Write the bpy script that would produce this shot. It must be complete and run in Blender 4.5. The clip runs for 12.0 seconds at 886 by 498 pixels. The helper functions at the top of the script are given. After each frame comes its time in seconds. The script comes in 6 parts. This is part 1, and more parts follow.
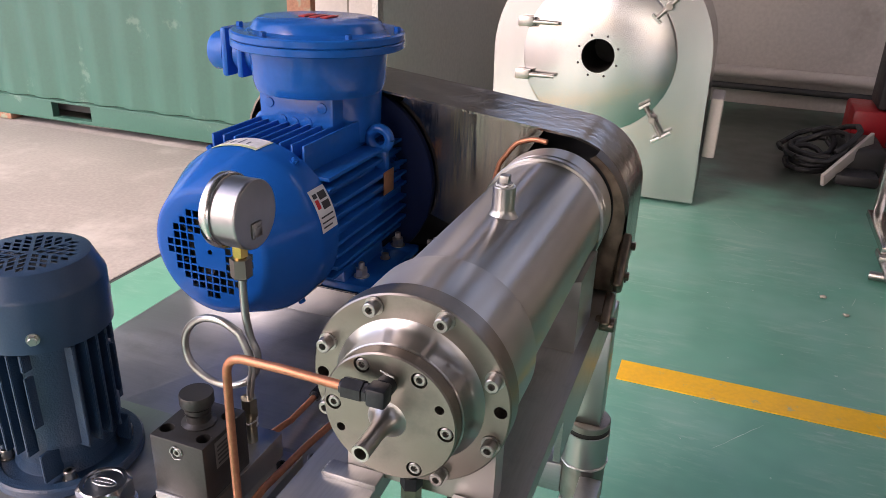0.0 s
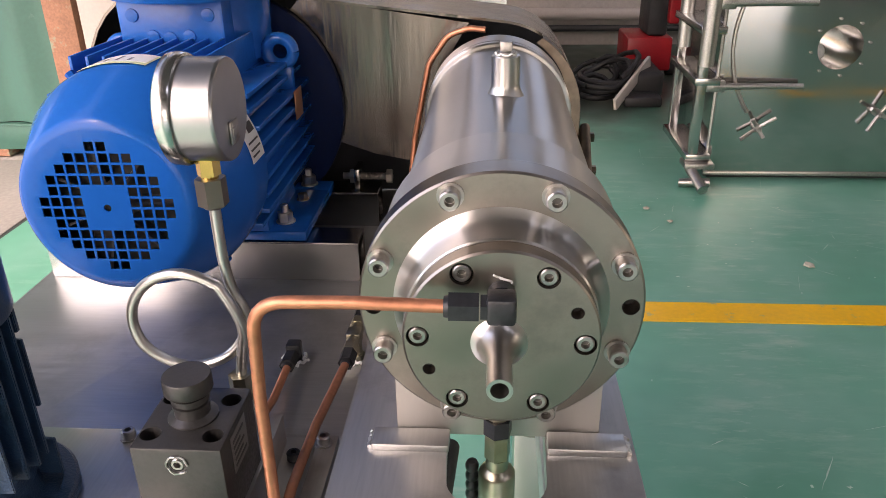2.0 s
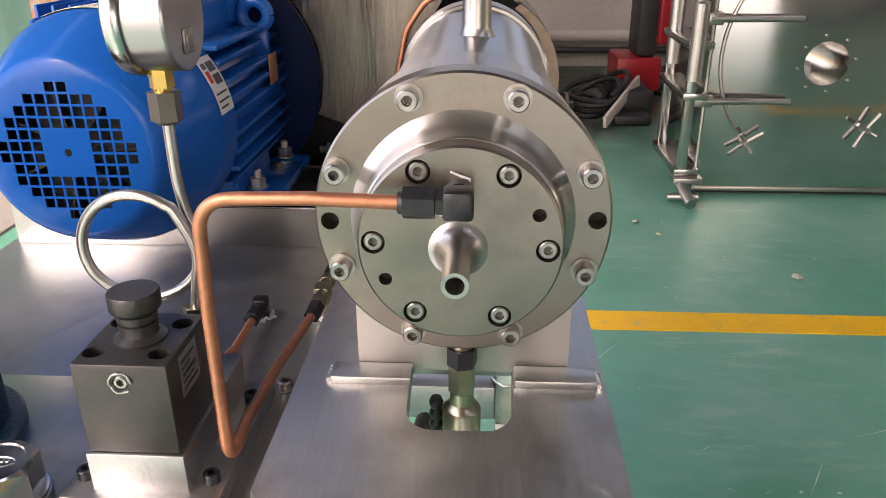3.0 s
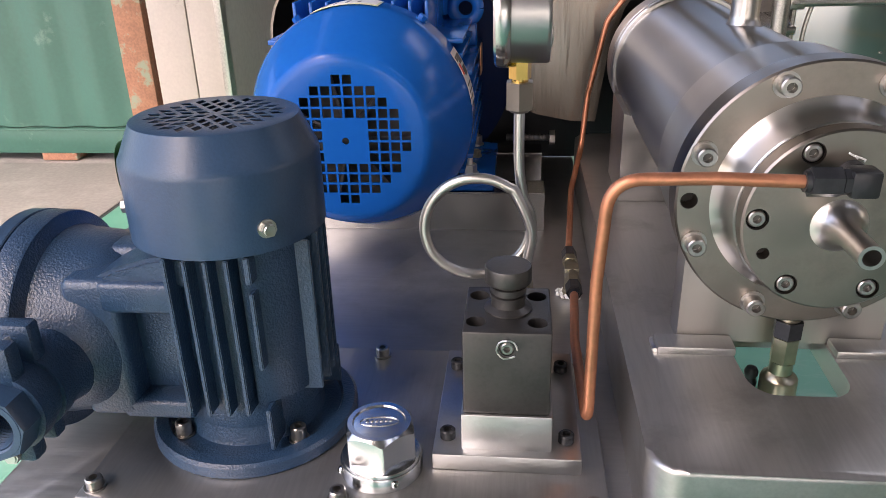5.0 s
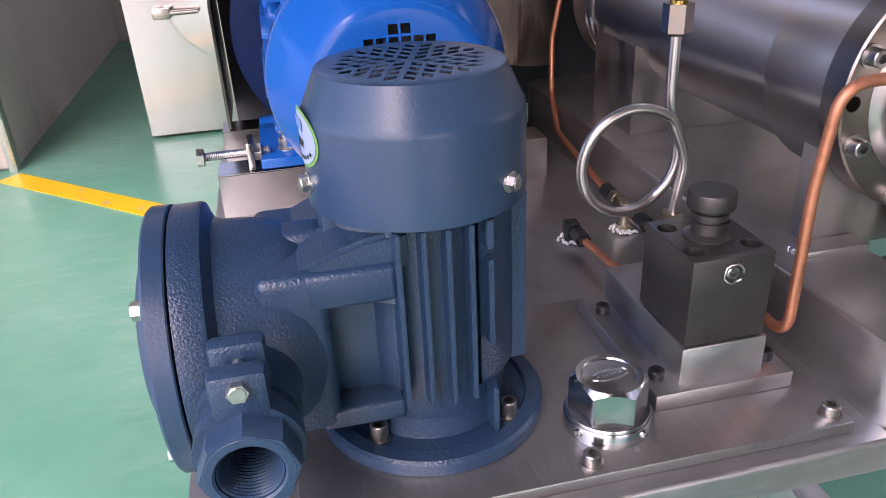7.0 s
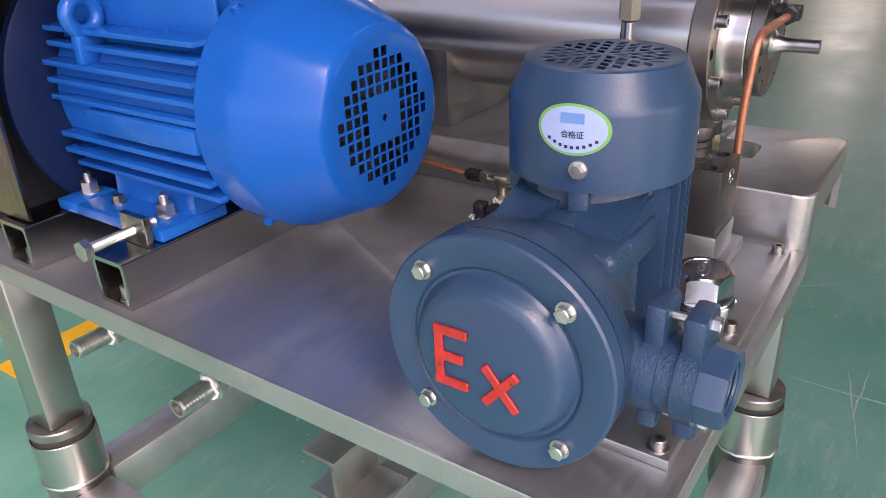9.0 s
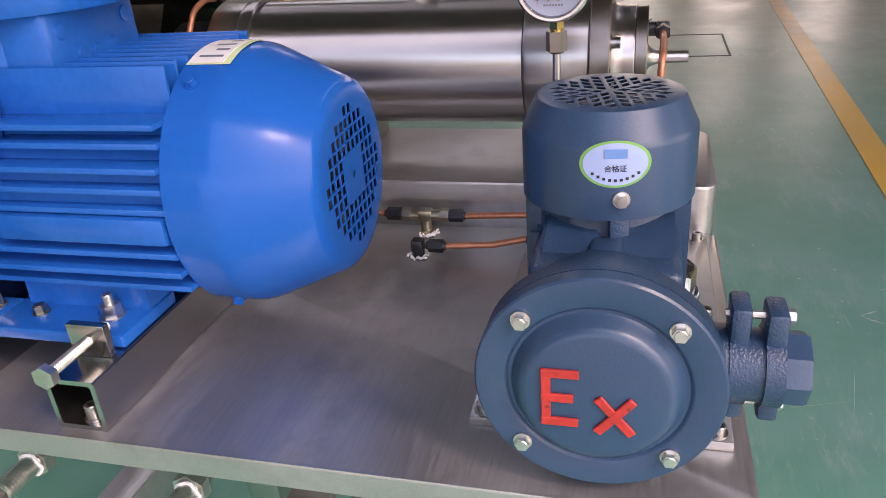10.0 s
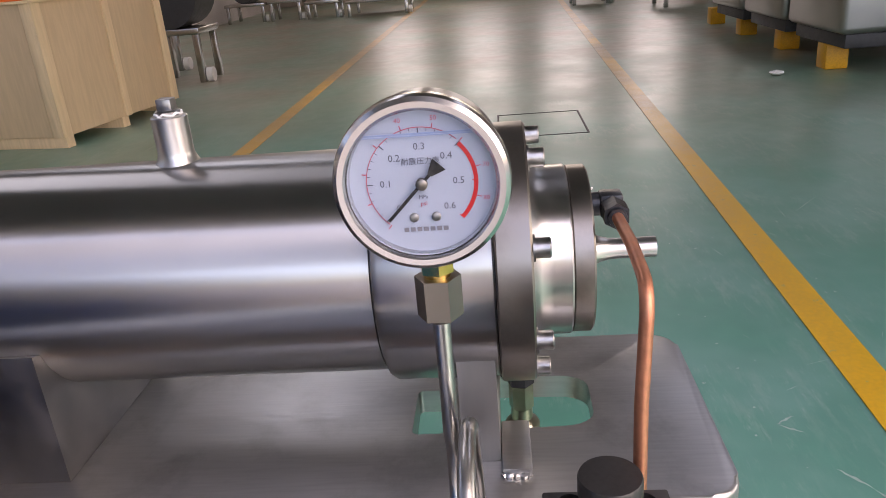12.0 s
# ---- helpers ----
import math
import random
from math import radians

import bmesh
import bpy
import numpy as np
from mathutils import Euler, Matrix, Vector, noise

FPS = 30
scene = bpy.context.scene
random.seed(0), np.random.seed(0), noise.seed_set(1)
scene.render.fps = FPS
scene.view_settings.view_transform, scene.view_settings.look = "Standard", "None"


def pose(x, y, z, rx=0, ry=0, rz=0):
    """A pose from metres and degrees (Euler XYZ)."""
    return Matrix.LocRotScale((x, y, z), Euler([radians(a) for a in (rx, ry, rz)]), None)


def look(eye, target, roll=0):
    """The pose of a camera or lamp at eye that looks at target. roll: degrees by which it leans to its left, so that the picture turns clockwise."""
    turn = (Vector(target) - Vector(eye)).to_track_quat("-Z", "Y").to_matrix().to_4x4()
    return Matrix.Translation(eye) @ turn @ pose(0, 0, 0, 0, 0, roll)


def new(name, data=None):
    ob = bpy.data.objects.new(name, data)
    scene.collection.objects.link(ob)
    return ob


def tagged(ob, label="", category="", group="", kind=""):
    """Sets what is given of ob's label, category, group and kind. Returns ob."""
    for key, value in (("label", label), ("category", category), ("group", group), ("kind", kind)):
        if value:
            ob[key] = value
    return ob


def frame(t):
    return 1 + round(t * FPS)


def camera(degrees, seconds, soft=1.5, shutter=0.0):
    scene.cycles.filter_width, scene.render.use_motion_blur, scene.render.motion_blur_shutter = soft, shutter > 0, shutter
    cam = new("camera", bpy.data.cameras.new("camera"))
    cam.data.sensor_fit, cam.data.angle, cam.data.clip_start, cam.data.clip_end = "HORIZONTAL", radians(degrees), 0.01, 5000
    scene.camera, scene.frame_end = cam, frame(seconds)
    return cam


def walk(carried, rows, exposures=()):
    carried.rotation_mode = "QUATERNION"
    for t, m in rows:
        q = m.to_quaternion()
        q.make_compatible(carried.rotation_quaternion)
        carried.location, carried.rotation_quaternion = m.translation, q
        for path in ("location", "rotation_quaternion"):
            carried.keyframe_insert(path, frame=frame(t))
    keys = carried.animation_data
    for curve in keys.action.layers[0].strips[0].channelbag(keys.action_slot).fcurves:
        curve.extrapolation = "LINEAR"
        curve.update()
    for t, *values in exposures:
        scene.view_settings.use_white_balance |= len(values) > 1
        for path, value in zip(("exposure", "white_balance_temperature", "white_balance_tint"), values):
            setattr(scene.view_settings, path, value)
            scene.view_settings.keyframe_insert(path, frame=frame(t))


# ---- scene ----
cam = camera(60.7, 12.0, soft=0.75)
PATH = [
    (0, (0.1922, -0.4534, 1.4667), (-0.4492, 1.2683, 0.6767), 1.93),
    (0.5, (0.0896, -0.4580, 1.4698), (-0.4254, 1.2855, 0.6361), 0.22),
    (1, (0.0173, -0.4647, 1.4534), (-0.3393, 1.3032, 0.5889), -0.94),
    (1.5, (-0.0117, -0.4207, 1.4080), (-0.2195, 1.3696, 0.5411), -0.88),
    (2, (-0.0084, -0.3831, 1.3512), (-0.1309, 1.4228, 0.5004), -0.86),
    (2.5, (0.0038, -0.3818, 1.3045), (-0.0823, 1.4475, 0.5006), -0.54),
    (2.7, (0.0101, -0.3886, 1.2846), (-0.0770, 1.4464, 0.4939), -0.43),
    (4.3, (-0.0349, -0.3993, 1.2973), (-0.2699, 1.4244, 0.5108), -0.54),
    (4.5, (-0.0812, -0.4125, 1.2965), (-0.3161, 1.4082, 0.5028), -0.81),
    (5, (-0.1787, -0.4415, 1.2955), (-0.3749, 1.3757, 0.4834), -1.55),
    (5.5, (-0.2515, -0.4575, 1.2951), (-0.3676, 1.3523, 0.4519), -2.48),
    (6, (-0.3077, -0.4347, 1.2819), (-0.2996, 1.3729, 0.4259), -3.03),
    (6.5, (-0.3688, -0.4046, 1.2732), (-0.2047, 1.3849, 0.3953), -3.12),
    (7, (-0.4261, -0.3967, 1.2758), (-0.0628, 1.3549, 0.3813), -2.87),
    (7.2, (-0.4595, -0.3957, 1.2749), (-0.0011, 1.3355, 0.3846), -2.72),
    (8.8, (-0.7906, -0.2265, 1.2894), (0.5806, 0.9290, 0.4038), -2.29),
    (9, (-0.8037, -0.1995, 1.2923), (0.6588, 0.8401, 0.4091), -2.54),
    (9.5, (-0.8450, -0.1089, 1.3062), (0.7832, 0.6446, 0.4224), -3.79),
    (10, (-0.8721, -0.0359, 1.3257), (0.8543, 0.4625, 0.4476), -4.62),
    (10.5, (-0.7955, -0.0214, 1.3357), (0.9827, 0.3053, 0.4806), -5.01),
    (11, (-0.6627, -0.0137, 1.3356), (1.1494, 0.2201, 0.5221), -5.07),
    (11.5, (-0.5436, 0.0008, 1.3317), (1.2931, 0.1927, 0.5637), -5.03),
    (12, (-0.4576, 0.0147, 1.3170), (1.3974, 0.1822, 0.5883), -4.91),
]
walk(cam, [(t, look(e, g, r)) for t, e, g, r in PATH], [(0, 1.80, 7300, 28), (2.7, 2.19, 7750, 23), (4.3, 1.88, 7350, 21), (5.1, 1.90, 7200, 23), (6.5, 1.87, 6850, 34), (9.0, 1.76, 7200, 29), (10.6, 1.77, 7650, 32), (12, 1.97, 7300, 26)])

# ---- light ----
world = bpy.data.worlds.new("sky")
scene.world = world
world.use_nodes = True
wn = world.node_tree.nodes
sky = wn.new("ShaderNodeTexSky")
sky.sky_type, sky.sun_disc = "NISHITA", False
sky.sun_elevation, sky.sun_rotation = radians(48), radians(200)
sky.air_density, sky.dust_density = 1.0, 3.0
wn["Background"].inputs[1].default_value = 0.19
world.node_tree.links.new(sky.outputs[0], wn["Background"].inputs[0])

sun = new("sun", bpy.data.lights.new("sun", "SUN"))
sun.data.energy, sun.data.angle, sun.data.color = 0.6, radians(12), (1.0, 0.95, 0.88)
sun.matrix_world = look((-6, -9, 12), (0, 0, 0))


def roof_fill_lamp(x, y, sx, sy, power):
    lamp = new("roof_fill_lamp", bpy.data.lights.new("roof_fill_lamp", "AREA"))
    lamp.data.shape, lamp.data.size, lamp.data.size_y = "RECTANGLE", sx, sy
    lamp.data.energy, lamp.data.color = power, (0.93, 0.97, 1.0)
    lamp.matrix_world = pose(x, y, 6.98)


# added roof lamps, unseen; the nearest row brightens the floor beside the machine
for lx in (4.6, 10.0, 16.0):
    for ly, lp in ((-4.2, 5), (3.6, 12)):
        roof_fill_lamp(lx, ly, 3.4, 1.1, lp)


# daylight in the far end windows
for wy in (-5.2, -2.4, 0.4, 3.2):
    lamp = new("window_lamp", bpy.data.lights.new("window_lamp", "AREA"))
    lamp.data.shape, lamp.data.size, lamp.data.size_y = "RECTANGLE", 1.5, 3.2
    lamp.data.energy, lamp.data.color = 16, (1.0, 0.84, 0.62)
    lamp.matrix_world = look((25.98, wy, 4.3), (0, wy, 4.3))


# ---- materials ----
def nodes_of(name):
    m = bpy.data.materials.new(name)
    m.use_nodes = True
    return m, m.node_tree, m.node_tree.nodes["Principled BSDF"]


def mat(name, color, rough=0.5, metal=0.0, var=0.12, scale=8.0, bump=0.0, bscale=60.0, stretch=(1, 1, 1),
        rvar=0.1, coat=0.0, spots=None, spot_scale=3.0, spot_at=0.62, spec=0.5, spot_soft=0.08, spot_detail=8):
    """Colour and gloss vary at two scales; spots: colour of worn or dirty places."""
    m, t, b = nodes_of(name)
    n, l = t.nodes.new, t.links.new
    co = n("ShaderNodeTexCoord")
    mp = n("ShaderNodeMapping")
    mp.inputs["Scale"].default_value = stretch
    l(co.outputs["Object"], mp.inputs["Vector"])
    big = n("ShaderNodeTexNoise")
    big.inputs["Scale"].default_value, big.inputs["Detail"].default_value = scale, 4
    fine = n("ShaderNodeTexNoise")
    fine.inputs["Scale"].default_value, fine.inputs["Detail"].default_value = bscale, 3
    l(mp.outputs[0], big.inputs["Vector"])
    l(mp.outputs[0], fine.inputs["Vector"])
    mix = n("ShaderNodeMix")
    mix.data_type = "RGBA"
    hi = [min(1, c * (1 + var)) for c in color]
    lo = [c * (1 - var) for c in color]
    mix.inputs["A"].default_value, mix.inputs["B"].default_value = (*lo, 1), (*hi, 1)
    add = n("ShaderNodeMath")
    add.operation = "MULTIPLY_ADD"
    add.inputs[1].default_value, add.inputs[2].default_value = 0.5, 0.0
    l(fine.outputs[0], add.inputs[0])
    sm = n("ShaderNodeMath")
    sm.operation = "MULTIPLY_ADD"
    sm.inputs[1].default_value = 0.5
    l(big.outputs[0], sm.inputs[0])
    l(add.outputs[0], sm.inputs[2])
    st = n("ShaderNodeMapRange")
    st.interpolation_type = "SMOOTHSTEP"
    st.inputs["From Min"].default_value, st.inputs["From Max"].default_value = 0.3, 0.7
    l(sm.outputs[0], st.inputs["Value"])
    l(st.outputs[0], mix.inputs["Factor"])
    if metal > 0.9:
        l(big.outputs[0], st.inputs["Value"])
    out = mix.outputs["Result"]
    if spots:
        sp = n("ShaderNodeTexNoise")
        sp.inputs["Scale"].default_value, sp.inputs["Detail"].default_value, sp.inputs["Roughness"].default_value = spot_scale, spot_detail, 0.65
        l(co.outputs["Object"], sp.inputs["Vector"])
        ra = n("ShaderNodeMapRange")
        ra.interpolation_type = "SMOOTHSTEP"
        ra.inputs["From Min"].default_value, ra.inputs["From Max"].default_value = spot_at, spot_at + spot_soft
        l(sp.outputs[0], ra.inputs["Value"])
        m2 = n("ShaderNodeMix")
        m2.data_type = "RGBA"
        m2.inputs["B"].default_value = (*spots, 1)
        l(out, m2.inputs["A"])
        l(ra.outputs[0], m2.inputs["Factor"])
        out = m2.outputs["Result"]
    l(out, b.inputs["Base Color"])
    rr = n("ShaderNodeMapRange")
    rr.interpolation_type = "SMOOTHSTEP"
    rr.inputs["From Min"].default_value, rr.inputs["From Max"].default_value = 0.3, 0.7
    rr.inputs["To Min"].default_value, rr.inputs["To Max"].default_value = (max(rough - rvar, 0.28), min(1, rough + rvar)) if rough > 0.274 else (max(0.02, rough - rvar), min(rough + rvar, 0.268))
    l((big if metal > 0.9 else sm).outputs[0], rr.inputs["Value"])
    l(rr.outputs[0], b.inputs["Roughness"])
    b.inputs["Metallic"].default_value = metal
    b.inputs["Specular IOR Level"].default_value = spec
    if coat:
        b.inputs["Coat Weight"].default_value, b.inputs["Coat Roughness"].default_value = coat, 0.12
    if bump:
        bp = n("ShaderNodeBump")
        bp.inputs["Strength"].default_value, bp.inputs["Distance"].default_value = bump, 0.002
        l(fine.outputs[0], bp.inputs["Height"])
        l(bp.outputs[0], b.inputs["Normal"])
    return m


M = {}
M["steel"] = mat("brushed_stainless", (0.52, 0.51, 0.495), 0.27, 1, 0.06, 5, 0.05, 260, (1, 0.06, 1), 0.07)
M["steel_v"] = mat("brushed_upright_stainless", (0.47, 0.46, 0.445), 0.30, 1, 0.05, 5, 0.01, 200, (1, 1, 0.05), 0.07)
M["steel_dark"] = mat("dull_welded_steel", (0.30, 0.275, 0.25), 0.36, 1, 0.2, 30, 0.05, 260, (1, 1, 1), 0.1)
M["steel_turned"] = mat("turned_stainless", (0.56, 0.545, 0.52), 0.33, 1, 0.09, 9, 0.05, 300, (1, 0.06, 1), 0.08)
M["steel_face"] = mat("machined_face", (0.300, 0.268, 0.235), 0.35, 1, 0.12, 22, 0.0, 400, (1, 1, 1), 0.05, 0.0, (0.22, 0.20, 0.18), 22, 0.42, spot_soft=0.36)
M["steel_cyl"] = mat("brushed_cylinder", (0.49, 0.480, 0.466), 0.30, 1, 0.09, 7, 0.0, 300, (1, 0.5, 1), 0.03)
cyl_bsdf = M["steel_cyl"].node_tree.nodes["Principled BSDF"]
cyl_tan = M["steel_cyl"].node_tree.nodes.new("ShaderNodeTangent")
cyl_tan.direction_type, cyl_tan.axis = "RADIAL", "Y"
M["steel_cyl"].node_tree.links.new(cyl_tan.outputs[0], cyl_bsdf.inputs["Tangent"])
cyl_bsdf.inputs["Anisotropic"].default_value, cyl_bsdf.inputs["Anisotropic Rotation"].default_value = 0.90, 0.25
M["sheet"] = mat("stainless_sheet", (0.47, 0.475, 0.475), 0.42, 0.88, 0.10, 14, 0.05, 420, (0.07, 1, 1), 0.12, 0.0, (0.375, 0.377, 0.375), 13, 0.46, spot_soft=0.24, spot_detail=6)
M["rail"] = mat("rail_stainless", (0.46, 0.45, 0.44), 0.22, 1, 0.06, 9, 0.01, 220, (0.12, 1, 1), 0.06)
M["plate"] = mat("bent_stainless_plate", (0.44, 0.438, 0.43), 0.35, 0.90, 0.09, 14, 0.05, 420, (1, 0.07, 1), 0.08, 0.0, (0.345, 0.34, 0.33), 16, 0.46, spot_soft=0.24, spot_detail=6)
M["guard"] = mat("guard_sheet", (0.26, 0.235, 0.205), 0.235, 1, 0.12, 22, 0.40, 60, (1, 1, 0.10), 0.10)
M["foot_plate"] = mat("ground_foot_plate", (0.47, 0.455, 0.43), 0.40, 1, 0.10, 40, 0.03, 200, (1, 1, 0.2), 0.08)
M["foot_polish"] = mat("polished_foot", (0.46, 0.445, 0.425), 0.40, 1, 0.08, 30, 0.01, 200)
M["guard_in"] = mat("shaded_inside", (0.03, 0.032, 0.04), 0.6, 0, 0.2)
M["mirror"] = mat("polished_stainless", (0.52, 0.51, 0.495), 0.14, 1, 0.04, 2.5, 0.0, 90, (1, 1, 1), 0.05)
M["satin"] = mat("satin_stainless", (0.55, 0.54, 0.53), 0.235, 1, 0.10, 3.5, 0.03, 30, (1, 1, 0.2), 0.03)
M["bracket"] = mat("brown_bracket_steel", (0.20, 0.155, 0.12), 0.34, 1, 0.25, 60, 0.1, 300)
M["bolt"] = mat("bolt_steel", (0.40, 0.385, 0.365), 0.30, 1, 0.16, 160, 0.05, 500)
M["zinc"] = mat("zinc_bolt", (0.62, 0.61, 0.58), 0.30, 1, 0.10, 90, 0.05, 400)
M["chrome"] = mat("chrome", (0.62, 0.635, 0.65), 0.22, 1, 0.06, 60, 0.0, 200, (1, 1, 1), 0.07)
M["gauge_case"] = mat("brushed_gauge_case", (0.40, 0.40, 0.405), 0.30, 1, 0.08, 30, 0.0, 300, (1, 1, 1), 0.05)
M["bezel"] = mat("polished_bezel", (0.60, 0.59, 0.58), 0.27, 1, 0.04, 30)
# near-black for discs and liners in holes: their shade put into the colour
M["socket"] = mat("hole_shade_black", (0.015, 0.014, 0.013), 0.6)
M["blue"] = mat("blue_motor_paint", (0.001, 0.096, 0.405), 0.20, 0, 0.03, 9, 0.015, 160, (1, 1, 1), 0.04, 0.0, spec=0.20)
M["blue_cast"] = mat("blue_cast_paint", (0.001, 0.098, 0.400), 0.24, 0, 0.08, 18, 0.12, 150, (1, 1, 1), 0.06, 0.0, spec=0.38)
M["slate"] = mat("slate_blue_paint", (0.024, 0.059, 0.118), 0.30, 0, 0.10, 12, 0.07, 560, (1, 1, 1), 0.05, 0.0, (0.040, 0.072, 0.120), 16, 0.55, spec=0.5, spot_soft=0.30, spot_detail=3)
M["slate_cast"] = mat("slate_blue_cast", (0.018, 0.049, 0.103), 0.30, 0, 0.14, 24, 0.32, 620, (1, 1, 1), 0.06, 0.0, spec=0.58)
M["slate_worn"] = mat("dusty_slate_cast", (0.085, 0.115, 0.165), 0.55, 0, 0.2, 30, 0.5, 140, (1, 1, 1), 0.1, 0, (0.05, 0.08, 0.14), 40, 0.55)
M["navy"] = mat("navy_cast_paint", (0.002, 0.011, 0.050), 0.6, 0, 0.12, 18, 0.2, 150, spec=0.15)
M["primer"] = mat("grey_bare_cast", (0.16, 0.165, 0.18), 0.55, 0, 0.2, 30, 0.4, 180)
M["red_paint"] = mat("red_letter_paint", (0.46, 0.028, 0.022), 0.45, 0, 0.2, 60, 0.1, 300, (1, 1, 1), 0.1, 0, (0.10, 0.016, 0.02), 110, 0.60, spot_soft=0.10)
M["copper"] = mat("copper_tube", (0.56, 0.235, 0.135), 0.42, 0.75, 0.16, 40, 0.05, 200, (1, 1, 1), 0.1)
M["brass"] = mat("brass", (0.68, 0.44, 0.13), 0.25, 1, 0.1, 60)
M["brass_dull"] = mat("nickel_brass", (0.43, 0.40, 0.30), 0.28, 1, 0.15, 60)
M["black"] = mat("black_oxide", (0.028, 0.030, 0.034), 0.33, 0.4, 0.2, 60, 0.1, 300)
M["block"] = mat("grey_anodised", (0.075, 0.073, 0.072), 0.40, 0.7, 0.12, 40, 0.06, 400)
M["alu"] = mat("milled_aluminium", (0.50, 0.50, 0.50), 0.36, 1, 0.10, 25, 0.12, 300)
M["cable"] = mat("black_cable", (0.008, 0.008, 0.009), 0.55)
M["rubber"] = mat("black_rubber", (0.022, 0.021, 0.02), 0.6)
M["white"] = mat("white_dial", (0.47, 0.535, 0.665), 0.5, 0, 0.02)
M["print_grey"] = mat("faded_dial_print", (0.13, 0.14, 0.18), 0.5)
M["print_pale"] = mat("pale_print", (0.24, 0.24, 0.28), 0.5)
M["print_pink"] = mat("faded_red_print", (0.66, 0.13, 0.18), 0.5)
M["ink"] = mat("black_ink", (0.02, 0.02, 0.022), 0.5)
M["red_ink"] = mat("red_ink", (0.75, 0.03, 0.03), 0.5)
M["paper"] = mat("paper_label", (0.72, 0.72, 0.70), 0.45, 0, 0.03, 60)
M["paper_blue"] = mat("pale_blue_label", (0.32, 0.42, 0.66), 0.4, 0, 0.04, 60)
M["label_grey"] = mat("grey_foil_label", (0.20, 0.195, 0.19), 0.35, 0.4, 0.15, 90)
M["label_green"] = mat("green_label_edge", (0.16, 0.42, 0.10), 0.4)
M["label_lime"] = mat("lime_label", (0.52, 0.66, 0.36), 0.4)
M["tape"] = mat("sealing_tape", (0.80, 0.80, 0.78), 0.5)
M["socket_steel"] = mat("socket_steel", (0.11, 0.108, 0.10), 0.45, 0.8)
M["nameplate"] = mat("copper_nameplate", (0.45, 0.22, 0.12), 0.4, 0.6, 0.2, 80)
M["floor"] = mat("green_epoxy", (0.080, 0.285, 0.203), 0.32, 0, 0.10, 1.3, 0.05, 6, (1, 1, 1), 0.07, 0.0, (0.165, 0.375, 0.300), 1.6, 0.30, spot_soft=0.50, spot_detail=3, spec=0.47)


def tan_reflection(m, x0, x1, most, color):
    """Tan reflection of the far end, painted into the colour and stronger along x."""
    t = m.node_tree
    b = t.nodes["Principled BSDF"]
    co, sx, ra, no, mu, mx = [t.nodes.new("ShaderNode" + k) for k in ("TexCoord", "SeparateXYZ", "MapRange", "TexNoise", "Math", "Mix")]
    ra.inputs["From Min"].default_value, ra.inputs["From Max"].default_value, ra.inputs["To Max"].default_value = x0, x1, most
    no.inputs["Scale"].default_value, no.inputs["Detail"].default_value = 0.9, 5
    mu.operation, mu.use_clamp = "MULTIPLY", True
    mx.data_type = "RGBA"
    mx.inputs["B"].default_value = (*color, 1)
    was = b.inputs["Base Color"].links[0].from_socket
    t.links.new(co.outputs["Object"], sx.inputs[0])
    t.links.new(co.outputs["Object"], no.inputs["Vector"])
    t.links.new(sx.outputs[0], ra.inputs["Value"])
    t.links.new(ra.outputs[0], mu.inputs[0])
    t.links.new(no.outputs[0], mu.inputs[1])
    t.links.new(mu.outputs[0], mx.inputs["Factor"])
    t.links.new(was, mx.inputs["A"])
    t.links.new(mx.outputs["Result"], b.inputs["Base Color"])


def scuffs(m, color, turn, scale, at, most):
    """Pale dry streaks rubbed into the paint, in patches."""
    t = m.node_tree
    b = t.nodes["Principled BSDF"]
    co, mp, no, pa, r1, r2, mu, mx = [t.nodes.new("ShaderNode" + k) for k in ("TexCoord", "Mapping", "TexNoise", "TexNoise", "MapRange", "MapRange", "Math", "Mix")]
    mp.inputs["Rotation"].default_value = (0, 0, radians(turn))
    mp.inputs["Scale"].default_value = (1.0, 4.0, 1.0)
    no.inputs["Scale"].default_value, no.inputs["Detail"].default_value, no.inputs["Roughness"].default_value = scale, 6, 0.7
    pa.inputs["Scale"].default_value, pa.inputs["Detail"].default_value = 1.7, 3
    r1.inputs["From Min"].default_value, r1.inputs["From Max"].default_value = at, at + 0.22
    r2.inputs["From Min"].default_value, r2.inputs["From Max"].default_value, r2.inputs["To Max"].default_value = 0.42, 0.66, most
    mu.operation, mu.use_clamp = "MULTIPLY", True
    mx.data_type = "RGBA"
    mx.inputs["B"].default_value = (*color, 1)
    was = b.inputs["Base Color"].links[0].from_socket
    t.links.new(co.outputs["Object"], mp.inputs["Vector"])
    t.links.new(mp.outputs[0], no.inputs["Vector"])
    t.links.new(co.outputs["Object"], pa.inputs["Vector"])
    t.links.new(no.outputs[0], r1.inputs["Value"])
    t.links.new(pa.outputs[0], r2.inputs["Value"])
    t.links.new(r1.outputs[0], mu.inputs[0])
    t.links.new(r2.outputs[0], mu.inputs[1])
    t.links.new(mu.outputs[0], mx.inputs["Factor"])
    t.links.new(was, mx.inputs["A"])
    t.links.new(mx.outputs["Result"], b.inputs["Base Color"])


scuffs(M["floor"], (0.33, 0.46, 0.39), 12, 4.2, 0.50, 0.7)
scuffs(M["floor"], (0.42, 0.50, 0.45), -38, 11.0, 0.57, 0.9)
tan_reflection(M["floor"], 1.6, 8.5, 1.35, (0.25, 0.20, 0.142))


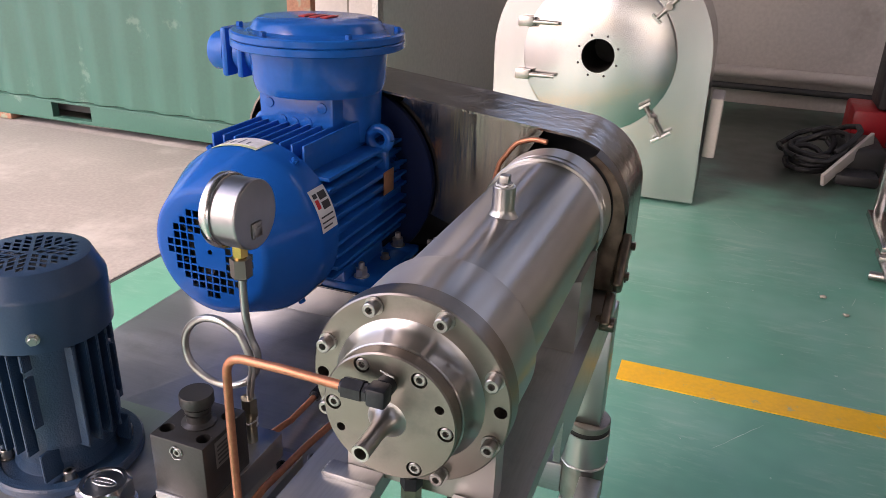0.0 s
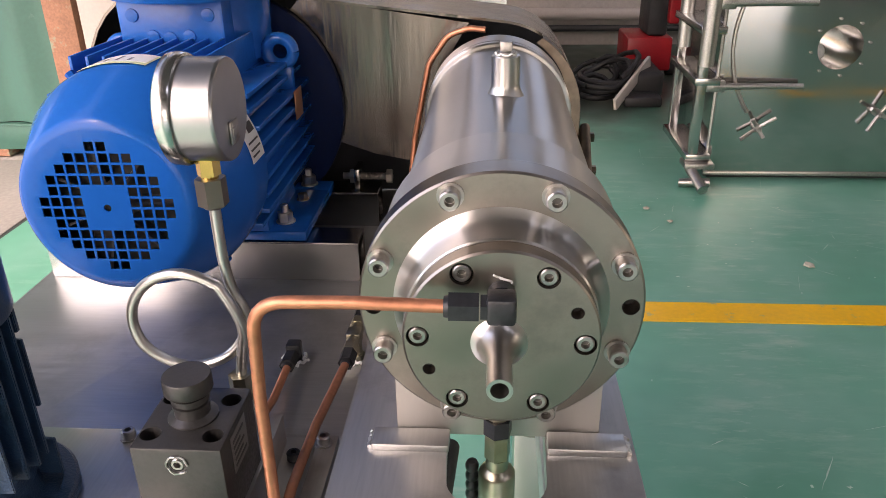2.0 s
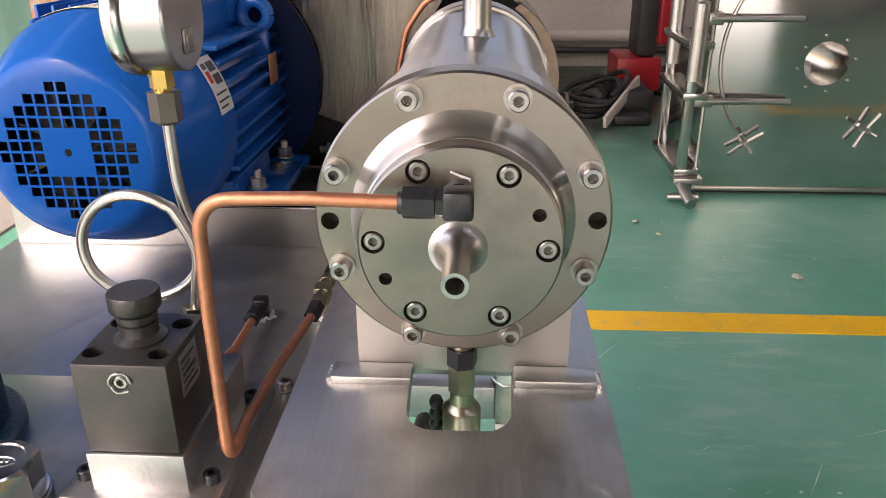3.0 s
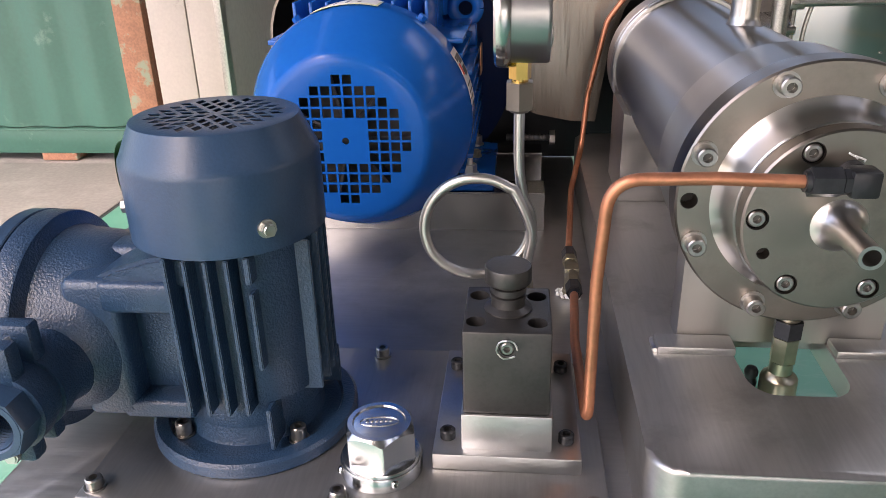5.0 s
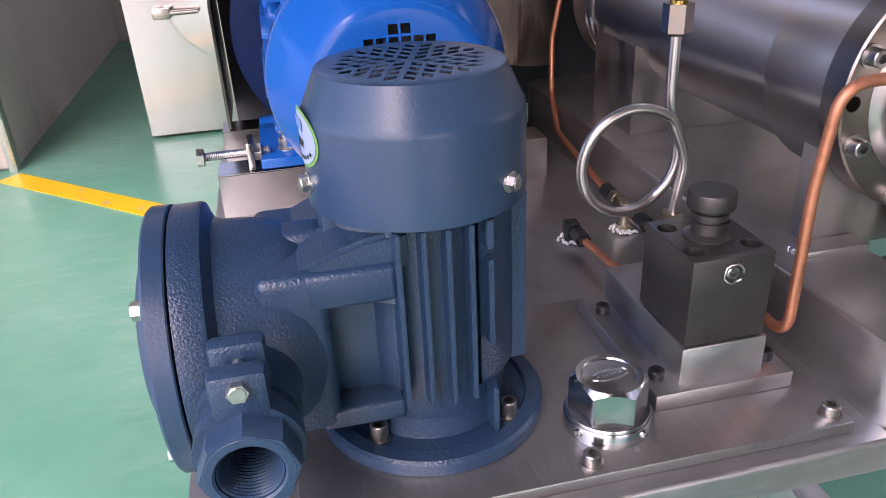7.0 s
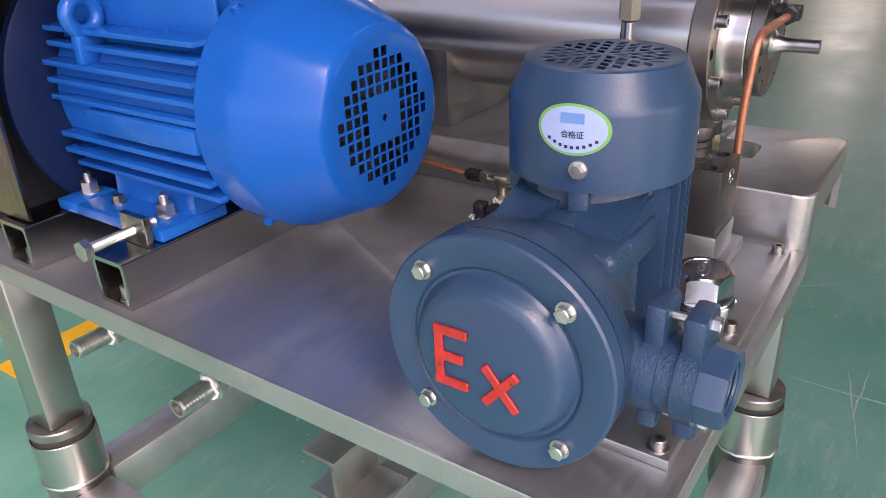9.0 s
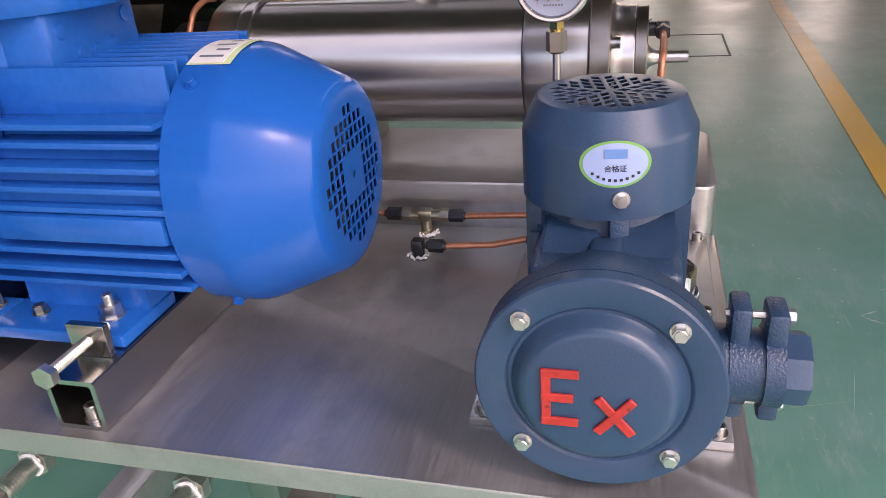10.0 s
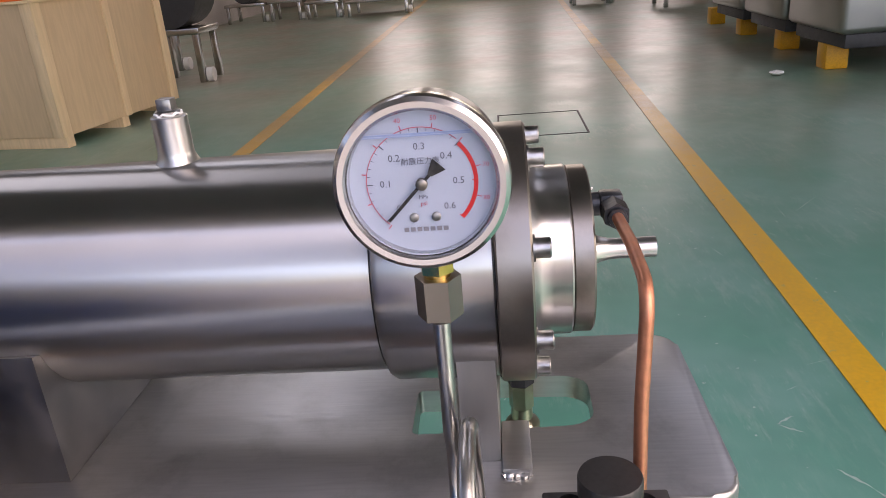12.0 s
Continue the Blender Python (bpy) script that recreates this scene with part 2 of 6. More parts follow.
def dark_patch(m, cx, cy, rx, ry, color, most):
    """A dark patch with a soft, uneven edge, mixed into the base colour."""
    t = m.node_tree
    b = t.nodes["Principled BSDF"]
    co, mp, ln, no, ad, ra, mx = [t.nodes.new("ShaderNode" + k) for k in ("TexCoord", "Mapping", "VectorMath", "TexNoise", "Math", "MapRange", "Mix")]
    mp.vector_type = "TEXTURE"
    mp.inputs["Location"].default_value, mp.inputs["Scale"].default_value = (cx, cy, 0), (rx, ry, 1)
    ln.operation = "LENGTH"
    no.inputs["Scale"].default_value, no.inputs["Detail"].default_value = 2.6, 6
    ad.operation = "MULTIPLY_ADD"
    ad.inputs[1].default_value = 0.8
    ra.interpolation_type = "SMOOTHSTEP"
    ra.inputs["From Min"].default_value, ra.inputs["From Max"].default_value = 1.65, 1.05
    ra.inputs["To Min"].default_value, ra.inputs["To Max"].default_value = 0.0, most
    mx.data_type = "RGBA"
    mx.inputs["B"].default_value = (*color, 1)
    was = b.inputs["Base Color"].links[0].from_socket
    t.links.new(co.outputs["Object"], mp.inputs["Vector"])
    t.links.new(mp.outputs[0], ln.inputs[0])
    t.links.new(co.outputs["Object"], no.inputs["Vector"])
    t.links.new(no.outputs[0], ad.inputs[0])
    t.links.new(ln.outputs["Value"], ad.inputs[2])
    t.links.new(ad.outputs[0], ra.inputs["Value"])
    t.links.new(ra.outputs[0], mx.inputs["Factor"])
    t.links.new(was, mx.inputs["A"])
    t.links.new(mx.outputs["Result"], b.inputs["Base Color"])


dark_patch(M["floor"], 0.75, 5.9, 1.0, 1.65, (0.032, 0.034, 0.028), 0.93)
dark_patch(M["floor"], 2.2, 6.5, 1.1, 0.8, (0.040, 0.042, 0.036), 0.85)
M["concrete"] = mat("bare_concrete", (0.37, 0.355, 0.34), 0.70, 0, 0.18, 1.1, 0.5, 45, (1, 1, 1), 0.12, 0, (0.52, 0.51, 0.49), 1.6, 0.50, spot_soft=0.2)
M["plaster"] = mat("wall_plaster", (0.46, 0.425, 0.395), 0.85, 0, 0.10, 0.9, 0.25, 30, (1, 1, 1), 0.1, 0, (0.30, 0.265, 0.24), 1.4, 0.54, spot_soft=0.25)
M["far_wall"] = mat("tan_end_wall", (0.48, 0.40, 0.31), 0.85, 0, 0.10, 0.9, 0.25, 30, (1, 1, 1), 0.1, 0, (0.36, 0.30, 0.24), 1.4, 0.60)
M["pillar"] = mat("painted_panel", (0.44, 0.40, 0.37), 0.65, 0, 0.06, 2.0, 0.15, 60, (1, 1, 1), 0.1, 0, (0.33, 0.295, 0.27), 5, 0.62)
M["roof"] = mat("roof_sheet", (0.10, 0.104, 0.108), 0.7, 0, 0.08, 2)
M["yellow"] = mat("yellow_floor_paint", (0.82, 0.445, 0.010), 0.34, 0, 0.08, 6, 0.1, 60, (1, 1, 1), 0.1, 0, (0.46, 0.40, 0.20), 14.0, 0.60, spot_soft=0.08)
# the yellow lines get the same painted tan reflection
tan_reflection(M["yellow"], 1.6, 6.5, 1.5, (0.30, 0.215, 0.12))
M["cont"] = mat("green_container_paint", (0.042, 0.140, 0.110), 0.48, 0, 0.08, 2.5, 0.05, 50, (1, 1, 1), 0.1, 0, (0.11, 0.22, 0.18), 3.5, 0.60)
M["rust"] = mat("rusty_post", (0.33, 0.16, 0.10), 0.75, 0, 0.25, 12, 0.3, 80, (1, 1, 1), 0.1, 0, (0.26, 0.30, 0.22), 6, 0.52)
M["red"] = mat("red_machine_paint", (0.34, 0.010, 0.016), 0.4, 0, 0.12, 6)
M["dark"] = mat("dark_clutter", (0.030, 0.030, 0.032), 0.55, 0, 0.3, 12)
M["ply"] = mat("plywood", (0.58, 0.43, 0.27), 0.65, 0, 0.10, 2.2, 0.1, 30, (1, 1, 0.12), 0.08)
M["ply_edge"] = mat("pine_batten", (0.66, 0.50, 0.31), 0.65, 0, 0.12, 3, 0.1, 40, (1, 1, 0.1))
M["farsteel"] = mat("far_stainless", (0.40, 0.39, 0.37), 0.32, 1, 0.12, 1.2, 0.0, 20)
M["chip"] = mat("chipped_concrete", (0.36, 0.33, 0.27), 0.8, 0, 0.2, 30)
M["orange"] = mat("orange_paint", (0.75, 0.16, 0.02), 0.5)
mg, tg, bg_ = nodes_of("gauge_glass")
bg_.inputs["Transmission Weight"].default_value, bg_.inputs["Roughness"].default_value, bg_.inputs["IOR"].default_value = 1.0, 0.02, 1.15
M["glass"] = mg


# ---- mesh helpers ----
def bm_new():
    return bmesh.new()


def move(bm, verts, m):
    bmesh.ops.transform(bm, matrix=m, verts=verts)


AX = {"z": Matrix.Identity(4), "x": pose(0, 0, 0, 0, 90, 0), "y": pose(0, 0, 0, -90, 0, 0)}


def box(bm, lo, hi, bevel=0.0, seg=2, m=None):
    r = bmesh.ops.create_cube(bm, size=1.0)
    v = r["verts"]
    c = [(a + b) / 2 for a, b in zip(lo, hi)]
    s = [abs(b - a) for a, b in zip(lo, hi)]
    move(bm, v, Matrix.Translation(c) @ Matrix.Diagonal((*s, 1)))
    if bevel:
        e = list({e for q in v for e in q.link_edges})
        r = bmesh.ops.bevel(bm, geom=e, offset=bevel, segments=seg, affect="EDGES", profile=0.5)
        v = list({q for f in r["faces"] for q in f.verts} | {q for q in v if q.is_valid})
    if m is not None:
        move(bm, v, m)
    return v


def lathe(bm, prof, axis="z", at=(0, 0, 0), n=48, m=None, arc=None):
    """prof: (radius, height) along the axis; radius 0 closes the end."""
    rings = []
    full = arc is None
    a0, a1 = (0, 2 * math.pi) if full else arc
    cnt = n if full else n + 1
    mm = Matrix.Translation(at) @ AX[axis]
    if m is not None:
        mm = m @ mm
    for r, h in prof:
        if r < 1e-6:
            rings.append([bm.verts.new(mm @ Vector((0, 0, h)))])
        else:
            rings.append([bm.verts.new(mm @ Vector((r * math.cos(a0 + (a1 - a0) * i / n), r * math.sin(a0 + (a1 - a0) * i / n), h))) for i in range(cnt)])
    for a, b in zip(rings, rings[1:]):
        for i in range(n if full else n):
            j = (i + 1) % n if full else i + 1
            if len(a) == 1 and len(b) == 1:
                continue
            if len(a) == 1:
                bm.faces.new((a[0], b[j], b[i]))
            elif len(b) == 1:
                bm.faces.new((a[i], a[j], b[0]))
            else:
                bm.faces.new((a[i], a[j], b[j], b[i]))
    return [v for r in rings for v in r]


def prism(bm, pts, h0, h1, axis="z", at=(0, 0, 0), m=None):
    """A straight block over a flat outline (x, y), from h0 to h1 along the axis."""
    mm = Matrix.Translation(at) @ AX[axis]
    if m is not None:
        mm = m @ mm
    a = [bm.verts.new(mm @ Vector((x, y, h0))) for x, y in pts]
    b = [bm.verts.new(mm @ Vector((x, y, h1))) for x, y in pts]
    bm.faces.new(a[::-1])
    bm.faces.new(b)
    n = len(pts)
    for i in range(n):
        bm.faces.new((a[i], a[(i + 1) % n], b[(i + 1) % n], b[i]))
    return a + b


def hexa(af, turn=0.0, n=6):
    r = af / 2 / math.cos(math.pi / n)
    return [(r * math.cos(turn + 2 * math.pi * i / n), r * math.sin(turn + 2 * math.pi * i / n)) for i in range(n)]


def smooth_path(pts, rad, seg=8):
    """Rounds the corners of a polyline with bends of the given radius."""
    pts = [Vector(p) for p in pts]
    out = [pts[0]]
    for a, b, c in zip(pts, pts[1:], pts[2:]):
        u, w = (a - b).normalized(), (c - b).normalized()
        ang = u.angle(w)
        if ang > math.pi - 0.02:
            out.append(b)
            continue
        d = min(rad / math.tan(ang / 2), (a - b).length * 0.49, (c - b).length * 0.49)
        p0, p1 = b + u * d, b + w * d
        for i in range(seg + 1):
            k = i / seg
            out.append(p0 * (1 - k) ** 2 + b * 2 * k * (1 - k) + p1 * k * k)
    out.append(pts[-1])
    return out


def tube(bm, path, r, n=12, caps=True, hollow=0.0):
    path = [Vector(p) for p in path]
    rings = []
    t0 = (path[1] - path[0]).normalized()
    ref = t0.orthogonal().normalized()
    for i, p in enumerate(path):
        t = (path[min(i + 1, len(path) - 1)] - path[max(i - 1, 0)]).normalized()
        ref = (ref - t * ref.dot(t)).normalized()
        s = t.cross(ref)
        rings.append([bm.verts.new(p + ref * r * math.cos(2 * math.pi * k / n) + s * r * math.sin(2 * math.pi * k / n)) for k in range(n)])
    for a, b in zip(rings, rings[1:]):
        for k in range(n):
            bm.faces.new((a[k], a[(k + 1) % n], b[(k + 1) % n], b[k]))
    if caps:
        bm.faces.new(rings[0][::-1])
        bm.faces.new(rings[-1])
    return rings


def finish(bm, name, material, smooth=35):
    bmesh.ops.recalc_face_normals(bm, faces=bm.faces)
    me = bpy.data.meshes.new(name)
    bm.to_mesh(me)
    bm.free()
    for f in me.polygons:
        f.use_smooth = True
    me.set_sharp_from_angle(angle=radians(smooth))
    me.materials.append(material)
    return me


def thing(name, at, label, category, group="", kind="", turn=0):
    ob = new(name)
    ob.matrix_world = pose(*at, 0, 0, turn)
    return tagged(ob, label, category, group, kind)


def part(name, bm, material, parent, label=""):
    """Links a bmesh, given in world places, as one mesh under a thing or a part."""
    ob = new(name, finish(bm, name, material))
    if parent is not None:
        while parent.parent is not None and parent.parent.parent is not None:
            parent = parent.parent
        ob.parent = parent
        ob.matrix_parent_inverse = parent_world(parent).inverted()
    return tagged(ob, label)


def parent_world(ob):
    m = ob.matrix_basis.copy()
    while ob.parent is not None:
        m = ob.matrix_parent_inverse @ m
        ob = ob.parent
        m = ob.matrix_basis @ m
    return m


def solo(name, bm, material, label, category, group="", kind=""):
    ob = new(name, finish(bm, name, material))
    return tagged(ob, label, category, group, kind)


def cut(bm, cutter):
    """Takes the cutter's solid out of bm."""
    obs = []
    for b, nm in ((bm, "cut_a"), (cutter, "cut_b")):
        bmesh.ops.recalc_face_normals(b, faces=b.faces)
        me = bpy.data.meshes.new(nm)
        b.to_mesh(me)
        b.free()
        obs.append(new(nm, me))
    mod = obs[0].modifiers.new("cut", "BOOLEAN")
    mod.operation, mod.object, mod.solver = "DIFFERENCE", obs[1], "EXACT"
    dg = bpy.context.evaluated_depsgraph_get()
    me = bpy.data.meshes.new_from_object(obs[0].evaluated_get(dg))
    out = bmesh.new()
    out.from_mesh(me)
    for o in obs:
        d = o.data
        bpy.data.objects.remove(o)
        bpy.data.meshes.remove(d)
    bpy.data.meshes.remove(me)
    return out


def along(p, d):
    """A pose at p whose z axis points along d."""
    return Matrix.Translation(p) @ Vector(d).to_track_quat("Z", "Y").to_matrix().to_4x4()


def cap_screw(parent, p, d, r=0.0055, h=0.006, washer=True, material="bolt", name="cap_screw", label=""):
    """A hexagon-socket screw: its head stands on p and points along d."""
    m = along(p, d)
    bm = bm_new()
    z = 0.0
    if washer:
        lathe(bm, [(0, 0), (r * 1.32, 0), (r * 1.32, 0.0012), (0, 0.0012)], m=m, n=20)
        z = 0.0012
    s = r * 0.50
    lathe(bm, [(r, z), (r, z + h - 0.0008), (r - 0.0008, z + h), (s, z + h), (s * 0.98, z + h * 0.45), (0, z + h * 0.4)], m=m, n=24)
    ob = part(name, bm, M[material], parent, label)
    bm = bm_new()
    prism(bm, hexa(s * 1.75), z + h * 0.42, z + h * 0.46, m=m)
    part("socket", bm, M["socket_steel"], ob)
    return ob


def hex_bolt(parent, p, d, af=0.011, h=0.006, material="zinc", stud=0.0, name="hex_bolt", label="", washer=True):
    m = along(p, d)
    bm = bm_new()
    z = 0.0
    if washer:
        lathe(bm, [(0, 0), (af * 0.72, 0), (af * 0.72, 0.0014), (0, 0.0014)], m=m, n=20)
        z = 0.0014
    prism(bm, hexa(af), z, z + h, m=m)
    lathe(bm, [(af * 0.46, z + h), (af * 0.40, z + h + 0.0006), (0, z + h + 0.0006)], m=m, n=18)
    if stud:
        lathe(bm, [(af * 0.28, z + h), (af * 0.28, z + h + stud), (af * 0.22, z + h + stud + 0.001), (0, z + h + stud + 0.001)], m=m, n=16)
    return part(name, bm, M[material], parent, label)


def text_part(name, words, size, m, material, parent, depth=0.0002, label=""):
    cu = bpy.data.curves.new(name, "FONT")
    cu.body, cu.size, cu.extrude, cu.align_x, cu.align_y = words, size, depth, "CENTER", "CENTER"
    cu.resolution_u = 2
    ob = new(name, cu)
    dg = bpy.context.evaluated_depsgraph_get()
    me = bpy.data.meshes.new_from_object(ob.evaluated_get(dg))
    bpy.data.objects.remove(ob)
    bpy.data.curves.remove(cu)
    bm = bmesh.new()
    bm.from_mesh(me)
    bpy.data.meshes.remove(me)
    move(bm, bm.verts, m)
    return part(name, bm, material, parent, label)


# ---- the hall ----
def slab(name, lo, hi, material, label, category, bevel=0.0):
    bm = bm_new()
    box(bm, lo, hi, bevel)
    return solo(name, bm, M[material], label, category, kind="structure")


slab("ground", (-2000, -2000, -0.40), (2000, 2000, -0.008), "concrete", "pale bare concrete ground outside the hall", "ground")
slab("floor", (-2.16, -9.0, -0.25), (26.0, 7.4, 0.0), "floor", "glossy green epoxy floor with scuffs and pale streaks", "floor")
slab("apron", (-9.0, -9.0, -0.20), (-2.19, 3.62, 0.0), "concrete", "weathered pale concrete apron with dust and cracks", "ground", 0.012)
slab("sill_strip", (-2.188, -9.0, -0.20), (-2.162, 3.62, -0.004), "dark", "dark open joint between concrete and green floor", "floor")
# the high openings are added, out of view, to brighten floor and steel
bm = bm_new()
box(bm, (-1.80, 7.2, 0), (26.0, 7.4, 3.4))
box(bm, (-1.80, 7.2, 4.8), (26.0, 7.4, 7.2))
for x0, x1 in ((-1.80, -1.5), (-0.1, 0.4), (1.8, 2.3), (3.7, 26.0)):
    box(bm, (x0, 7.2, 3.4), (x1, 7.4, 4.8))
solo("wall_back", bm, M["plaster"], "stained grey plaster wall with unseen high openings added for light", "wall", kind="structure")
bm = bm_new()
box(bm, (26.0, -9.2, 0), (26.2, 7.4, 2.65))
box(bm, (26.0, -9.2, 5.95), (26.2, 7.4, 7.2))
for y0, y1 in ((-9.2, -5.95), (-4.45, -3.15), (-1.65, -0.35), (1.15, 2.45), (3.95, 7.4)):
    box(bm, (26.0, y0, 2.65), (26.2, y1, 5.95))
solo("wall_right", bm, M["far_wall"], "far grey end wall with tall windows", "wall", kind="structure")
# unseen wall; its opening is added to let light onto the front faces
bm = bm_new()
box(bm, (-2.2, -9.2, 0), (-0.6, -9.0, 7.2))
box(bm, (3.8, -9.2, 0), (26.0, -9.0, 7.2))
box(bm, (-0.6, -9.2, 3.0), (3.8, -9.0, 7.2))
solo("wall_front", bm, M["plaster"], "long grey unseen wall with an opening added for light", "wall", kind="structure")
slab("wall_left_lintel", (-2.2, -9.0, 4.5), (-2.0, 3.62, 7.2), "plaster", "grey wall above the wide door opening", "wall")
slab("wall_left_pier", (-2.2, -9.0, 0), (-2.0, -7.4, 4.5), "plaster", "grey wall pier beside the wide door opening", "wall")
# high opening is added, out of view, so the cylinder's side reflects sky
bm = bm_new()
box(bm, (-2.2, 3.70, 0.0), (-1.80, 7.2, 7.2))
c = bm_new()
box(c, (-2.4, 3.90, 4.3), (-1.6, 6.9, 6.8))
bm = cut(bm, c)
wl = solo("wall_left_end", bm, M["plaster"], "pale wall beside the door opening with an unseen high opening added for light", "wall", kind="structure")
# cladding boards on the end of that wall
for i, (x0, x1) in enumerate(((-2.20, -1.985), (-1.977, -1.82))):
    for z0, z1 in ((0.02, 0.278), (0.286, 1.30), (1.308, 2.40), (2.408, 5.0)):
        bm = bm_new()
        box(bm, (x0, 3.655, z0), (x1, 3.70, z1), 0.003)
        part("panel", bm, M["pillar"], wl)
bm = bm_new()
box(bm, (-1.815, 3.63, 0), (-1.775, 3.70, 5.0), 0.002)
part("edge_rail", bm, M["zinc"], wl, "galvanised steel edge rail")

# unseen ceiling with openings added for the roof lamps
bm = bm_new()
xs = [-2.2, 2.9, 6.3, 8.3, 11.7, 14.3, 17.7, 26.2]
ys = [-9.2, -4.75, -3.65, 3.05, 4.15, 7.4]
for i in range(len(xs) - 1):
    for j in range(len(ys) - 1):
        if i in (1, 3, 5) and j in (1, 3):
            continue
        box(bm, (xs[i], ys[j], 7.2), (xs[i + 1], ys[j + 1], 7.35))
solo("ceiling", bm, M["roof"], "grey metal sheet ceiling out of view with openings added for light", "ceiling", kind="structure")

# added roof, out of view, keeps sky light off the container and apron
slab("shade_roof", (-9.0, 0.6, 4.0), (-2.21, 7.4, 4.1), "roof", "grey metal roof out of view, added to shade the container", "roof")

# floor markings
def stripe(pts, w, label):
    bm = bm_new()
    for (x0, y0), (x1, y1) in zip(pts, pts[1:]):
        d = Vector((x1 - x0, y1 - y0, 0))
        n = Vector((-d.y, d.x, 0)).normalized() * w / 2
        a, b = Vector((x0, y0, 0)), Vector((x1, y1, 0))
        prism(bm, [(q.x, q.y) for q in (a - n, b - n, b + n, a + n)], 0.0005, 0.004)
    return solo("floor_marking", bm, M["yellow"], label, "marking", kind="structure")


stripe([(-0.02, 1.985), (25.5, 2.05)], 0.135, "worn yellow aisle line painted on the green floor")
stripe([(-1.80, 3.55), (-0.10, 2.03)], 0.125, "yellow diagonal line painted on the green floor")
stripe([(0.6, -1.035), (25.5, -1.80)], 0.13, "worn yellow line painted along the aisle")

# ---- shipping container outside ----
CX, CY = -2.235, 3.66
cont = thing("shipping_container", (CX - 3.0, CY + 1.2, 0.03), "faded green corrugated steel shipping container standing on concrete", "container")
bm = bm_new()
x, prof = CX - 0.18, []
while x > CX - 5.9:
    prof += [(x, 0.045), (x - 0.072, 0.045), (x - 0.14, 0.012), (x - 0.21, 0.012)]
    x -= 0.278
vt = [(a, CY + b) for a, b in prof]
back = [(prof[-1][0], CY + 0.10), (prof[0][0], CY + 0.10)]
prism(bm, vt + back, 0.20, 2.50)
part("side_wall", bm, M["cont"], cont, "corrugated green side wall")
bm = bm_new()
box(bm, (CX - 5.9, CY + 0.002, 0.045), (CX - 0.165, CY + 0.06, 0.185), 0.004)
box(bm, (CX - 5.9, CY - 0.004, 0.183), (CX - 0.165, CY + 0.05, 0.195), 0.002)
fork = bm_new()
box(fork, (-4.44, CY - 0.1, 0.07), (-4.075, CY + 0.3, 0.178))
box(fork, (-6.6, CY - 0.1, 0.07), (-6.24, CY + 0.3, 0.178))
part("bottom_rail", cut(bm, fork), M["cont"], cont)
bm = bm_new()
box(bm, (CX - 5.9, CY, 2.50), (CX - 0.165, CY + 0.08, 2.62), 0.004)
part("top_rail", bm, M["cont"], cont)
for sx in (0, 1):
    x1 = CX if sx == 0 else CX - 5.88
    bm = bm_new()
    box(bm, (x1 - 0.165, CY, 0.13), (x1, CY + 0.15, 2.52), 0.006)
    part("corner_post", bm, M["rust"], cont, "rust-stained corner post")
    for z0 in (0.012, 2.505):
        bm = bm_new()
        box(bm, (x1 - 0.178, CY - 0.006, z0), (x1 + 0.004, CY + 0.162, z0 + 0.118), 0.006)
        c = bm_new()
        lathe(c, [(0, -0.2), (0.026, -0.2), (0.026, 0.012), (0, 0.012)], "y", (0, 0, 0), 20, m=Matrix.Translation((x1 - 0.07, CY, z0 + 0.062)) @ Matrix.Diagonal((1, 1, 1.5, 1)))
        ob = part("corner_casting", cut(bm, c), M["rust"], cont, "rusty corner casting")
        # dark sheet in the hole carries its inner shade as colour
        bm = bm_new()
        box(bm, (x1 - 0.11, CY + 0.01, z0 + 0.02), (x1 - 0.03, CY + 0.012, z0 + 0.1))
        part("casting_hole", bm, M["dark"], ob)
bm = bm_new()
box(bm, (CX - 5.9, CY + 0.11, 0.10), (CX - 0.1, CY + 2.4, 0.19))
part("underframe", bm, M["dark"], cont)
bm = bm_new()
box(bm, (CX - 5.9, CY + 0.08, 2.55), (CX - 0.02, CY + 2.4, 2.60))
part("roof", bm, M["cont"], cont)
bm = bm_new()
box(bm, (CX - 0.03, CY + 0.15, 0.12), (CX - 0.01, CY + 2.4, 2.56))
part("end_wall", bm, M["cont"], cont)
for bx in (-3.02, -5.1):
    bm = bm_new()
    box(bm, (bx, CY + 0.01, -0.002), (bx + 0.22, CY + 0.12, 0.052), 0.006)
    solo("brick_block", bm, M["rust"], "red brick block under the container rail", "brick", "blocks under the container")

# ---- machine frame ----
ZT = 0.966
fr = thing("machine_frame", (-0.20, 0.25, 0.0), "welded stainless steel machine frame with legs and raised bearing deck", "machine frame")


def rounded(x0, x1, y0, y1, r, corners=(1, 1, 1, 1), n=7):
    pts = []
    for k, (cx, cy, a) in enumerate(((x1 - r, y0 + r, -90), (x1 - r, y1 - r, 0), (x0 + r, y1 - r, 90), (x0 + r, y0 + r, 180))):
        if corners[k]:
            pts += [(cx + r * math.cos(radians(a + 90 * i / n)), cy + r * math.sin(radians(a + 90 * i / n))) for i in range(n + 1)]
        else:
            pts.append(((x1, x1, x0, x0)[k], (y0, y1, y1, y0)[k]))
    return pts


def edge_bevel(bm, r, up=True, seg=3, zmin=None, zmax=None):
    es = [e for e in bm.edges if all((zmin is None or v.co.z > zmin) and (zmax is None or v.co.z < zmax) for v in e.verts) and abs(e.verts[0].co.z - e.verts[1].co.z) < 1e-5]
    bmesh.ops.bevel(bm, geom=es, offset=r, segments=seg, affect="EDGES", profile=0.5)


bm = bm_new()
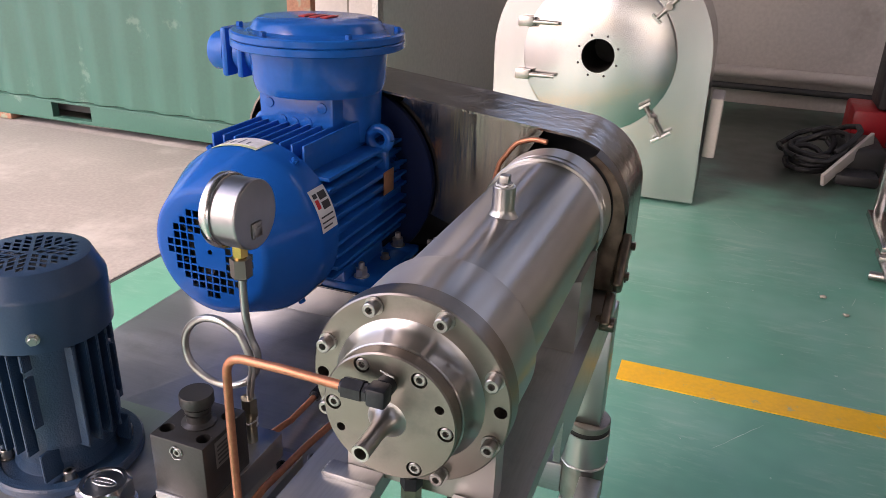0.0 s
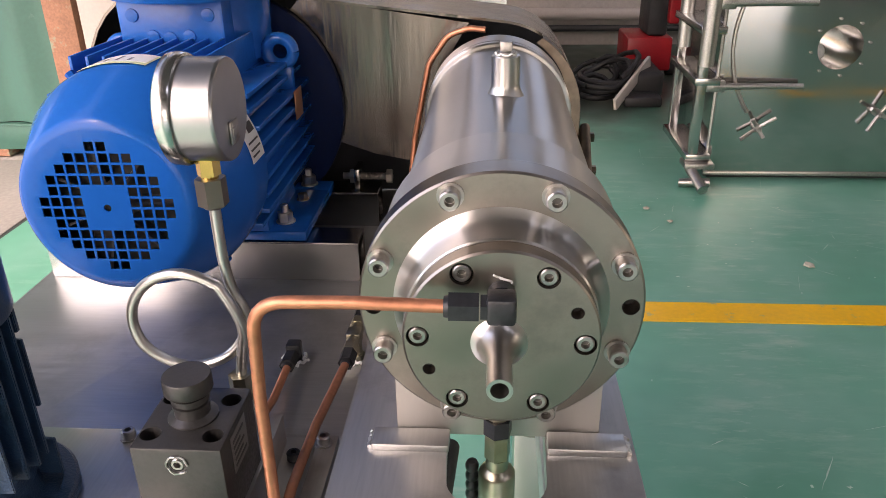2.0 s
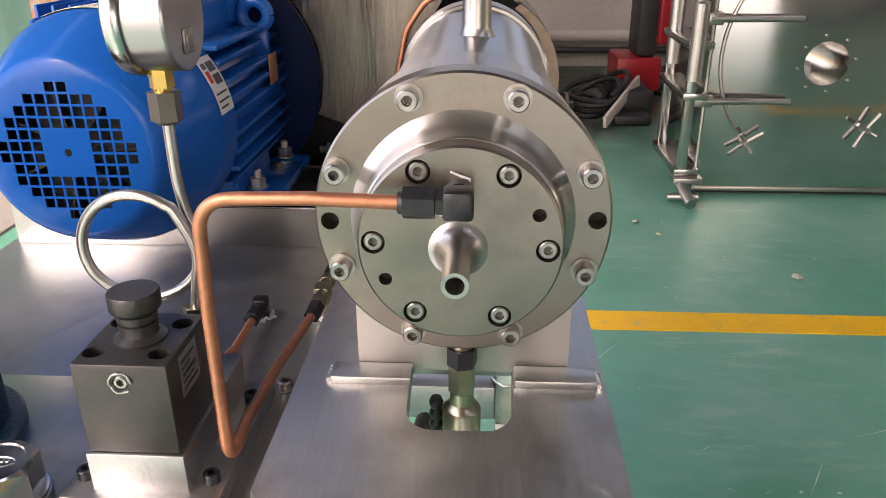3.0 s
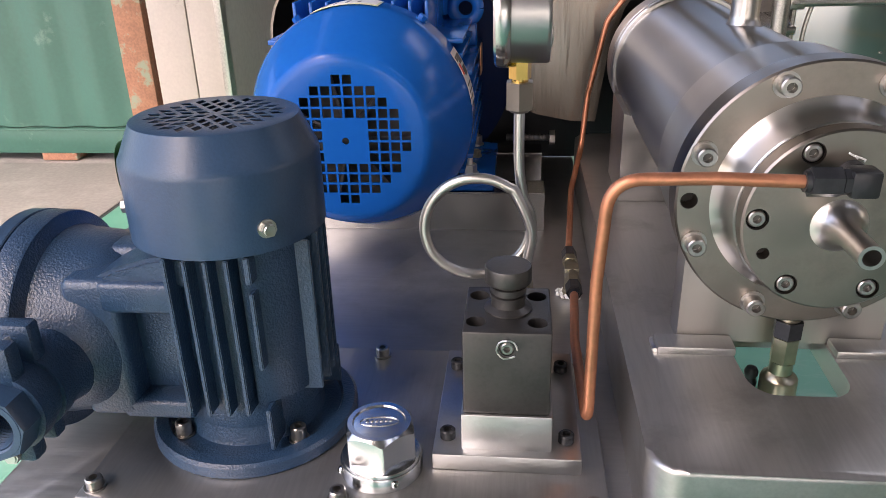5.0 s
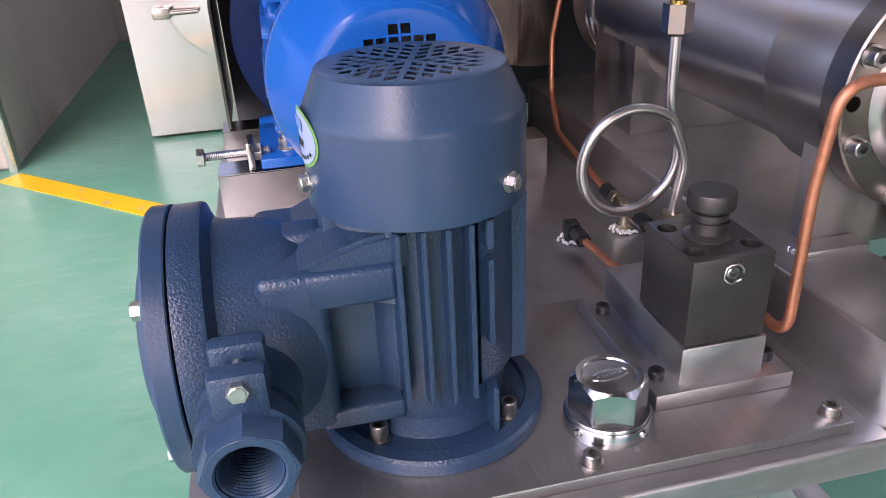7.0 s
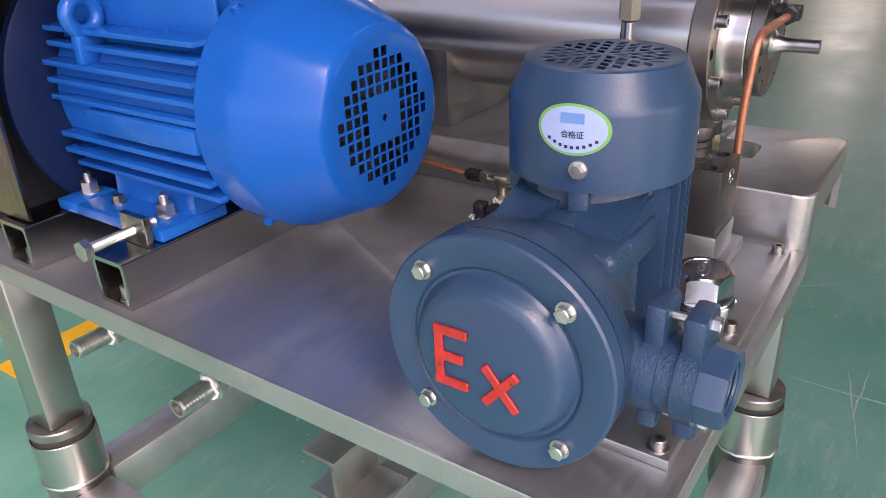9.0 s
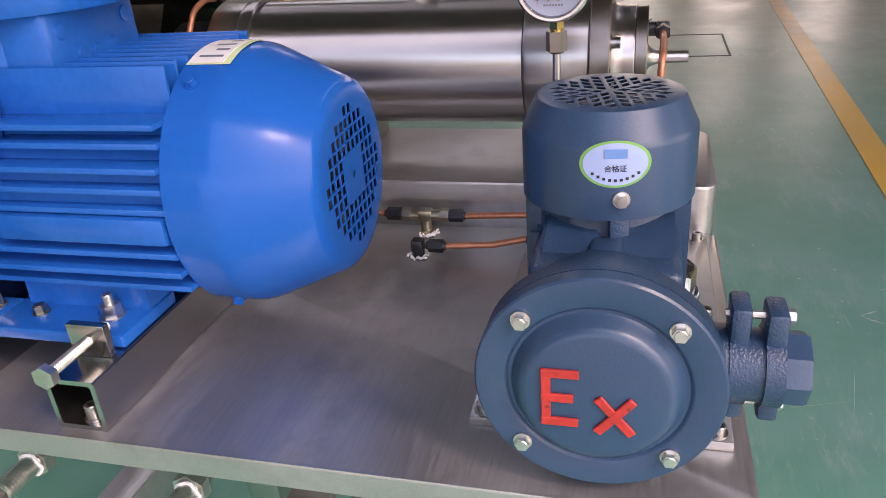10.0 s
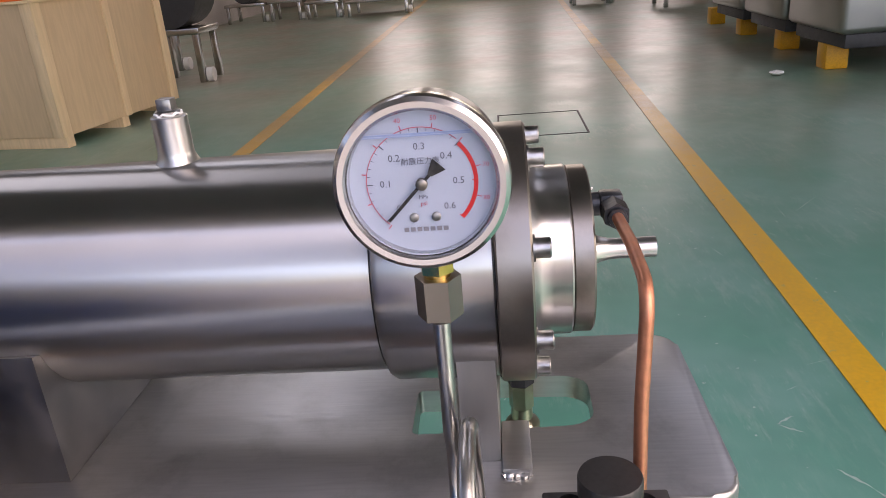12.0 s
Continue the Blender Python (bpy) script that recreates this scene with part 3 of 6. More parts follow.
prism(bm, rounded(-0.508, -0.101, -0.116, 0.640, 0.022, (0, 0, 1, 1)), ZT - 0.022, ZT)
edge_bevel(bm, 0.003, zmin=ZT - 0.001)
part("tabletop", bm, M["sheet"], fr, "brushed stainless sheet tabletop with rounded corners")

# raised deck: a bent sheet with its slot
bm = bm_new()
prism(bm, rounded(-0.106, 0.088, -0.113, 0.560, 0.020), ZT - 0.020, 1.021)
edge_bevel(bm, 0.0035, zmin=1.02)
c = bm_new()
sl = [(-0.036, 0.048), (-0.0335, -0.018)]
sl += [(-0.0335 + 0.016 * (1 - math.cos(a)), -0.018 - 0.020 * math.sin(a)) for a in [radians(i * 15) for i in range(1, 7)]]
sl += [(0.013 + 0.016 * math.sin(a), -0.018 - 0.020 * math.cos(a)) for a in [radians(i * 15) for i in range(0, 6)]] + [(0.029, -0.018), (0.031, 0.048)]
prism(c, sl, 0.990, 1.10)
prism(c, rounded(-0.038, 0.015, 0.062, 0.084, 0.004), 0.990, 1.10)
hollow = bm_new()
prism(hollow, rounded(-0.099, 0.081, -0.106, 0.553, 0.014), ZT - 0.10, 1.0030)
bm = cut(cut(bm, hollow), c)
c = bm_new()
box(c, (-0.085, -0.2, ZT - 0.1), (0.070, -0.09, 0.992))
box(c, (0.074, -0.07, ZT - 0.1), (0.12, 0.20, 1.0))
deck = part("bearing_deck", cut(bm, c), M["plate"], fr, "raised stainless deck with a rounded slot")
for x0, x1 in ((-0.084, -0.033), (0.031, 0.082)):
    bm = bm_new()
    box(bm, (x0, 0.006, 1.0205), (x1, 0.0244, 1.0265), 0.0012)
    part("weld_pad", bm, M["plate"], fr)

for x in (-0.0850, 0.0830):
    bm = bm_new()
    tube(bm, [(x + 0.0006 * math.sin(2.3 * k), 0.008 + 0.0016 * k, 1.0222 + 0.0004 * math.sin(3.1 * k)) for k in range(11)], 0.0021, 7)
    part("weld_bead", bm, M["zinc"], fr, "bright weld bead on the deck")

# legs, dampers and the lower frame
LEGS = [(-0.480, 0.602), (0.064, 0.598), (-0.470, -0.070), (0.002, -0.072)]
for lx, ly in LEGS:
    bm = bm_new()
    box(bm, (lx - 0.022, ly - 0.022, 0.735), (lx + 0.022, ly + 0.022, ZT - 0.023), 0.003)
    leg = part("leg", bm, M["steel_v"], fr, "square stainless tube leg")
    bm = bm_new()
    lathe(bm, [(0, 0.7225), (0.0350, 0.7225), (0.0362, 0.7240), (0.0362, 0.7335), (0.0350, 0.7350), (0, 0.7350)], at=(lx, ly, 0), n=32)
    part("leg_disc", bm, M["steel_dark"], leg, "dull steel disc welded under the leg")
    bm = bm_new()
    lathe(bm, [(0, 0.7105), (0.0340, 0.7105), (0.0352, 0.7130), (0.0340, 0.7222), (0, 0.7222)], at=(lx, ly, 0), n=32)
    part("rubber_ring", bm, M["rubber"], leg, "black rubber damper ring")
    bm = bm_new()
    lathe(bm, [(0, 0.654), (0.0372, 0.654), (0.0376, 0.660), (0.0376, 0.7145), (0.0366, 0.7155), (0.0354, 0.7145), (0.0354, 0.704), (0, 0.704)], at=(lx, ly, 0), n=40)
    cup = part("damper_cup", bm, M["steel_v"], leg, "round steel damper cup")
    bm = bm_new()
    tube(bm, [(lx + (0.0376 + 0.0008 * math.sin(7.3 * k)) * math.cos(radians(12 * k)), ly + (0.0376 + 0.0008 * math.sin(5.1 * k)) * math.sin(radians(12 * k)), 0.6545 + 0.0007 * math.sin(3.7 * k)) for k in range(31)], 0.0022, 7)
    part("weld_bead", bm, M["zinc"], cup, "bright uneven weld bead")
    bm = bm_new()
    lathe(bm, [(0, 0.5835), (0.0360, 0.5835), (0.0366, 0.588), (0.0366, 0.6535), (0, 0.6535)], at=(lx, ly, 0), n=32)
    part("collar", bm, M["steel_dark"], fr, "dull steel collar welded between the crossbars")
    bm = bm_new()
    box(bm, (lx - 0.03, ly - 0.03, 0.012), (lx + 0.03, ly + 0.03, 0.583), 0.003)
    box(bm, (lx - 0.05, ly - 0.05, 0.0), (lx + 0.05, ly + 0.05, 0.012), 0.002)
    part("lower_post", bm, M["steel_v"], fr)
for lo, hi in (((-0.448, 0.577, 0.584), (0.033, 0.627, 0.642)), ((-0.438, -0.105, 0.584), (-0.019, -0.055, 0.642)),
               ((-0.505, -0.038, 0.584), (-0.455, 0.570, 0.642)), ((0.066, -0.054, 0.584), (0.102, 0.566, 0.642)),
               ((-0.4545, 0.245, 0.584), (0.0115, 0.295, 0.642))):
    bm = bm_new()
    box(bm, lo, hi, 0.003)
    part("crossbar", bm, M["sheet"], fr, "stainless square tube crossbar")
bm = bm_new()
box(bm, (-0.345, 0.246, 0.6425), (-0.270, 0.336, 0.6485), 0.001)
box(bm, (-0.311, 0.296, 0.6480), (-0.305, 0.336, 0.7000), 0.001)
box(bm, (-0.345, 0.2905, 0.6480), (-0.270, 0.2965, 0.7000), 0.001)
box(bm, (-0.345, 0.290, 0.6995), (-0.270, 0.340, 0.7055), 0.001)
part("gusset", bm, M["foot_plate"], fr, "welded angle bracket on the crossbar")

# outlet stubs under the table
for y, z in ((0.498, 0.868), (0.336, 0.860)):
    bm = bm_new()
    prof = [(0.0078, 0.006), (0.0078, 0.0), (0.0098, 0.0)]
    for i in range(7):
        prof += [(0.0101, 0.0020 + i * 0.0036), (0.0104, 0.0034 + i * 0.0036), (0.0101, 0.0048 + i * 0.0036)]
    lathe(bm, prof + [(0.0104, 0.030), (0.0104, 0.05), (0, 0.05)], "x", (-0.487, y, z), 24)
    st = part("outlet_stub", bm, M["zinc"], fr, "threaded steel outlet stub")
    bm = bm_new()
    lathe(bm, [(0, 0.0056), (0.0077, 0.0056), (0.0077, 0.0064), (0, 0.0064)], "x", (-0.487, y, z), 20)
    part("bore", bm, M["socket"], st)
    bm = bm_new()
    prism(bm, hexa(0.0290), 0.040, 0.051, "x", (-0.487, y, z))
    part("nut", bm, M["zinc"], st)
    bm = bm_new()
    tube(bm, [(-0.487 + 0.0375 + 0.0012 * math.sin(a * 1.7), y + 0.0116 * math.cos(a * 0.42), z + 0.0116 * math.sin(a * 0.42)) for a in range(16)], 0.0016, 6)
    part("thread_tape", bm, M["tape"], st)
    bm = bm_new()
    tube(bm, smooth_path([(-0.43, y, z), (-0.36, y, z), (-0.33, y, z + 0.04), (-0.33, y, ZT - 0.022)], 0.03), 0.011, 16)
    part("pipe", bm, M["steel"], st)

# ---- cover plate under the pump ----
pl = thing("cover_plate", (-0.285, -0.012, ZT), "flat stainless cover plate screwed to the tabletop", "plate")
bm = bm_new()
box(bm, (-0.447, -0.104, ZT), (-0.122, 0.078, ZT + 0.008), 0.0012)
part("plate", bm, M["plate"], pl)
for bx in (-0.438, -0.284, -0.132):
    for by in (-0.094, 0.068):
        cap_screw(pl, (bx, by, ZT + 0.008), (0, 0, 1), 0.0052, 0.0065)

# ---- separator cylinder ----
AXZ, AXX = 1.134, -0.0015
sep = thing("separator", (AXX, 0.2, 1.021), "stainless steel horizontal separator cylinder with bolted end flange", "separator")


def ybody(name, prof, material, label="", parent=sep, n=72):
    """prof: (radius, y)"""
    bm = bm_new()
    lathe(bm, prof, "y", (AXX, 0, AXZ), n)
    return part(name, bm, M[material], parent, label)


ybody("housing", [(0, 0.0925), (0.0725, 0.0925), (0.0725, 0.408), (0.0735, 0.410), (0, 0.41)], "steel_cyl", "brushed tubular housing")
ybody("end_bell", [(0, 0.0220), (0.0782, 0.0220), (0.0790, 0.0230), (0.0790, 0.0865), (0.0770, 0.0900), (0.0726, 0.0917), (0, 0.0917)], "steel_cyl")
ybody("rear_ring", [(0, 0.4105), (0.0765, 0.4105), (0.078, 0.412), (0.078, 0.420), (0.076, 0.4215), (0.076, 0.426), (0.0775, 0.4275), (0.0775, 0.462), (0.075, 0.466), (0, 0.466)], "steel_cyl")
ybody("rear_hub", [(0, 0.4665), (0.052, 0.4665), (0.052, 0.530), (0, 0.530)], "black")
# flange with its bores
bm = bm_new()
lathe(bm, [(0, 0.0005), (0.0815, 0.0005), (0.0828, 0.0018), (0.0828, 0.0203), (0.0818, 0.0215), (0, 0.0215)], "y", (AXX, 0, AXZ), 96)
c = bm_new()
for a in (1, 181):
    lathe(c, [(0, -0.01), (0.0052, -0.01), (0.0052, 0.014), (0, 0.014)], "y", (AXX + 0.0745 * math.cos(radians(a)), 0, AXZ + 0.0745 * math.sin(radians(a))), 20)
flange = part("flange", cut(bm, c), M["steel_face"], sep, "thick machined end flange")
for a in (1, 181):
    bm = bm_new()
    lathe(bm, [(0, 0.0125), (0.0051, 0.0125), (0.0051, 0.0130), (0, 0.0130)], "y", (AXX + 0.0745 * math.cos(radians(a)), 0, AXZ + 0.0745 * math.sin(radians(a))), 16)
    part("bore", bm, M["socket"], flange)
for k in range(8):
    a = radians(22.5 + 45 * k)
    cap_screw(sep, (AXX + 0.0745 * math.cos(a), 0.0004, AXZ + 0.0745 * math.sin(a)), (0, -1, 0), 0.0058, 0.0088)
ybody("boss", [(0, 0.0003), (0.0625, 0.0003), (0.0575, -0.0022), (0.0550, -0.006), (0.0543, -0.012), (0.0543, -0.0225), (0.0535, -0.0235), (0, -0.0235)], "steel_cyl", n=96)
# round cover with counterbored screws
bm = bm_new()
lathe(bm, [(0, -0.0238), (0.0525, -0.0238), (0.0533, -0.0245), (0.0533, -0.0352), (0.0521, -0.0364), (0, -0.0364)], "y", (AXX, 0, AXZ), 96)
c = bm_new()
INNER = [(AXX + 0.0450 * math.cos(radians(-2 + 60 * k)), AXZ + 0.0450 * math.sin(radians(-2 + 60 * k))) for k in range(6)]
for x, z in INNER:
    lathe(c, [(0, -0.05), (0.0063, -0.05), (0.0063, -0.0295), (0, -0.0295)], "y", (x, 0, z), 24)
TAP = [(AXX + 0.0435 * math.cos(radians(a)), AXZ + 0.0435 * math.sin(radians(a))) for a in (24, 206)]
for x, z in TAP:
    lathe(c, [(0, -0.05), (0.0036, -0.05), (0.0036, -0.0275), (0, -0.0275)], "y", (x, 0, z), 20)
cover = part("end_cover", cut(bm, c), M["steel_face"], sep, "machined round end cover")
for x, z in TAP:
    bm = bm_new()
    lathe(bm, [(0, -0.0278), (0.0035, -0.0278), (0.0035, -0.0283), (0, -0.0283)], "y", (x, 0, z), 16)
    part("tapped_hole", bm, M["socket"], cover)
for x, z in INNER:
    cap_screw(cover, (x, -0.0296, z), (0, -1, 0), 0.0050, 0.0066, washer=False)
    # dark ring in the counterbore: shade and grime put into its colour
    bm = bm_new()
    lathe(bm, [(0.0051, -0.0300), (0.0062, -0.0300), (0.0062, -0.0340), (0.00605, -0.0340), (0.00605, -0.0302), (0.0051, -0.0302)], "y", (x, 0, z), 24)
    part("recess_dark_ring", bm, M["socket"], cover)
# outlet nozzle
bm = bm_new()
lathe(bm, [(0, -0.0360), (0.0165, -0.0360), (0.0135, -0.0372), (0.0105, -0.0400), (0.0082, -0.0450), (0.0070, -0.0500), (0.0066, -0.0560), (0.0066, -0.0795),
           (0.0046, -0.0795), (0.0046, -0.060), (0, -0.060)], "y", (AXX - 0.001, 0, AXZ - 0.0015), 32)
noz = part("nozzle", bm, M["steel_turned"], sep, "small steel outlet nozzle")
bm = bm_new()
lathe(bm, [(0, -0.062), (0.0045, -0.062), (0.0045, -0.0625), (0, -0.0625)], "y", (AXX - 0.001, 0, AXZ - 0.0015), 16)
part("bore", bm, M["socket"], noz)
# grease plug on top
PY = 0.221
bm = bm_new()
lathe(bm, [(0.0150, 1.2040), (0.0128, 1.2080), (0.0116, 1.2110), (0.0113, 1.2130), (0.0113, 1.2350), (0.0107, 1.2358), (0.0085, 1.2362), (0, 1.2362)], at=(AXX + 0.004, PY, 0), n=28)
plug = part("plug_socket", bm, M["steel_turned"], sep, "welded steel socket with thread tape")
bm = bm_new()
box(bm, (AXX - 0.0008, PY - 0.0048, 1.2355), (AXX + 0.0088, PY + 0.0048, 1.2465), 0.0008, m=None)
lathe(bm, [(0, 1.2355), (0.0078, 1.2355), (0.0078, 1.2385), (0.0068, 1.2395), (0, 1.2395)], at=(AXX + 0.004, PY, 0), n=20)
part("square_plug", bm, M["bolt"], plug)
bm = bm_new()
tube(bm, [(AXX + 0.004 + 0.0082 * math.cos(a * 0.35), PY + 0.0082 * math.sin(a * 0.35), 1.2370 + 0.0008 * math.sin(a * 2.2)) for a in range(19)], 0.0008, 6)
part("thread_tape", bm, M["tape"], plug)
# feet of the cylinder
for nm, y0, y1, w, r, zb, q, zt, mt in (("front_foot", 0.0248, 0.048, 0.067, 0.0795, 1.0213, 50, 1.094, "foot_plate"), ("rear_foot", 0.300, 0.395, 0.0760, 0.0727, 1.0213, 70, 1.112, "foot_polish")):
    bm = bm_new()
    ol = [(-w, zb), (w, zb), (w, zt)] + [(r * math.sin(radians(a)), AXZ - r * math.cos(radians(a))) for a in range(q, -q - 1, -5)] + [(-w, zt)]
    vs = [bm.verts.new((AXX + x, y0, z)) for x, z in ol]
    ve = [bm.verts.new((AXX + x, y1, z)) for x, z in ol]
    bm.faces.new(vs)
    bm.faces.new(ve[::-1])
    for i in range(len(vs)):
        j = (i + 1) % len(vs)
        bm.faces.new((vs[i], ve[i], ve[j], vs[j]))
    part(nm, bm, M[mt], sep, "welded steel foot plate")
# elbow fitting on the end cover
EX, EZ = -0.002, 1.163
bm = bm_new()
lathe(bm, [(0, -0.0366), (0.0075, -0.0366), (0.0075, -0.0440), (0, -0.0440)], "y", (EX, 0, EZ), 20)
box(bm, (EX - 0.0075, -0.0585, EZ - 0.0075), (EX + 0.0075, -0.0440, EZ + 0.0075), 0.0022, 2)
prism(bm, hexa(0.0125), -0.0105, -0.0070, "x", (EX, -0.0515, EZ))
elb = part("elbow_fitting", bm, M["black"], sep, "black compression elbow")
bm = bm_new()
prism(bm, hexa(0.0142), -0.0265, -0.0112, "x", (EX, -0.0515, EZ))
lathe(bm, [(0, -0.0290), (0.0055, -0.0290), (0.0060, -0.0265), (0, -0.0265)], "x", (EX, -0.0515, EZ), 16)
part("union_nut", bm, M["black"], elb, "black union nut")
for k in range(2):
    bm = bm_new()
    a = 0.9 + k * 0.5
    tube(bm, [(EX + 0.0085 * math.cos(a) + 0.002 * i * math.cos(a + 0.7 * i), -0.0375 - 0.0007 * i, EZ + 0.0085 * math.sin(a) + 0.0012 * i) for i in range(4)], 0.0006, 6)
    part("thread_tape", bm, M["tape"], elb)

# brass drain fitting through the slot
dr = thing("drain_fitting", (0, 0.02, 0.966), "nickel-brass drain fitting with hex nuts under the flange", "fitting")
for nm, af, z0, z1, mt in (("black_nut", 0.0165, 1.036, 1.048, "black"), ("hex_nut", 0.0150, 1.017, 1.035, "brass_dull")):
    bm = bm_new()
    prism(bm, hexa(af, 0.3), z0, z1, at=(AXX, 0.010, 0))
    part(nm, bm, M[mt], dr)
bm = bm_new()
lathe(bm, [(0, 0.930), (0.0122, 0.930), (0.0122, 1.003), (0.0112, 1.005), (0.0075, 1.008), (0.0075, 1.0165), (0, 1.0165)], at=(AXX, 0.010, 0), n=28)
lathe(bm, [(0, 1.0482), (0.007, 1.0482), (0.007, 1.0600), (0, 1.0600)], at=(AXX, 0.010, 0), n=20)
part("sleeve", bm, M["brass_dull"], dr)
bm = bm_new()
tube(bm, smooth_path([(AXX, 0.010, 0.9310), (AXX + 0.002, -0.006, 0.921), (-0.022, -0.020, 0.912), (-0.052, -0.016, 0.880), (-0.060, 0.06, 0.82), (-0.05, 0.30, 0.78)], 0.025), 0.011, 14)
part("drain_hose", bm, M["rubber"], dr, "black rubber drain hose")
bm = bm_new()
prof = [(0, 0.933)]
for k in range(9):
    prof += [(0.0034, 0.935 + 0.008 * k), (0.0046, 0.937 + 0.008 * k), (0.0046, 0.940 + 0.008 * k), (0.0034, 0.9425 + 0.008 * k)]
lathe(bm, prof + [(0, 1.0075)], at=(AXX - 0.0165, 0.016, 0), n=14)
part("ribbed_hose", bm, M["black"], dr, "thin black ribbed hose")

# ---- motor rails ----
for y0, y1 in ((0.348, 0.392), (0.500, 0.544)):
    rl = thing("motor_rail", (-0.32, (y0 + y1) / 2, ZT), "stainless square tube motor rail bolted to the tabletop", "rail", "motor rails")
    bm = bm_new()
    outer = [(y0, ZT), (y1, ZT), (y1, ZT + 0.0455), (y0, ZT + 0.0455)]
    t = 0.004
    inner = [(y0 + t, ZT + t), (y1 - t, ZT + t), (y1 - t, ZT + 0.0455 - t), (y0 + t, ZT + 0.0455 - t)]
    rings = []
    for x in (-0.498, -0.150):
        rings.append(([bm.verts.new((x, *p)) for p in outer], [bm.verts.new((x, *p)) for p in inner]))
    (o0, i0), (o1, i1) = rings
    for k in range(4):
        j = (k + 1) % 4
        bm.faces.new((o0[k], o0[j], o1[j], o1[k]))
        bm.faces.new((i0[k], i1[k], i1[j], i0[j]))
        bm.faces.new((o0[k], i0[k], i0[j], o0[j]))
        bm.faces.new((o1[k], o1[j], i1[j], i1[k]))
    bmesh.ops.bevel(bm, geom=[e for e in bm.edges if abs(e.verts[0].co.x - e.verts[1].co.x) > 0.1], offset=0.0012, segments=2, affect="EDGES")
    part("tube", bm, M["rail"], rl)
    for x in (-0.488, -0.16):
        cap_screw(rl, (x, (y0 + y1) / 2 - 0.004, ZT + t + 0.0002), (0, 0, 1), 0.0058, 0.012)
    ym = (y0 + y1) / 2
    for x, s in ((-0.463, 1),) if y0 < 0.4 else ((-0.176, -1),):
        bm = bm_new()
        box(bm, (x - 0.0035, ym - 0.016, ZT + 0.0458), (x + 0.0035, ym + 0.018, ZT + 0.0740), 0.001)
        lug = part("jack_lug", bm, M["steel"], rl)
        xa, xb = (x - 0.047, x + 0.020) if s > 0 else (x - 0.020, x + 0.036)
        bm = bm_new()
        prof, k = [(0, xa)], 0
        while xa + 0.0018 * k < xb - 0.001:
            prof += [(0.0046, xa + 0.0018 * k), (0.0040, xa + 0.0018 * k + 0.0009)]
            k += 1
        lathe(bm, prof + [(0, xb)], "x", (0, ym + 0.001, ZT + 0.060), 16)
        hx = xa - 0.0065 if s > 0 else xb
        prism(bm, hexa(0.0165), hx, hx + 0.0068, "x", (0, ym + 0.001, ZT + 0.060))
        part("jack_bolt", bm, M["zinc"], lug, "zinc jacking bolt")
        nx = x + 0.0036 if s > 0 else x - 0.0106
        bm = bm_new()
        prism(bm, hexa(0.0165, 0.3), nx, nx + 0.0070, "x", (0, ym + 0.001, ZT + 0.060))
        part("lock_nut", bm, M["zinc"], lug, "zinc lock nut")

# ---- large blue motor ----
BX, BZ = -0.330, 1.115
bmo = thing("drive_motor", (BX, 0.40, ZT + 0.046), "bright blue explosion-proof electric drive motor on two rails", "motor")


def bbody(name, prof, material, parent=bmo, label="", n=72):
    bm = bm_new()
    lathe(bm, prof, "y", (BX, 0, BZ), n)
    return part(name, bm, M[material], parent, label)


# fan cover with its grille
bm = bm_new()
lathe(bm, [(0, 0.190), (0.068, 0.190), (0.0735, 0.1915), (0.078, 0.1950), (0.1025, 0.2500), (0.1052, 0.2565), (0.1065, 0.2620), (0.1070, 0.268), (0.1070, 0.2975),
           (0.1050, 0.2975), (0.1050, 0.265), (0.1000, 0.251), (0.076, 0.1985), (0.066, 0.1911), (0, 0.1911)], "y", (BX, 0, BZ), 96)
c = bm_new()
P = 0.0098
for row, wd in enumerate((2, 6, 8, 10, 10, 12, 12, 10, 10, 8, 6, 2)):
    for col in range(12):
        if abs(col - 5.5) > wd / 2 or (4 <= row <= 7 and 4 <= col <= 7):
            continue
        x, z = BX + (col - 5.5) * P, BZ + (5.5 - row) * P
        h = 0.0039
        box(c, (x - h, 0.185, z - h), (x + h, 0.196, z + h))
lathe(c, [(0, 0.185), (0.0032, 0.185), (0.0032, 0.196), (0, 0.196)], "y", (BX, 0, BZ), 16)
fc = part("fan_cover", cut(bm, c), M["blue"], bmo, "smooth blue fan cover with a square-hole grille")
bm = bm_new()
lathe(bm, [(0, 0.215), (0.070, 0.215), (0.090, 0.235), (0.090, 0.288), (0, 0.288)], "y", (BX, 0, BZ), 40)
fan = part("fan", bm, M["rubber"], bmo, "dark fan behind the grille")
for k in range(7):
    bm = bm_new()
    box(bm, (0.018, -0.0012, 0), (0.066, 0.0012, 0.012), m=Matrix.Translation((BX, 0.2145, BZ)) @ AX["y"] @ pose(0, 0, -0.0125, 12, 0, k * 360 / 7))
    part("blade", bm, M["guard_in"], fan)
for a in (57, 123, 237, 303):
    q = radians(a)
    hex_bolt(fc, (BX + 0.1066 * math.cos(q), 0.283, BZ + 0.1066 * math.sin(q)), (math.cos(q), 0, math.sin(q)), 0.008, 0.004, "blue")
# finned body
bbody("body", [(0, 0.292), (0.094, 0.292), (0.094, 0.5125), (0, 0.5125)], "blue_cast")
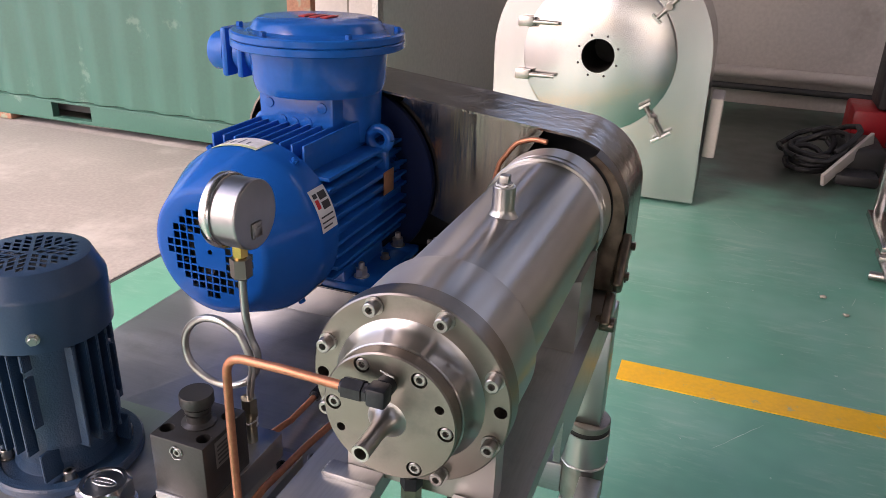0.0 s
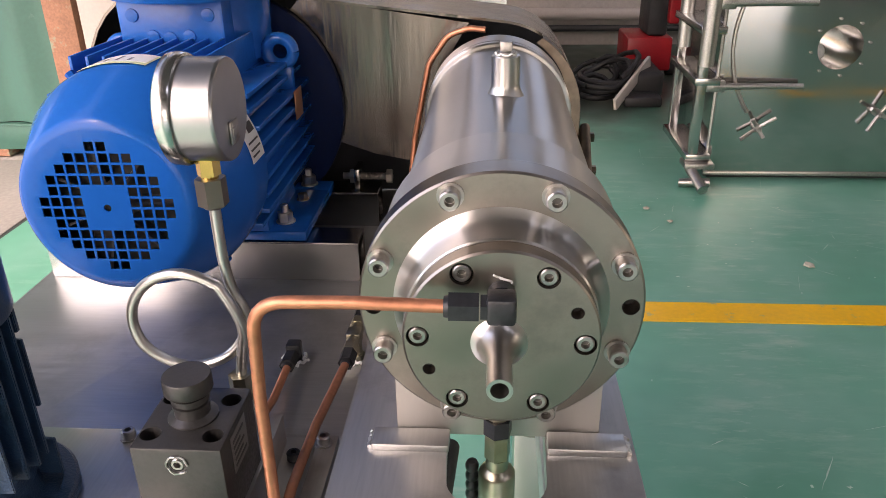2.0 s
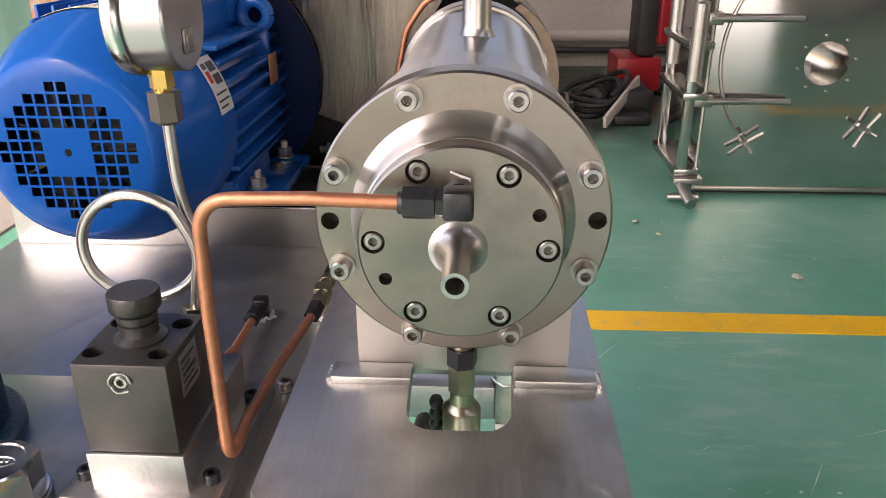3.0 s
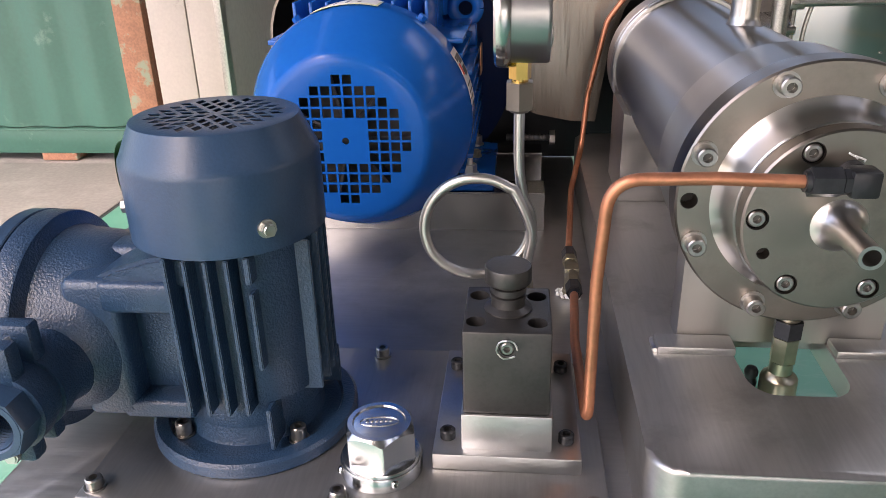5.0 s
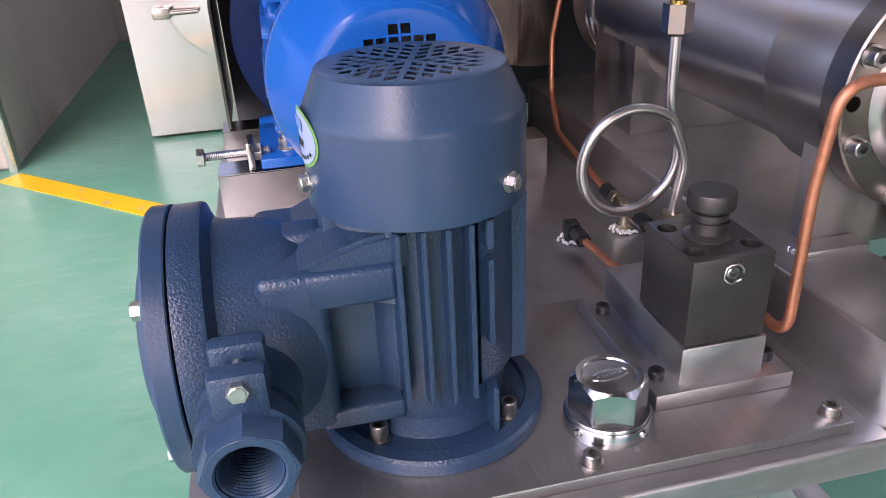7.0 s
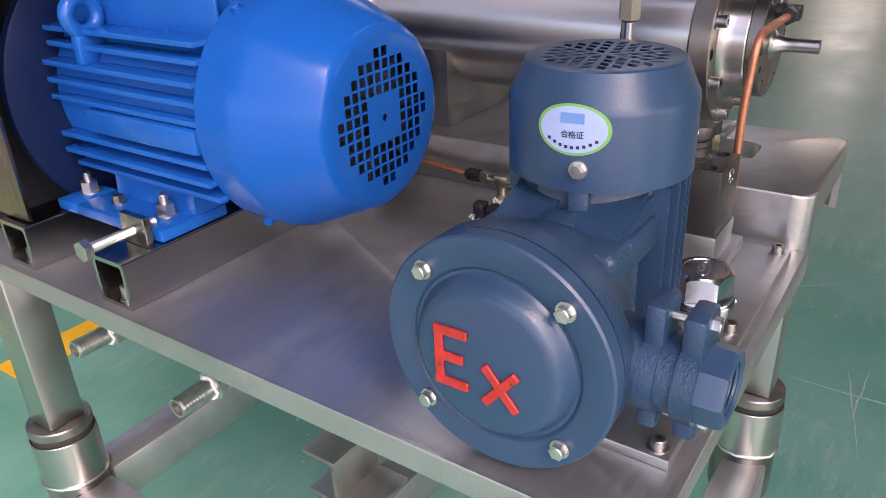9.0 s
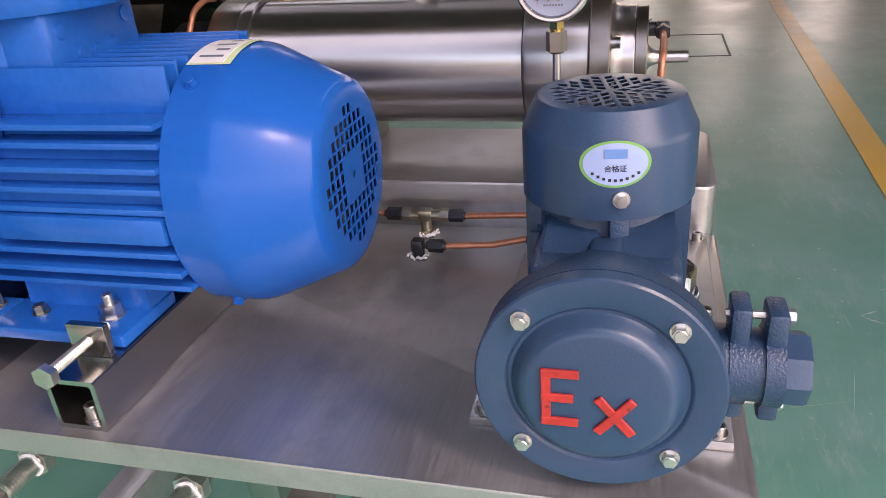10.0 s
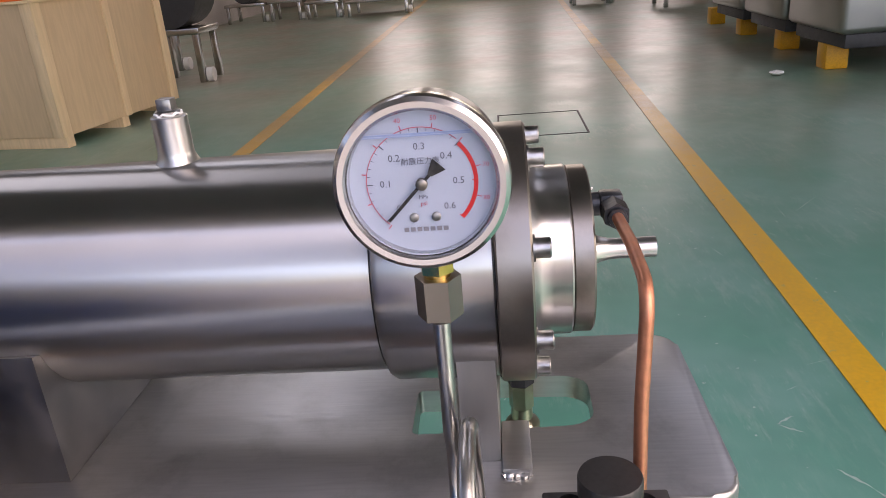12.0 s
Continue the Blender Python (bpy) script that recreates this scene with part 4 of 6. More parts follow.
for side in (-1, 1):
    for k, zf in enumerate((-0.062, -0.046, -0.030, -0.014, 0.006, 0.022, 0.038, 0.054, 0.068)):
        if k == 3 and side < 0:
            continue
        w0, w1 = math.sqrt(0.093 ** 2 - zf ** 2), 0.1045 if abs(zf) < 0.05 else 0.096
        bm = bm_new()
        h0 = 0.0025
        box(bm, (BX + side * w0 - 0.004 * side, 0.2980, BZ + zf - h0), (BX + side * w1, 0.508, BZ + zf + h0), 0.001)
        part("cooling_fin", bm, M["blue_cast"], bmo)
for xf in (-0.066, -0.050, -0.034, -0.018, -0.002, 0.014, 0.030, 0.046, 0.062):
    z0 = math.sqrt(0.093 ** 2 - xf ** 2)
    bm = bm_new()
    box(bm, (BX + xf - 0.0017, 0.2980, BZ + z0 - 0.004), (BX + xf + 0.0017, 0.508, BZ + 0.1055), 0.001)
    part("cooling_fin", bm, M["blue_cast"], bmo)
bm = bm_new()
box(bm, (BX - 0.108, 0.301, BZ - 0.020), (BX - 0.075, 0.452, BZ + 0.002), 0.003)
part("side_rib", bm, M["blue_cast"], bmo)
bbody("mounting_flange", [(0, 0.5130), (0.112, 0.5130), (0.118, 0.5140), (0.139, 0.5150), (0.141, 0.5165), (0.141, 0.5265), (0.139, 0.5280), (0, 0.5280)], "navy", label="round navy-black mounting flange")
# feet
for s in (-1, 1):
    bm = bm_new()
    x0, x1 = sorted((BX + s * 0.124, BX + s * 0.050))
    box(bm, (x0, 0.350, ZT + 0.0465), (x1, 0.4805, ZT + 0.0575), 0.002)
    xo, xi = BX + s * 0.124, BX + s * 0.078
    box(bm, (min(xo, xi), 0.4800, ZT + 0.0465), (max(xo, xi), 0.5125, ZT + 0.0575), 0.002)
    vs = []
    for y in (0.352, 0.470):
        vs.append([bm.verts.new(p) for p in ((BX + s * 0.084, y, ZT + 0.0570), (BX + s * 0.046, y, ZT + 0.0570), (BX + s * 0.046, y, BZ - 0.070), (BX + s * 0.080, y, BZ - 0.040))])
    a_, b_ = vs
    bm.faces.new(a_)
    bm.faces.new(b_[::-1])
    for k in range(4):
        bm.faces.new((a_[k], b_[k], b_[(k + 1) % 4], a_[(k + 1) % 4]))
    foot = part("foot", bm, M["blue_cast"], bmo, "cast blue motor foot")
    for y in (0.379, 0.498):
        hex_bolt(foot, (BX + s * 0.0955, y, ZT + 0.0575), (0, 0, 1), 0.0150, 0.0100, stud=0.008)
    hex_bolt(foot, (BX + s * 0.099, 0.446, ZT + 0.0575), (0, 0, 1), 0.010, 0.006, "brass_dull")
# lifting eyes
for s in (-1, 1):
    bm = bm_new()
    ex, ey, ez = BX + s * 0.088, 0.452, BZ + 0.081
    pts = [(ex + 0.0145 * math.cos(2 * math.pi * i / 24), ey, ez + 0.0145 * math.sin(2 * math.pi * i / 24)) for i in range(25)]
    tube(bm, pts, 0.0068, 12, caps=False)
    box(bm, (ex - 0.013, ey - 0.006, ez - 0.042), (ex + 0.013, ey + 0.006, ez - 0.015), 0.003)
    part("lifting_eye", bm, M["blue_cast"], bmo)
# terminal box
TX, TY = -0.330, 0.450
bm = bm_new()
box(bm, (TX - 0.062, TY - 0.056, 1.190), (TX + 0.050, TY + 0.050, 1.260), 0.006)
tb_ = part("terminal_box", bm, M["blue_cast"], bmo, "blue cast terminal box with round lid")
bm = bm_new()
lathe(bm, [(0, 1.190), (0.072, 1.190), (0.074, 1.258), (0, 1.258)], at=(TX, TY + 0.024, 0), n=48)
lathe(bm, [(0, 1.2575), (0.0845, 1.2575), (0.0865, 1.262), (0.0885, 1.270), (0.0915, 1.310), (0.0915, 1.3135), (0, 1.3135)], at=(TX, TY, 0), n=64)
part("drum", bm, M["blue_cast"], tb_)
bm = bm_new()
lathe(bm, [(0, 1.3137), (0.113, 1.3137), (0.1145, 1.315), (0.1145, 1.322), (0.113, 1.3235), (0, 1.3235)], at=(TX, TY, 0), n=72)
part("lid_flange", bm, M["blue_cast"], tb_)
bm = bm_new()
lathe(bm, [(0.113, 1.3242), (0.1145, 1.3257), (0.1145, 1.3325), (0.112, 1.3345), (0.094, 1.3348), (0.088, 1.3365), (0.083, 1.3450), (0.078, 1.3485), (0, 1.3500)], at=(TX, TY, 0), n=72)
lid = part("lid", bm, M["blue_cast"], tb_)
for k in range(6):
    a = radians(20 + 60 * k)
    hex_bolt(lid, (TX + 0.104 * math.cos(a), TY + 0.104 * math.sin(a), 1.3347), (0, 0, 1), 0.0085, 0.005, "blue", washer=False)
for k in range(3):
    bm = bm_new()
    box(bm, (TX - 0.020 + 0.016 * k, TY - 0.016, 1.3498), (TX - 0.010 + 0.016 * k, TY + 0.016, 1.3515), 0.0005)
    part("raised_mark", bm, M["red_paint"], lid)
for x, z in ((-0.045, 1.243), (-0.026, 1.222), (-0.008, 1.220), (0.012, 1.222), (0.034, 1.243)):
    bm = bm_new()
    lathe(bm, [(0.007, 0.0008), (0.0065, -0.0010), (0.0, -0.0016)], "y", (TX + x, TY - 0.0565, z), 16)
    part("cast_boss", bm, M["blue_cast"], tb_)
# cable gland of the terminal box
GZ = 1.294
bm = bm_new()
lathe(bm, [(0, -0.060), (0.024, -0.060), (0.024, -0.122), (0, -0.122)], "x", (TX, TY, GZ), 28, m=None)
gl = part("cable_gland", bm, M["blue_cast"], tb_)
for x0 in (-0.112, -0.136):
    bm = bm_new()
    box(bm, (TX + x0, TY - 0.030, GZ - 0.030), (TX + x0 + 0.010, TY + 0.030, GZ + 0.036), 0.004)
    part("gland_clamp", bm, M["blue_cast"], gl)
bm = bm_new()
lathe(bm, [(0, -0.165), (0.012, -0.165), (0.024, -0.163), (0.027, -0.158), (0.027, -0.138), (0.02, -0.134), (0, -0.134)], "x", (TX, TY, GZ), 24)
part("gland_nut", bm, M["blue_cast"], gl)
# labels on the motor
def wrap_label(name, parent, rad, a0, a1, y0, y1, material, label="", n=12, lift=0.0006, axis="y", at=(BX, 0, BZ)):
    bm = bm_new()
    lathe(bm, [(rad + lift - 0.0003, y0), (rad + lift, y0), (rad + lift, y1), (rad + lift - 0.0003, y1)], axis, at, n, arc=(radians(a0), radians(a1)))
    return part(name, bm, M[material], parent, label)


lb = wrap_label("warning_label", fc, 0.1070, -36, -8, 0.2615, 0.2965, "paper", "white paper label with red mark")
wrap_label("red_mark", lb, 0.1070, -29, -23, 0.2655, 0.2725, "red_ink", lift=0.0009)
for k, (p0, p1, q0, q1) in enumerate(((-33, -30, 0.2655, 0.2735), (-33, -28, 0.2765, 0.2925), (-26.5, -21.5, 0.2765, 0.2925), (-18, -17, 0.2655, 0.2925), (-14.5, -13.5, 0.2655, 0.2925), (-11.5, -10.5, 0.2655, 0.2855))):
    wrap_label("print_bar", lb, 0.1070, p0, p1, q0, q1, "ink", lift=0.0009)
lb = wrap_label("rating_label", fc, 0.1070, -112, -78, 0.260, 0.2965, "label_lime", "pale green printed rating label")
wrap_label("label_field", lb, 0.1070, -111, -79, 0.266, 0.2955, "paper", lift=0.0009)
for k in range(4):
    wrap_label("print_bar", lb, 0.1070, -107 + 6 * k, -105.4 + 6 * k, 0.270, (0.290, 0.281, 0.286, 0.279)[k % 4], "print_grey", lift=0.0012)
bm = bm_new()
box(bm, (BX + 0.1050, 0.428, BZ + 0.010), (BX + 0.1066, 0.458, BZ + 0.042), 0.0004)
part("nameplate", bm, M["nameplate"], bmo, "small copper-coloured nameplate")

# ---- pump motor ----
SX, SY = -0.3590, -0.0130
pm = thing("pump_motor", (SX, SY, ZT + 0.008), "dark slate-blue vertical explosion-proof pump motor with junction box", "motor")


def sbody(name, prof, material, parent=pm, label="", n=56):
    bm = bm_new()
    lathe(bm, prof, "z", (SX, SY, 0), n)
    return part(name, bm, M[material], parent, label)


sbody("base_flange", [(0, ZT + 0.0082), (0.069, ZT + 0.0082), (0.070, ZT + 0.0095), (0.070, ZT + 0.0165), (0.068, ZT + 0.0185), (0.060, ZT + 0.0190), (0.0585, ZT + 0.0165), (0.0575, ZT + 0.0165), (0.0470, ZT + 0.0165),
                      (0.0460, ZT + 0.019), (0.0455, ZT + 0.030), (0, ZT + 0.030)], "slate_cast", label="round base flange")
for dx in (-0.038, 0.040):
    for dy in (-0.037, 0.037):
        cap_screw(pm, (SX + dx, SY + dy, ZT + 0.0165), (0, 0, 1), 0.0052, 0.0095)
sbody("body", [(0, ZT + 0.0302), (0.0460, ZT + 0.0302), (0.0465, ZT + 0.033), (0.0465, 1.1215), (0, 1.1215)], "slate_cast", label="finned cast body")


def pump_fin(side, u, z0, z1, reach, w=0.0038, name="cooling_fin"):
    """An upright fin at offset u along one side of the square-finned body, tapered to its tip."""
    bm = bm_new()
    base = math.sqrt(0.0465 ** 2 - u * u) - 0.004
    m = Matrix.Translation((SX, SY, 0)) @ pose(0, 0, 0, 0, 0, side)
    lo = [(u - w * 0.62, -base), (u + w * 0.62, -base), (u + w * 0.36, -reach), (u - w * 0.36, -reach)]
    vs = [[bm.verts.new(m @ Vector((x, y * k if y > -base else y, z))) for x, y in lo] for z, k in ((z0, 1), (z1, 1))]
    bm.faces.new(vs[0][::-1])
    bm.faces.new(vs[1])
    for k in range(4):
        bm.faces.new((vs[0][k], vs[0][(k + 1) % 4], vs[1][(k + 1) % 4], vs[1][k]))
    bmesh.ops.bevel(bm, geom=[e for e in bm.edges], offset=0.0006, segments=2, affect="EDGES")
    return part(name, bm, M["slate_cast"], pm)


for side in (0, 90, 180):
    for u, reach in ((-0.0215, 0.0555), (-0.0085, 0.0572), (0.0040, 0.0572), (0.0160, 0.0560)):
        pump_fin(side, u, ZT + 0.047, 1.1190, reach)
    bm = bm_new()
    lathe(bm, [(0.0440, ZT + 0.047), (0.0518, ZT + 0.050), (0.0522, ZT + 0.054), (0.0522, 1.1195), (0.0440, 1.1195)], "z", (SX, SY, 0), 14, arc=(radians(side - 66), radians(side - 25)))
    part("corner_panel", bm, M["slate_cast"], pm)
    pump_fin(side, 0.0270, 1.044, 1.0960, 0.0520)
    pump_fin(side, 0.0265, 1.1020, 1.1190, 0.0520, 0.0050)
    pump_fin(side, 0.0280, ZT + 0.020, ZT + 0.050, 0.0540, 0.0042, "bolt_lug")
bm = bm_new()
lathe(bm, [(0.0450, 1.070), (0.0495, 1.074), (0.0505, 1.080), (0.0505, 1.1208), (0.0450, 1.1208)], "z", (SX, SY, 0), 30, arc=(radians(105), radians(243)))
part("collar", bm, M["slate_worn"], pm, "dusty grey-blue collar below the fan cover")
# fan cover
bm = bm_new()
lathe(bm, [(0, 1.1898), (0.0482, 1.1898), (0.0494, 1.1892), (0.0502, 1.1876), (0.0575, 1.1715), (0.0589, 1.1690), (0.0594, 1.1660), (0.0594, 1.1205), (0.0578, 1.1205),
           (0.0578, 1.1660), (0.0560, 1.1718), (0.0480, 1.1868), (0.0445, 1.1892), (0, 1.1892)], at=(SX, SY, 0), n=72)
c = bm_new()
# six wedges of slanted holes
for k in range(6):
    e0, e1 = [Vector((math.cos(radians(12 + 60 * q)), math.sin(radians(12 + 60 * q)))) for q in (k, k + 1)]
    for i in range(4):
        for j in range(4 - i):
            quad = [e0 * (0.0094 * (i + u) + 0.0020) + e1 * (0.0094 * (j + w) + 0.0020) for u, w in ((0, 0), (0.70, 0), (0.70, 0.70), (0, 0.70))]
            prism(c, [(q.x, q.y) for q in quad], 1.180, 1.20, at=(SX, SY, 0))
sfc = part("fan_cover", cut(bm, c), M["slate"], pm, "slate-blue fan cover with a slotted top")
bm = bm_new()
lathe(bm, [(0, 1.178), (0.044, 1.176), (0.050, 1.168), (0.050, 1.13), (0, 1.13)], at=(SX, SY, 0), n=40)
fan = part("fan", bm, M["rubber"], pm, "dark fan below the slots")
for k in range(6):
    bm = bm_new()
    box(bm, (0.012, -0.001, 1.177), (0.042, 0.001, 1.185), m=Matrix.Translation((SX, SY, 0)) @ pose(0, 0, 0, 0, 0, k * 60))
    part("blade", bm, M["primer"], fan)
for a in (191, 311, 71):
    q = radians(a)
    hex_bolt(sfc, (SX + 0.0591 * math.cos(q), SY + 0.0591 * math.sin(q), 1.1350), (math.cos(q), math.sin(q), 0), 0.0078, 0.0036)
# certificate sticker on the cover
def sticker_oval(sc, lift, material, name, parent, label=""):
    bm = bm_new()
    n, rr = 40, 0.0594 + lift
    ca, cz, ha, hz = radians(187), 1.1590, 0.0225 * sc / 0.0594, 0.0155 * sc
    cen = bm.verts.new((SX + rr * math.cos(ca), SY + rr * math.sin(ca), cz))
    rings = []
    for k in (0.35, 0.7, 1.0):
        rings.append([bm.verts.new((SX + rr * math.cos(ca + k * ha * math.cos(2 * math.pi * i / n)), SY + rr * math.sin(ca + k * ha * math.cos(2 * math.pi * i / n)), cz + k * hz * math.sin(2 * math.pi * i / n))) for i in range(n)])
    for i in range(n):
        bm.faces.new((cen, rings[0][i], rings[0][(i + 1) % n]))
        for r0, r1 in zip(rings, rings[1:]):
            bm.faces.new((r0[i], r1[i], r1[(i + 1) % n], r0[(i + 1) % n]))
    return part(name, bm, M[material], parent, label)


sk1 = sticker_oval(1.0, 0.0005, "label_green", "certificate_sticker", sfc, "oval green-edged certificate sticker")
sticker_oval(0.90, 0.0008, "paper_blue", "sticker_field", sk1)


def curved_text(words, size, ang, z, material, parent, name):
    """Letters set one by one round the fan cover."""
    q = radians(ang)
    p = Vector((SX + 0.0605 * math.cos(q), SY + 0.0605 * math.sin(q), z))
    x = Vector((-math.sin(q), math.cos(q), 0))
    n = Vector((math.cos(q), math.sin(q), 0))
    m = Matrix.Identity(4)
    for i, ax in enumerate((x, Vector((0, 0, 1)), n)):
        for r in range(3):
            m[r][i] = ax[r]
    m.translation = p
    return text_part(name, words, size, m, M[material], parent, 0.0001)


for k, w in enumerate("合格证"):
    curved_text(w, 0.0049, 182.6 + 4.4 * k, 1.1560, "ink", sk1, "character")
for k in range(9):
    q = radians(173.5 + 3.4 * k)
    bm = bm_new()
    zz = 1.1485 + 0.00055 * (k - 4) ** 2 * 0.5
    box(bm, (-0.0009, -0.0001, -0.0009), (0.0009, 0.0001, 0.0009), m=Matrix.Translation((SX + 0.0605 * math.cos(q), SY + 0.0605 * math.sin(q), zz)) @ pose(0, 0, 0, 0, 0, 173.5 + 3.4 * k + 90))
    part("print_bar", bm, M["ink"], sk1)
q = radians(187)
bm = bm_new()
box(bm, (-0.007, -0.0001, -0.003), (0.007, 0.0001, 0.003), m=Matrix.Translation((SX + 0.0604 * math.cos(q), SY + 0.0604 * math.sin(q), 1.1660)) @ pose(0, 0, 0, 0, 0, 277))
part("print_bar", bm, mat("sticker_blue_print", (0.12, 0.26, 0.55), 0.4), sk1)
# junction box and its round cover
EY, EZ2, ROT = -0.0160, 1.0507, 0.5


def xbody(name, prof, material, parent, label="", n=64):
    """prof: (radius, x)"""
    bm = bm_new()
    lathe(bm, prof, "x", (0, EY, EZ2), n)
    return part(name, bm, M[material], parent, label)


jb = xbody("junction_box", [(0, -0.418), (0.046, -0.420), (0.0535, -0.428), (0.0575, -0.436), (0.0600, -0.444), (0.0620, -0.466), (0.0632, -0.4710), (0.0680, -0.4735), (0.0722, -0.4750), (0.0730, -0.4765), (0.0730, -0.4905), (0, -0.4905)], "slate_cast", pm, "rough cast junction box")
bm = bm_new()
box(bm, (-0.452, EY - 0.0474, 1.0042), (-0.4168, EY + 0.0474, 1.1015), 0.006, 4)
box(bm, (-0.4250, EY - 0.0290, 1.0050), (-0.345, EY + 0.0290, 1.0985), 0.003, 2)
part("neck", bm, M["slate_cast"], jb)
for sy in (-1, 1):
    for lo, hi, w in (((-0.428, 1.080), (-0.3812, 1.1003), 0.0477), ((-0.428, 1.0036), (-0.3812, 1.0170), 0.0470)):
        bm = bm_new()
        ya, yb = sorted((EY + sy * w, EY + sy * 0.026))
        box(bm, (lo[0], ya, lo[1]), (hi[0], yb, hi[1]), 0.0032, 3)
        part("neck_rib", bm, M["slate_cast"], jb)
for sy in (-1, 1):
    # sloping shoulder from the neck up to the collar
    bm = bm_new()
    ol = [(-0.440, 1.096), (-0.372, 1.096), (-0.372, 1.117), (-0.396, 1.114), (-0.420, 1.1065)]
    ya, yb = sorted((EY + sy * 0.004, EY + sy * 0.043))
    prism(bm, [(x, -z) for x, z in ol], ya, yb, "y")
    bmesh.ops.bevel(bm, geom=list(bm.edges), offset=0.0025, segments=2, affect="EDGES")
    part("neck_shoulder", bm, M["slate_cast"], jb)
bm = bm_new()
box(bm, (-0.440, EY - 0.012, 1.088), (-0.412, EY + 0.012, 1.108), 0.006, 3)
part("neck_saddle", bm, M["slate_cast"], jb)
bm = bm_new()
box(bm, (0.0440, -0.0065, 1.084), (0.0572, 0.0065, 1.1203), 0.0018, 2, m=Matrix.Translation((SX, SY, 0)) @ pose(0, 0, 0, 0, 0, 191))
part("screw_lug", bm, M["slate_cast"], jb)
xc = xbody("round_cover", [(0, -0.4918), (0.0728, -0.4918), (0.0735, -0.4926), (0.0735, -0.5020), (0.0722, -0.5034), (0.0560, -0.5034), (0.0545, -0.5027), (0.0530, -0.5010), (0.0510, -0.5010), (0.0490, -0.5035), (0.0465, -0.5090),
                           (0.0435, -0.5118), (0.040, -0.5126), (0, -0.5126)], "slate", jb, "round junction box cover with raised letters", 80)
for k in range(4):
    a = radians(45 + 90 * k + ROT)
    hex_bolt(xc, (-0.5036, EY + 0.0624 * math.cos(a), EZ2 + 0.0624 * math.sin(a)), (-1, 0, 0), 0.0082, 0.0042)


def ex_bar(y0, z0, y1, z1, w, up=0.0):
    """A raised bar of a letter between two places on the cover."""
    bm = bm_new()
    d = Vector((0, y1 - y0, z1 - z0))
    ln = d.length
    ang = math.degrees(math.atan2(z1 - z0, y1 - y0))
    box(bm, (-0.0020 - up, -ln / 2, -w / 2), (0.0, ln / 2, w / 2), 0.0005, 1, m=Matrix.Translation((-0.5126, (y0 + y1) / 2, (z0 + z1) / 2)) @ pose(0, 0, 0, ang, 0, 0))
    return bm


def letter(name, strokes, w):
    bm = bm_new()
    for k, s in enumerate(strokes):
        b = ex_bar(*s, w, 0.00025 if k else 0.0)
        me = bpy.data.meshes.new("stroke")
        b.to_mesh(me)
        b.free()
        bm.from_mesh(me)
        bpy.data.meshes.remove(me)
    return part(name, bm, M["red_paint"], xc, "raised red painted letter")


ey0, ey1, ez0, ez1 = EY + 0.0315, EY + 0.0095, EZ2 - 0.0205, EZ2 + 0.0185
letter("letter_e", [(ey0 - 0.003, ez0, ey0 - 0.003, ez1), (ey0, ez1 - 0.0025, ey1, ez1 - 0.0025), (ey0, (ez0 + ez1) / 2, ey1 + 0.003, (ez0 + ez1) / 2), (ey0, ez0 + 0.0025, ey1, ez0 + 0.0025)], 0.0056)
lx0, lx1, lz0, lz1 = EY - 0.0010, EY - 0.0215, EZ2 - 0.0235, EZ2 + 0.0010
letter("letter_x", [(lx0, lz1, lx1, lz0), (lx0, lz0, lx1, lz1)], 0.0056)
# cable gland of the junction box
GX, GZ2 = -0.461, 1.0480
bm = bm_new()
lathe(bm, [(0, -0.055), (0.0290, -0.055), (0.0270, -0.0700), (0.0248, -0.0790), (0.0240, -0.0830), (0.0240, -0.0985), (0.0150, -0.0985), (0.0150, -0.072), (0, -0.072)], "y", (GX, 0, GZ2), 40)
g2 = part("cable_gland", bm, M["slate_cast"], jb, "cast cable gland with clamp")
for y0, y1, zt, zb in ((-0.1010, -0.0905, 0.0445, 0.0330), (-0.1215, -0.1105, 0.0420, 0.0330)):
    bm = bm_new()
    lathe(bm, [(0.0150, y0), (0.0250, y0), (0.0250, y1), (0.0150, y1), (0.0150, y0)], "y", (GX, 0, GZ2), 32)
    box(bm, (GX - 0.0128, y0 - 0.0006, GZ2 + 0.015), (GX + 0.0128, y1 + 0.0006, GZ2 + zt), 0.003)
    box(bm, (GX - 0.0128, y0 - 0.0006, GZ2 - zb), (GX + 0.0128, y1 + 0.0006, GZ2 - 0.015), 0.003)
    part("gland_clamp", bm, M["slate_cast"], g2)
bm = bm_new()
lathe(bm, [(0.0150, -0.0900), (0.0226, -0.0900), (0.0226, -0.1115), (0.0150, -0.1115)], "y", (GX, 0, GZ2), 32)
part("gland_sleeve", bm, M["slate_cast"], g2)
for dz in (0.0350, -0.0270):
    bm = bm_new()
    tube(bm, [(GX, -0.088, GZ2 + dz), (GX, -0.1215, GZ2 + dz)], 0.0026, 10)
    part("clamp_rod", bm, M["zinc"], g2)
    hex_bolt(g2, (GX, -0.1216, GZ2 + dz), (0, -1, 0), 0.0085, 0.0042, washer=False)
bm = bm_new()
lathe(bm, [(0.0160, -0.1170), (0.0228, -0.1170), (0.0228, -0.1335), (0.0217, -0.1360), (0.0190, -0.1360)], "y", (GX, 0, GZ2), 8)
lathe(bm, [(0.0199, -0.1358), (0.0195, -0.1363), (0.0160, -0.1363), (0.0149, -0.1352), (0.0146, -0.1100)], "y", (GX, 0, GZ2), 40)
gn = part("gland_nut", bm, M["slate"], g2, "threaded gland nut")
bm = bm_new()
prof = []
for k in range(26):
    prof += [(0.0145, -0.1345 + 0.0022 * k), (0.0138, -0.1334 + 0.0022 * k)]
